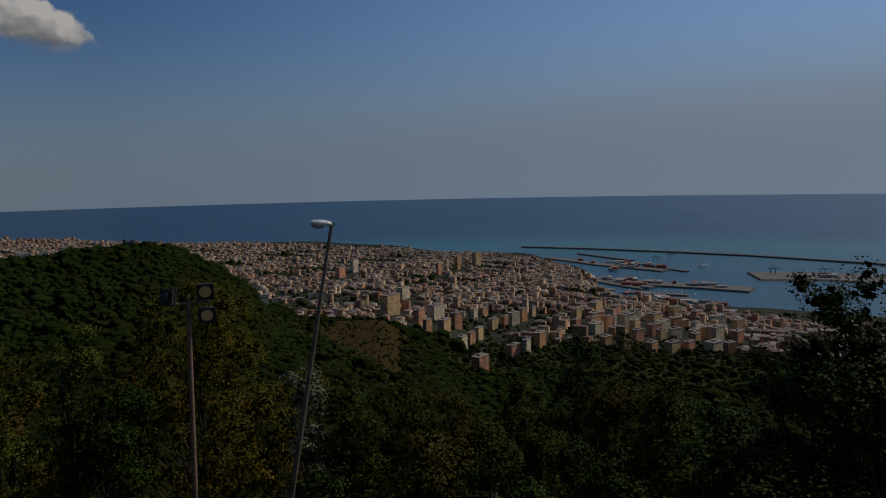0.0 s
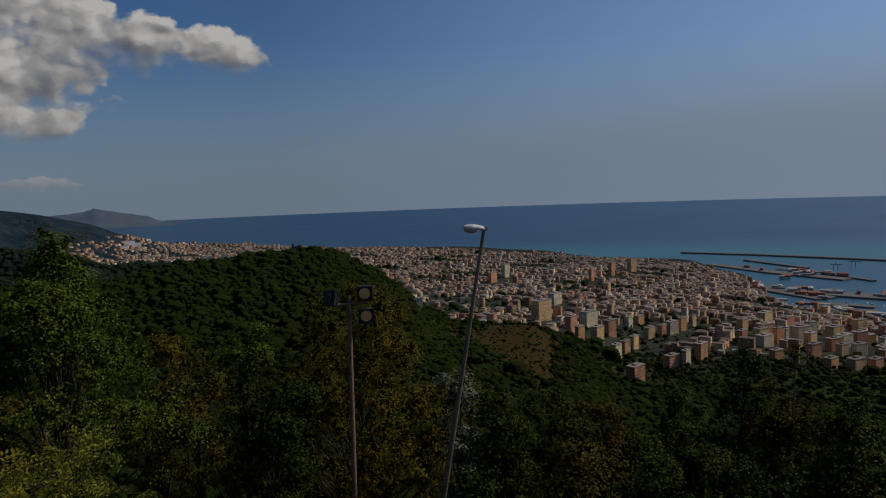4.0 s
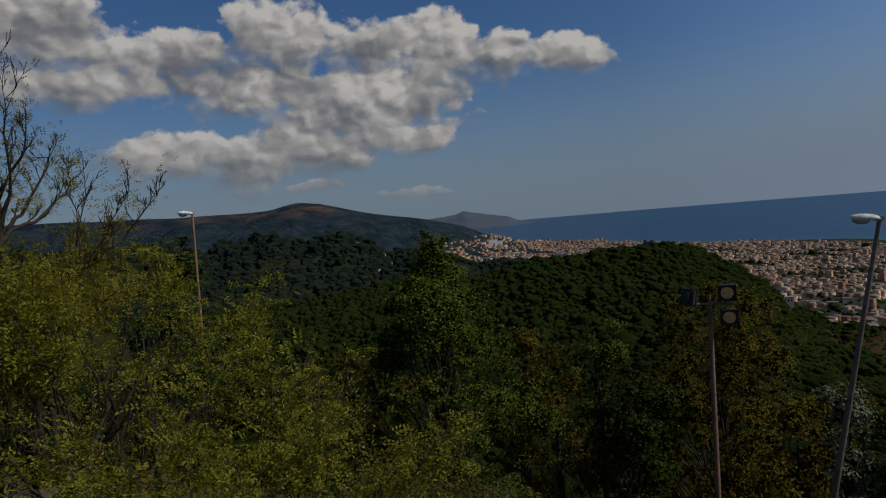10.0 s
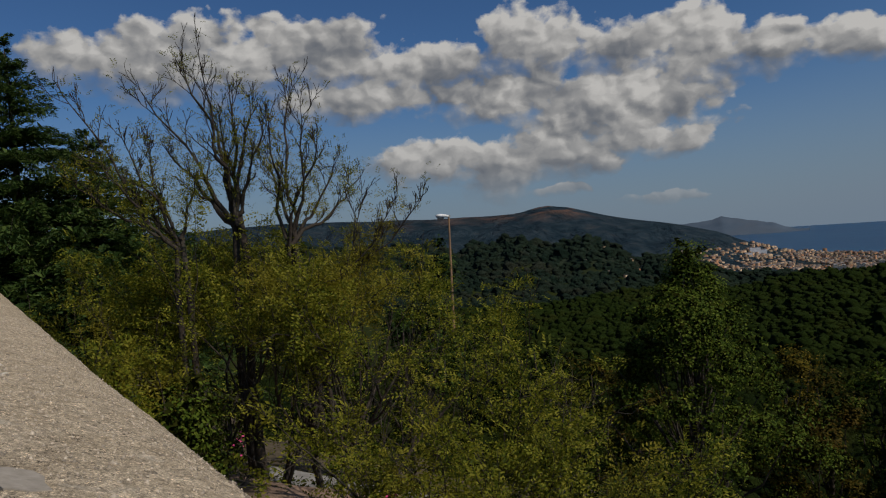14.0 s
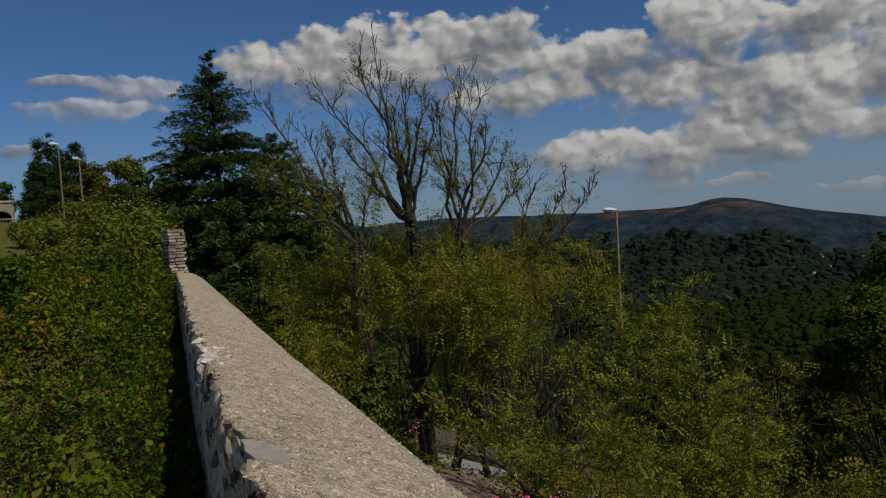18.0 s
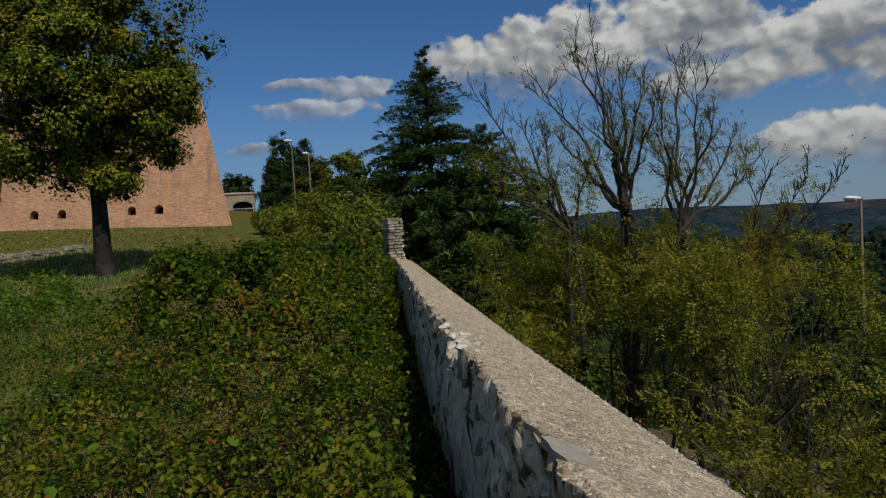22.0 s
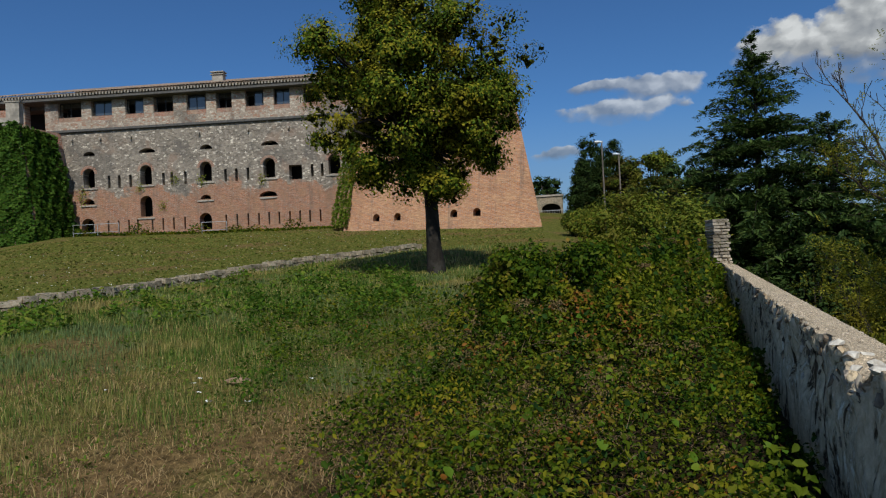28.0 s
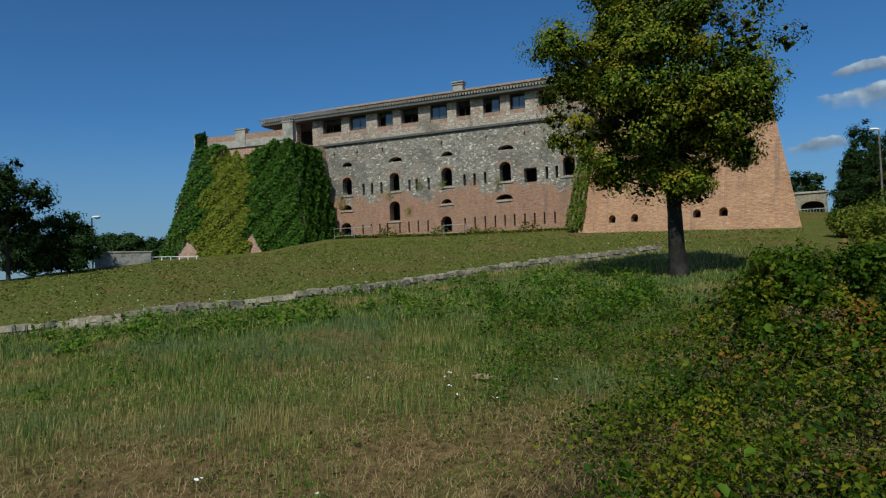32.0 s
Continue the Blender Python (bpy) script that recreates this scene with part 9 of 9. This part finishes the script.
def apartment_block(az, el, wide, tall, k):
    d, p = ground_hit(az, el, 250.0)
    rng = random.Random(700 + k)
    s = d / 57.3
    W, H, D = wide * s * 0.9, tall * s * 1.1, wide * s * rng.uniform(0.4, 0.55)
    turn = az + rng.choice((52, 58, 64))
    tone = ("ochre", "pink", "cream", "orange")[k % 4]
    hue = (M_FACADES[k % 4], M_FLATROOF)
    b = thing("apartment_block", "%s plastered apartment block with rows of windows" % tone, "building", (p.x, p.y, p.z), turn, "apartment blocks")
    bm = bmesh.new()
    box(bm, -W / 2, W / 2, -D / 2, D / 2, -4, H)
    part("wall", bm, hue[0], b)
    bm = bmesh.new()
    box(bm, -W / 2 - 0.15, W / 2 + 0.15, -D / 2 - 0.15, D / 2 + 0.15, H, H + 0.25), box(bm, -W * 0.2, W * 0.1, -D * 0.2, D * 0.2, H + 0.25, H + 1.0)
    part("roof", bm, M_FLATROOF, b)
    rows = max(4, int(H / 1.35))
    key = round(s, 1)
    if key not in pane_cache:
        bm = bmesh.new()
        box(bm, -0.26, 0.26, -0.03, 0.03, 0, 0.75)
        me = bpy.data.meshes.new("window")
        bm.to_mesh(me)
        bm.free()
        me.materials.append(M_PANE)
        pane_cache[key] = me
    for side_x, L in ((False, W), (True, D)):
        cols = max(3, int(L / 1.5))
        for r in range(rows):
            for c in range(cols):
                if rng.random() < 0.08:
                    continue
                o = hang("window", pane_cache[key], b)
                u, z = L * ((c + 0.5) / cols - 0.5), H * (r + 0.25) / rows
                o.location = (u, -D / 2, z) if not side_x else (-W / 2 if k % 2 == 0 else -W / 2, u, z)
                if side_x:
                    o.rotation_euler = (0, 0, radians(90))


for k, spec in enumerate(BLOCKS_A + BLOCKS_B + BLOCKS_C + BLOCKS_D):
    apartment_block(*spec, k)

# ruined castle on the wooded ridge, and the terrace of villas below it
def ruin(az, el, wide, tall, label, stone=None):
    d, p = ground_hit(az, el - tall * 0.75, 150.0, 420.0)
    s = d / 57.3
    r = thing("castle_ruin", label, "castle", p, az, "castle ruins")
    bm = bmesh.new()
    W, H = wide * s, tall * s
    box(bm, -W / 2, W / 2, -W * 0.3, W * 0.3, -2, H * 0.7)
    part("wall", bm, stone or M_FIELDSTONE, r)
    for x0, x1, h in ((-0.5, -0.2, 1.0), (0.15, 0.5, 0.9), (-0.1, 0.05, 0.8)):
        bm = bmesh.new()
        box(bm, W * x0, W * x1, -W * 0.25, W * 0.25, H * 0.7, H * h)
        part("merlon", bm, stone or M_FIELDSTONE, r)


ruin(8.7, -4.3, 0.75, 0.7, "dark square castle keep on the wooded ridge", M_GUTTER)
ruin(14.3, -4.7, 0.55, 0.6, "pale ruined wall on the wooded ridge")
ruin(15.6, -4.75, 0.8, 0.5, "pale ruined wall on the wooded ridge")
ruin(12.6, -4.55, 1.2, 0.45, "pale ruined wall on the wooded ridge")
for k, (az, el, wd, ht) in enumerate(((-0.9, -9.5, 1.0, 0.45), (-2.4, -9.7, 1.5, 0.35), (-3.9, -9.75, 0.8, 0.3), (-1.6, -9.2, 0.7, 0.3), (-4.9, -9.5, 0.7, 0.35))):
    d, p = ground_hit(az, el, 200.0, 900.0)
    s = d / 57.3
    h = thing("villa", "low pale villa on the hillside terrace", "house", p, az + 12, "terrace villas")
    bm = bmesh.new()
    box(bm, -wd * s / 2, wd * s / 2, -1.5, 1.5, -3, ht * s)
    part("wall", bm, M_FACADES[2], h)
    bm = bmesh.new()
    box(bm, -wd * s / 2 - 0.2, wd * s / 2 + 0.2, -1.7, 1.7, ht * s, ht * s + 0.3)
    part("roof", bm, M_FLATROOF, h)
    for c in range(4):
        bm = bmesh.new()
        box(bm, -0.25 + (c - 1.5) * wd * s / 4.5, 0.25 + (c - 1.5) * wd * s / 4.5, -1.53, -1.45, ht * s * 0.35, ht * s * 0.75)
        part("window", bm, M_PANE, h)


# ---------------------------------------------------------------- harbour
def on_sea(az, el):
    return polar(az, (EYE.z - SEA) / math.tan(radians(-el)), SEA)


def quay(label, spots, width, top, name="quay"):
    """A stone mole or pier along a line on the water."""
    bm = bmesh.new()
    pts = [on_sea(a, e) for a, e in spots]
    rows = []
    for k, p in enumerate(pts):
        t = (pts[min(k + 1, len(pts) - 1)] - pts[max(k - 1, 0)]).normalized()
        nrm_ = Vector((-t.y, t.x, 0)) * width / 2
        rows.append([bm.verts.new(p + nrm_ * 1.15 + Vector((0, 0, -2))), bm.verts.new(p + nrm_ + Vector((0, 0, top))), bm.verts.new(p - nrm_ + Vector((0, 0, top))), bm.verts.new(p - nrm_ * 1.15 + Vector((0, 0, -2)))])
    for a_, b_ in zip(rows[:-1], rows[1:]):
        for j in range(3):
            bm.faces.new((a_[j], b_[j], b_[j + 1], a_[j + 1]))
    bm.faces.new(rows[0]), bm.faces.new(rows[-1])
    bmesh.ops.recalc_face_normals(bm, faces=list(bm.faces))
    return tagged(part(name, bm, M_QUAY), label, "quay")


quay("long dark breakwater across the bay", [(-22.4, -5.84), (-28, -6.02), (-34, -6.22), (-40, -6.4), (-49, -6.72), (-56, -6.95)], 12, 3.0, "breakwater")
quay("inner breakwater of the harbour", [(-27, -6.42), (-31.2, -6.95)], 9, 2.5, "breakwater")
quay("narrow dark stone harbour pier", [(-32.2, -7.32), (-35.4, -7.74)], 8, 2.2)
quay("wide cargo pier with sheds", [(-29.5, -8.55), (-33, -8.8), (-36.5, -8.9), (-40.1, -9.02)], 34, 2.4)
quay("wide pier of the container port", [(-40.2, -7.95), (-44, -7.8), (-50, -7.75), (-58, -7.8)], 70, 2.4)
quay("short pier in the inner harbour", [(-30.5, -9.5), (-33.5, -9.55), (-35.5, -9.6)], 12, 2.0)
quay("inner harbour quay with sheds", [(-32.5, -10.1), (-35.5, -10.25), (-38.3, -10.45)], 26, 2.2)
quay("long quay with sheds reaching out from the old town", [(-24.6, -6.75), (-28.73, -7.3), (-33.77, -7.72)], 22, 2.2)
quay("low stone quay of the marina", [(-26.5, -8.2), (-29.5, -8.7), (-32.5, -9.15)], 30, 2.0)
quay("broad dark quay of the inner harbour", [(-26.2, -9.3), (-31.16, -10.1), (-35.79, -9.95)], 26, 2.0)
quay("broad stone quay of the repair docks", [(-33.0, -10.6), (-36.92, -10.75), (-39.1, -11.1)], 30, 2.0)
rng = random.Random(55)
M_SHEDS = [surface("shed_grey", (0.2, 0.2, 0.2), (0.3, 0.3, 0.3), 0.2, bump=0), surface("shed_red", (0.26, 0.09, 0.06), (0.34, 0.13, 0.09), 0.2, bump=0),
           surface("shed_pale", (0.38, 0.35, 0.31), (0.48, 0.45, 0.40), 0.2, bump=0)]
for k in range(84):
    line_ = rng.choice((((-25.5, -6.9), (-33.5, -7.68)), ((-26.8, -8.25), (-32.3, -9.1)), ((-26.6, -9.4), (-35.5, -10.0)), ((-33.3, -10.6), (-39, -11.05)), ((-30, -8.6), (-39.5, -9.0)), ((-41, -7.9), (-50, -7.72)), ((-33, -10.1), (-38, -10.4)), ((-28.5, -7.6), (-32.5, -8.0)), ((-29.0, -7.15), (-33.5, -7.45))))
    t = rng.random()
    p = on_sea(line_[0][0] * (1 - t) + line_[1][0] * t, line_[0][1] * (1 - t) + line_[1][1] * t + rng.uniform(-0.1, 0.1))
    bm = bmesh.new()
    w2, l2, h2 = rng.uniform(3, 7), rng.uniform(6, 20), rng.uniform(1.8, 4)
    vs = [bm.verts.new(v) for v in ((-l2 / 2, -w2 / 2, 0), (l2 / 2, -w2 / 2, 0), (l2 / 2, w2 / 2, 0), (-l2 / 2, w2 / 2, 0), (-l2 / 2, -w2 / 2, h2), (l2 / 2, -w2 / 2, h2), (l2 / 2, w2 / 2, h2), (-l2 / 2, w2 / 2, h2),
                                   (-l2 / 2, 0, h2 * 1.25), (l2 / 2, 0, h2 * 1.25))]
    for q in ((0, 1, 5, 4), (2, 3, 7, 6), (1, 2, 6, 9, 5), (3, 0, 4, 8, 7), (4, 5, 9, 8), (6, 7, 8, 9)):
        bm.faces.new([vs[i] for i in q])
    o = part("harbour_shed", bm, M_SHEDS[k % 3])
    o.location, o.rotation_euler = (p.x, p.y, SEA + 2.3), (0, 0, radians(rng.choice((-38, -30, 60))))
    tagged(o, "long gabled harbour shed on the quay", "shed", "harbour sheds")


def ship(az, el, length, label, turn):
    p = on_sea(az, el)
    s = thing("ship", label, "ship", (p.x, p.y, SEA), turn, "ships")
    bm = bmesh.new()
    L, Wd, H = length, length * 0.16, length * 0.09
    ring = [(-L / 2, -Wd / 2), (L * 0.3, -Wd / 2), (L / 2, 0), (L * 0.3, Wd / 2), (-L / 2, Wd / 2)]
    lo, hi = [bm.verts.new((x * 0.96, y * 0.85, -0.5)) for x, y in ring], [bm.verts.new((x, y, H)) for x, y in ring]
    for j in range(5):
        bm.faces.new((lo[j], lo[(j + 1) % 5], hi[(j + 1) % 5], hi[j]))
    bm.faces.new(hi)
    bmesh.ops.recalc_face_normals(bm, faces=list(bm.faces))
    part("hull", bm, M_SHIP, s)
    for j, (x0, x1, z1) in enumerate(((-0.42, 0.22, 0.16), (-0.36, 0.16, 0.21), (-0.2, 0.1, 0.25))):
        bm = bmesh.new()
        box(bm, L * x0, L * x1, -Wd * 0.42, Wd * 0.42, H if j == 0 else L * (0.16, 0.21)[j - 1], L * z1)
        part("deckhouse", bm, M_SHIP, s)
    bm = bmesh.new()
    box(bm, -L * 0.18, -L * 0.1, -Wd * 0.15, Wd * 0.15, L * 0.25, L * 0.32, 0.2)
    part("funnel", bm, M_SHEDS[1], s)


ship(-36.6, -7.3, 22, "white ferry in the harbour basin", 15)
for k, (az, el) in enumerate(((-31.0, -9.25), (-32.6, -9.3), (-33.7, -9.32), (-35.0, -9.3), (-35.3, -9.35), (-30.2, -9.6), (-31.4, -9.7), (-33.1, -9.62), (-28.6, -9.1), (-29.4, -9.25), (-30.6, -9.4), (-34.2, -9.4), (-36.0, -9.45), (-36.8, -9.6), (-34.6, -10.25), (-28.0, -8.0), (-29.2, -8.1))):
    ship(az, el, 6, "small white boat moored in the harbour", 40 + 25 * (k % 3))
for k, (az, el) in enumerate(((-41.5, -7.85), (-44.8, -7.75), (-47.6, -7.75), (-50.2, -7.75), (-33.0, -7.15), (-34.1, -6.9))):
    p = on_sea(az, el)
    cr = thing("harbour_crane", "tall dark gantry crane on the quay", "crane", (p.x, p.y, SEA + 2.3), -30, "harbour cranes")
    for x in (-3, 3):
        for y in (-2, 2):
            bm = bmesh.new()
            box(bm, x - 0.25, x + 0.25, y - 0.25, y + 0.25, 0, 9)
            part("leg", bm, M_GUTTER, cr)
    bm = bmesh.new()
    box(bm, -7, 10, -0.5, 0.5, 9, 9.8)
    part("boom", bm, M_GUTTER, cr)
    bm = bmesh.new()
    box(bm, -0.4, 0.4, -0.4, 0.4, 9.8, 13)
    part("tower", bm, M_GUTTER, cr)
# the pale hotel above the far suburb
for k, (az, el, wd, ht) in enumerate(((21.15, -3.55, 0.75, 0.42), (20.6, -3.6, 0.5, 0.3), (21.6, -3.75, 0.5, 0.25))):
    d, p = ground_hit(az, el, 900.0, 2600.0)
    s = d / 57.3
    b = thing("hotel", "large white building above the far suburb", "building", p, az + 8, "white hillside buildings")
    bm = bmesh.new()
    box(bm, -wd * s / 2, wd * s / 2, -5, 5, -8, ht * s)
    part("wall", bm, M_SHIP, b)
    bm = bmesh.new()
    box(bm, -wd * s / 2, wd * s / 2, -5.1, 5.1, ht * s, ht * s + 0.8)
    part("roof", bm, M_FLATROOF, b)
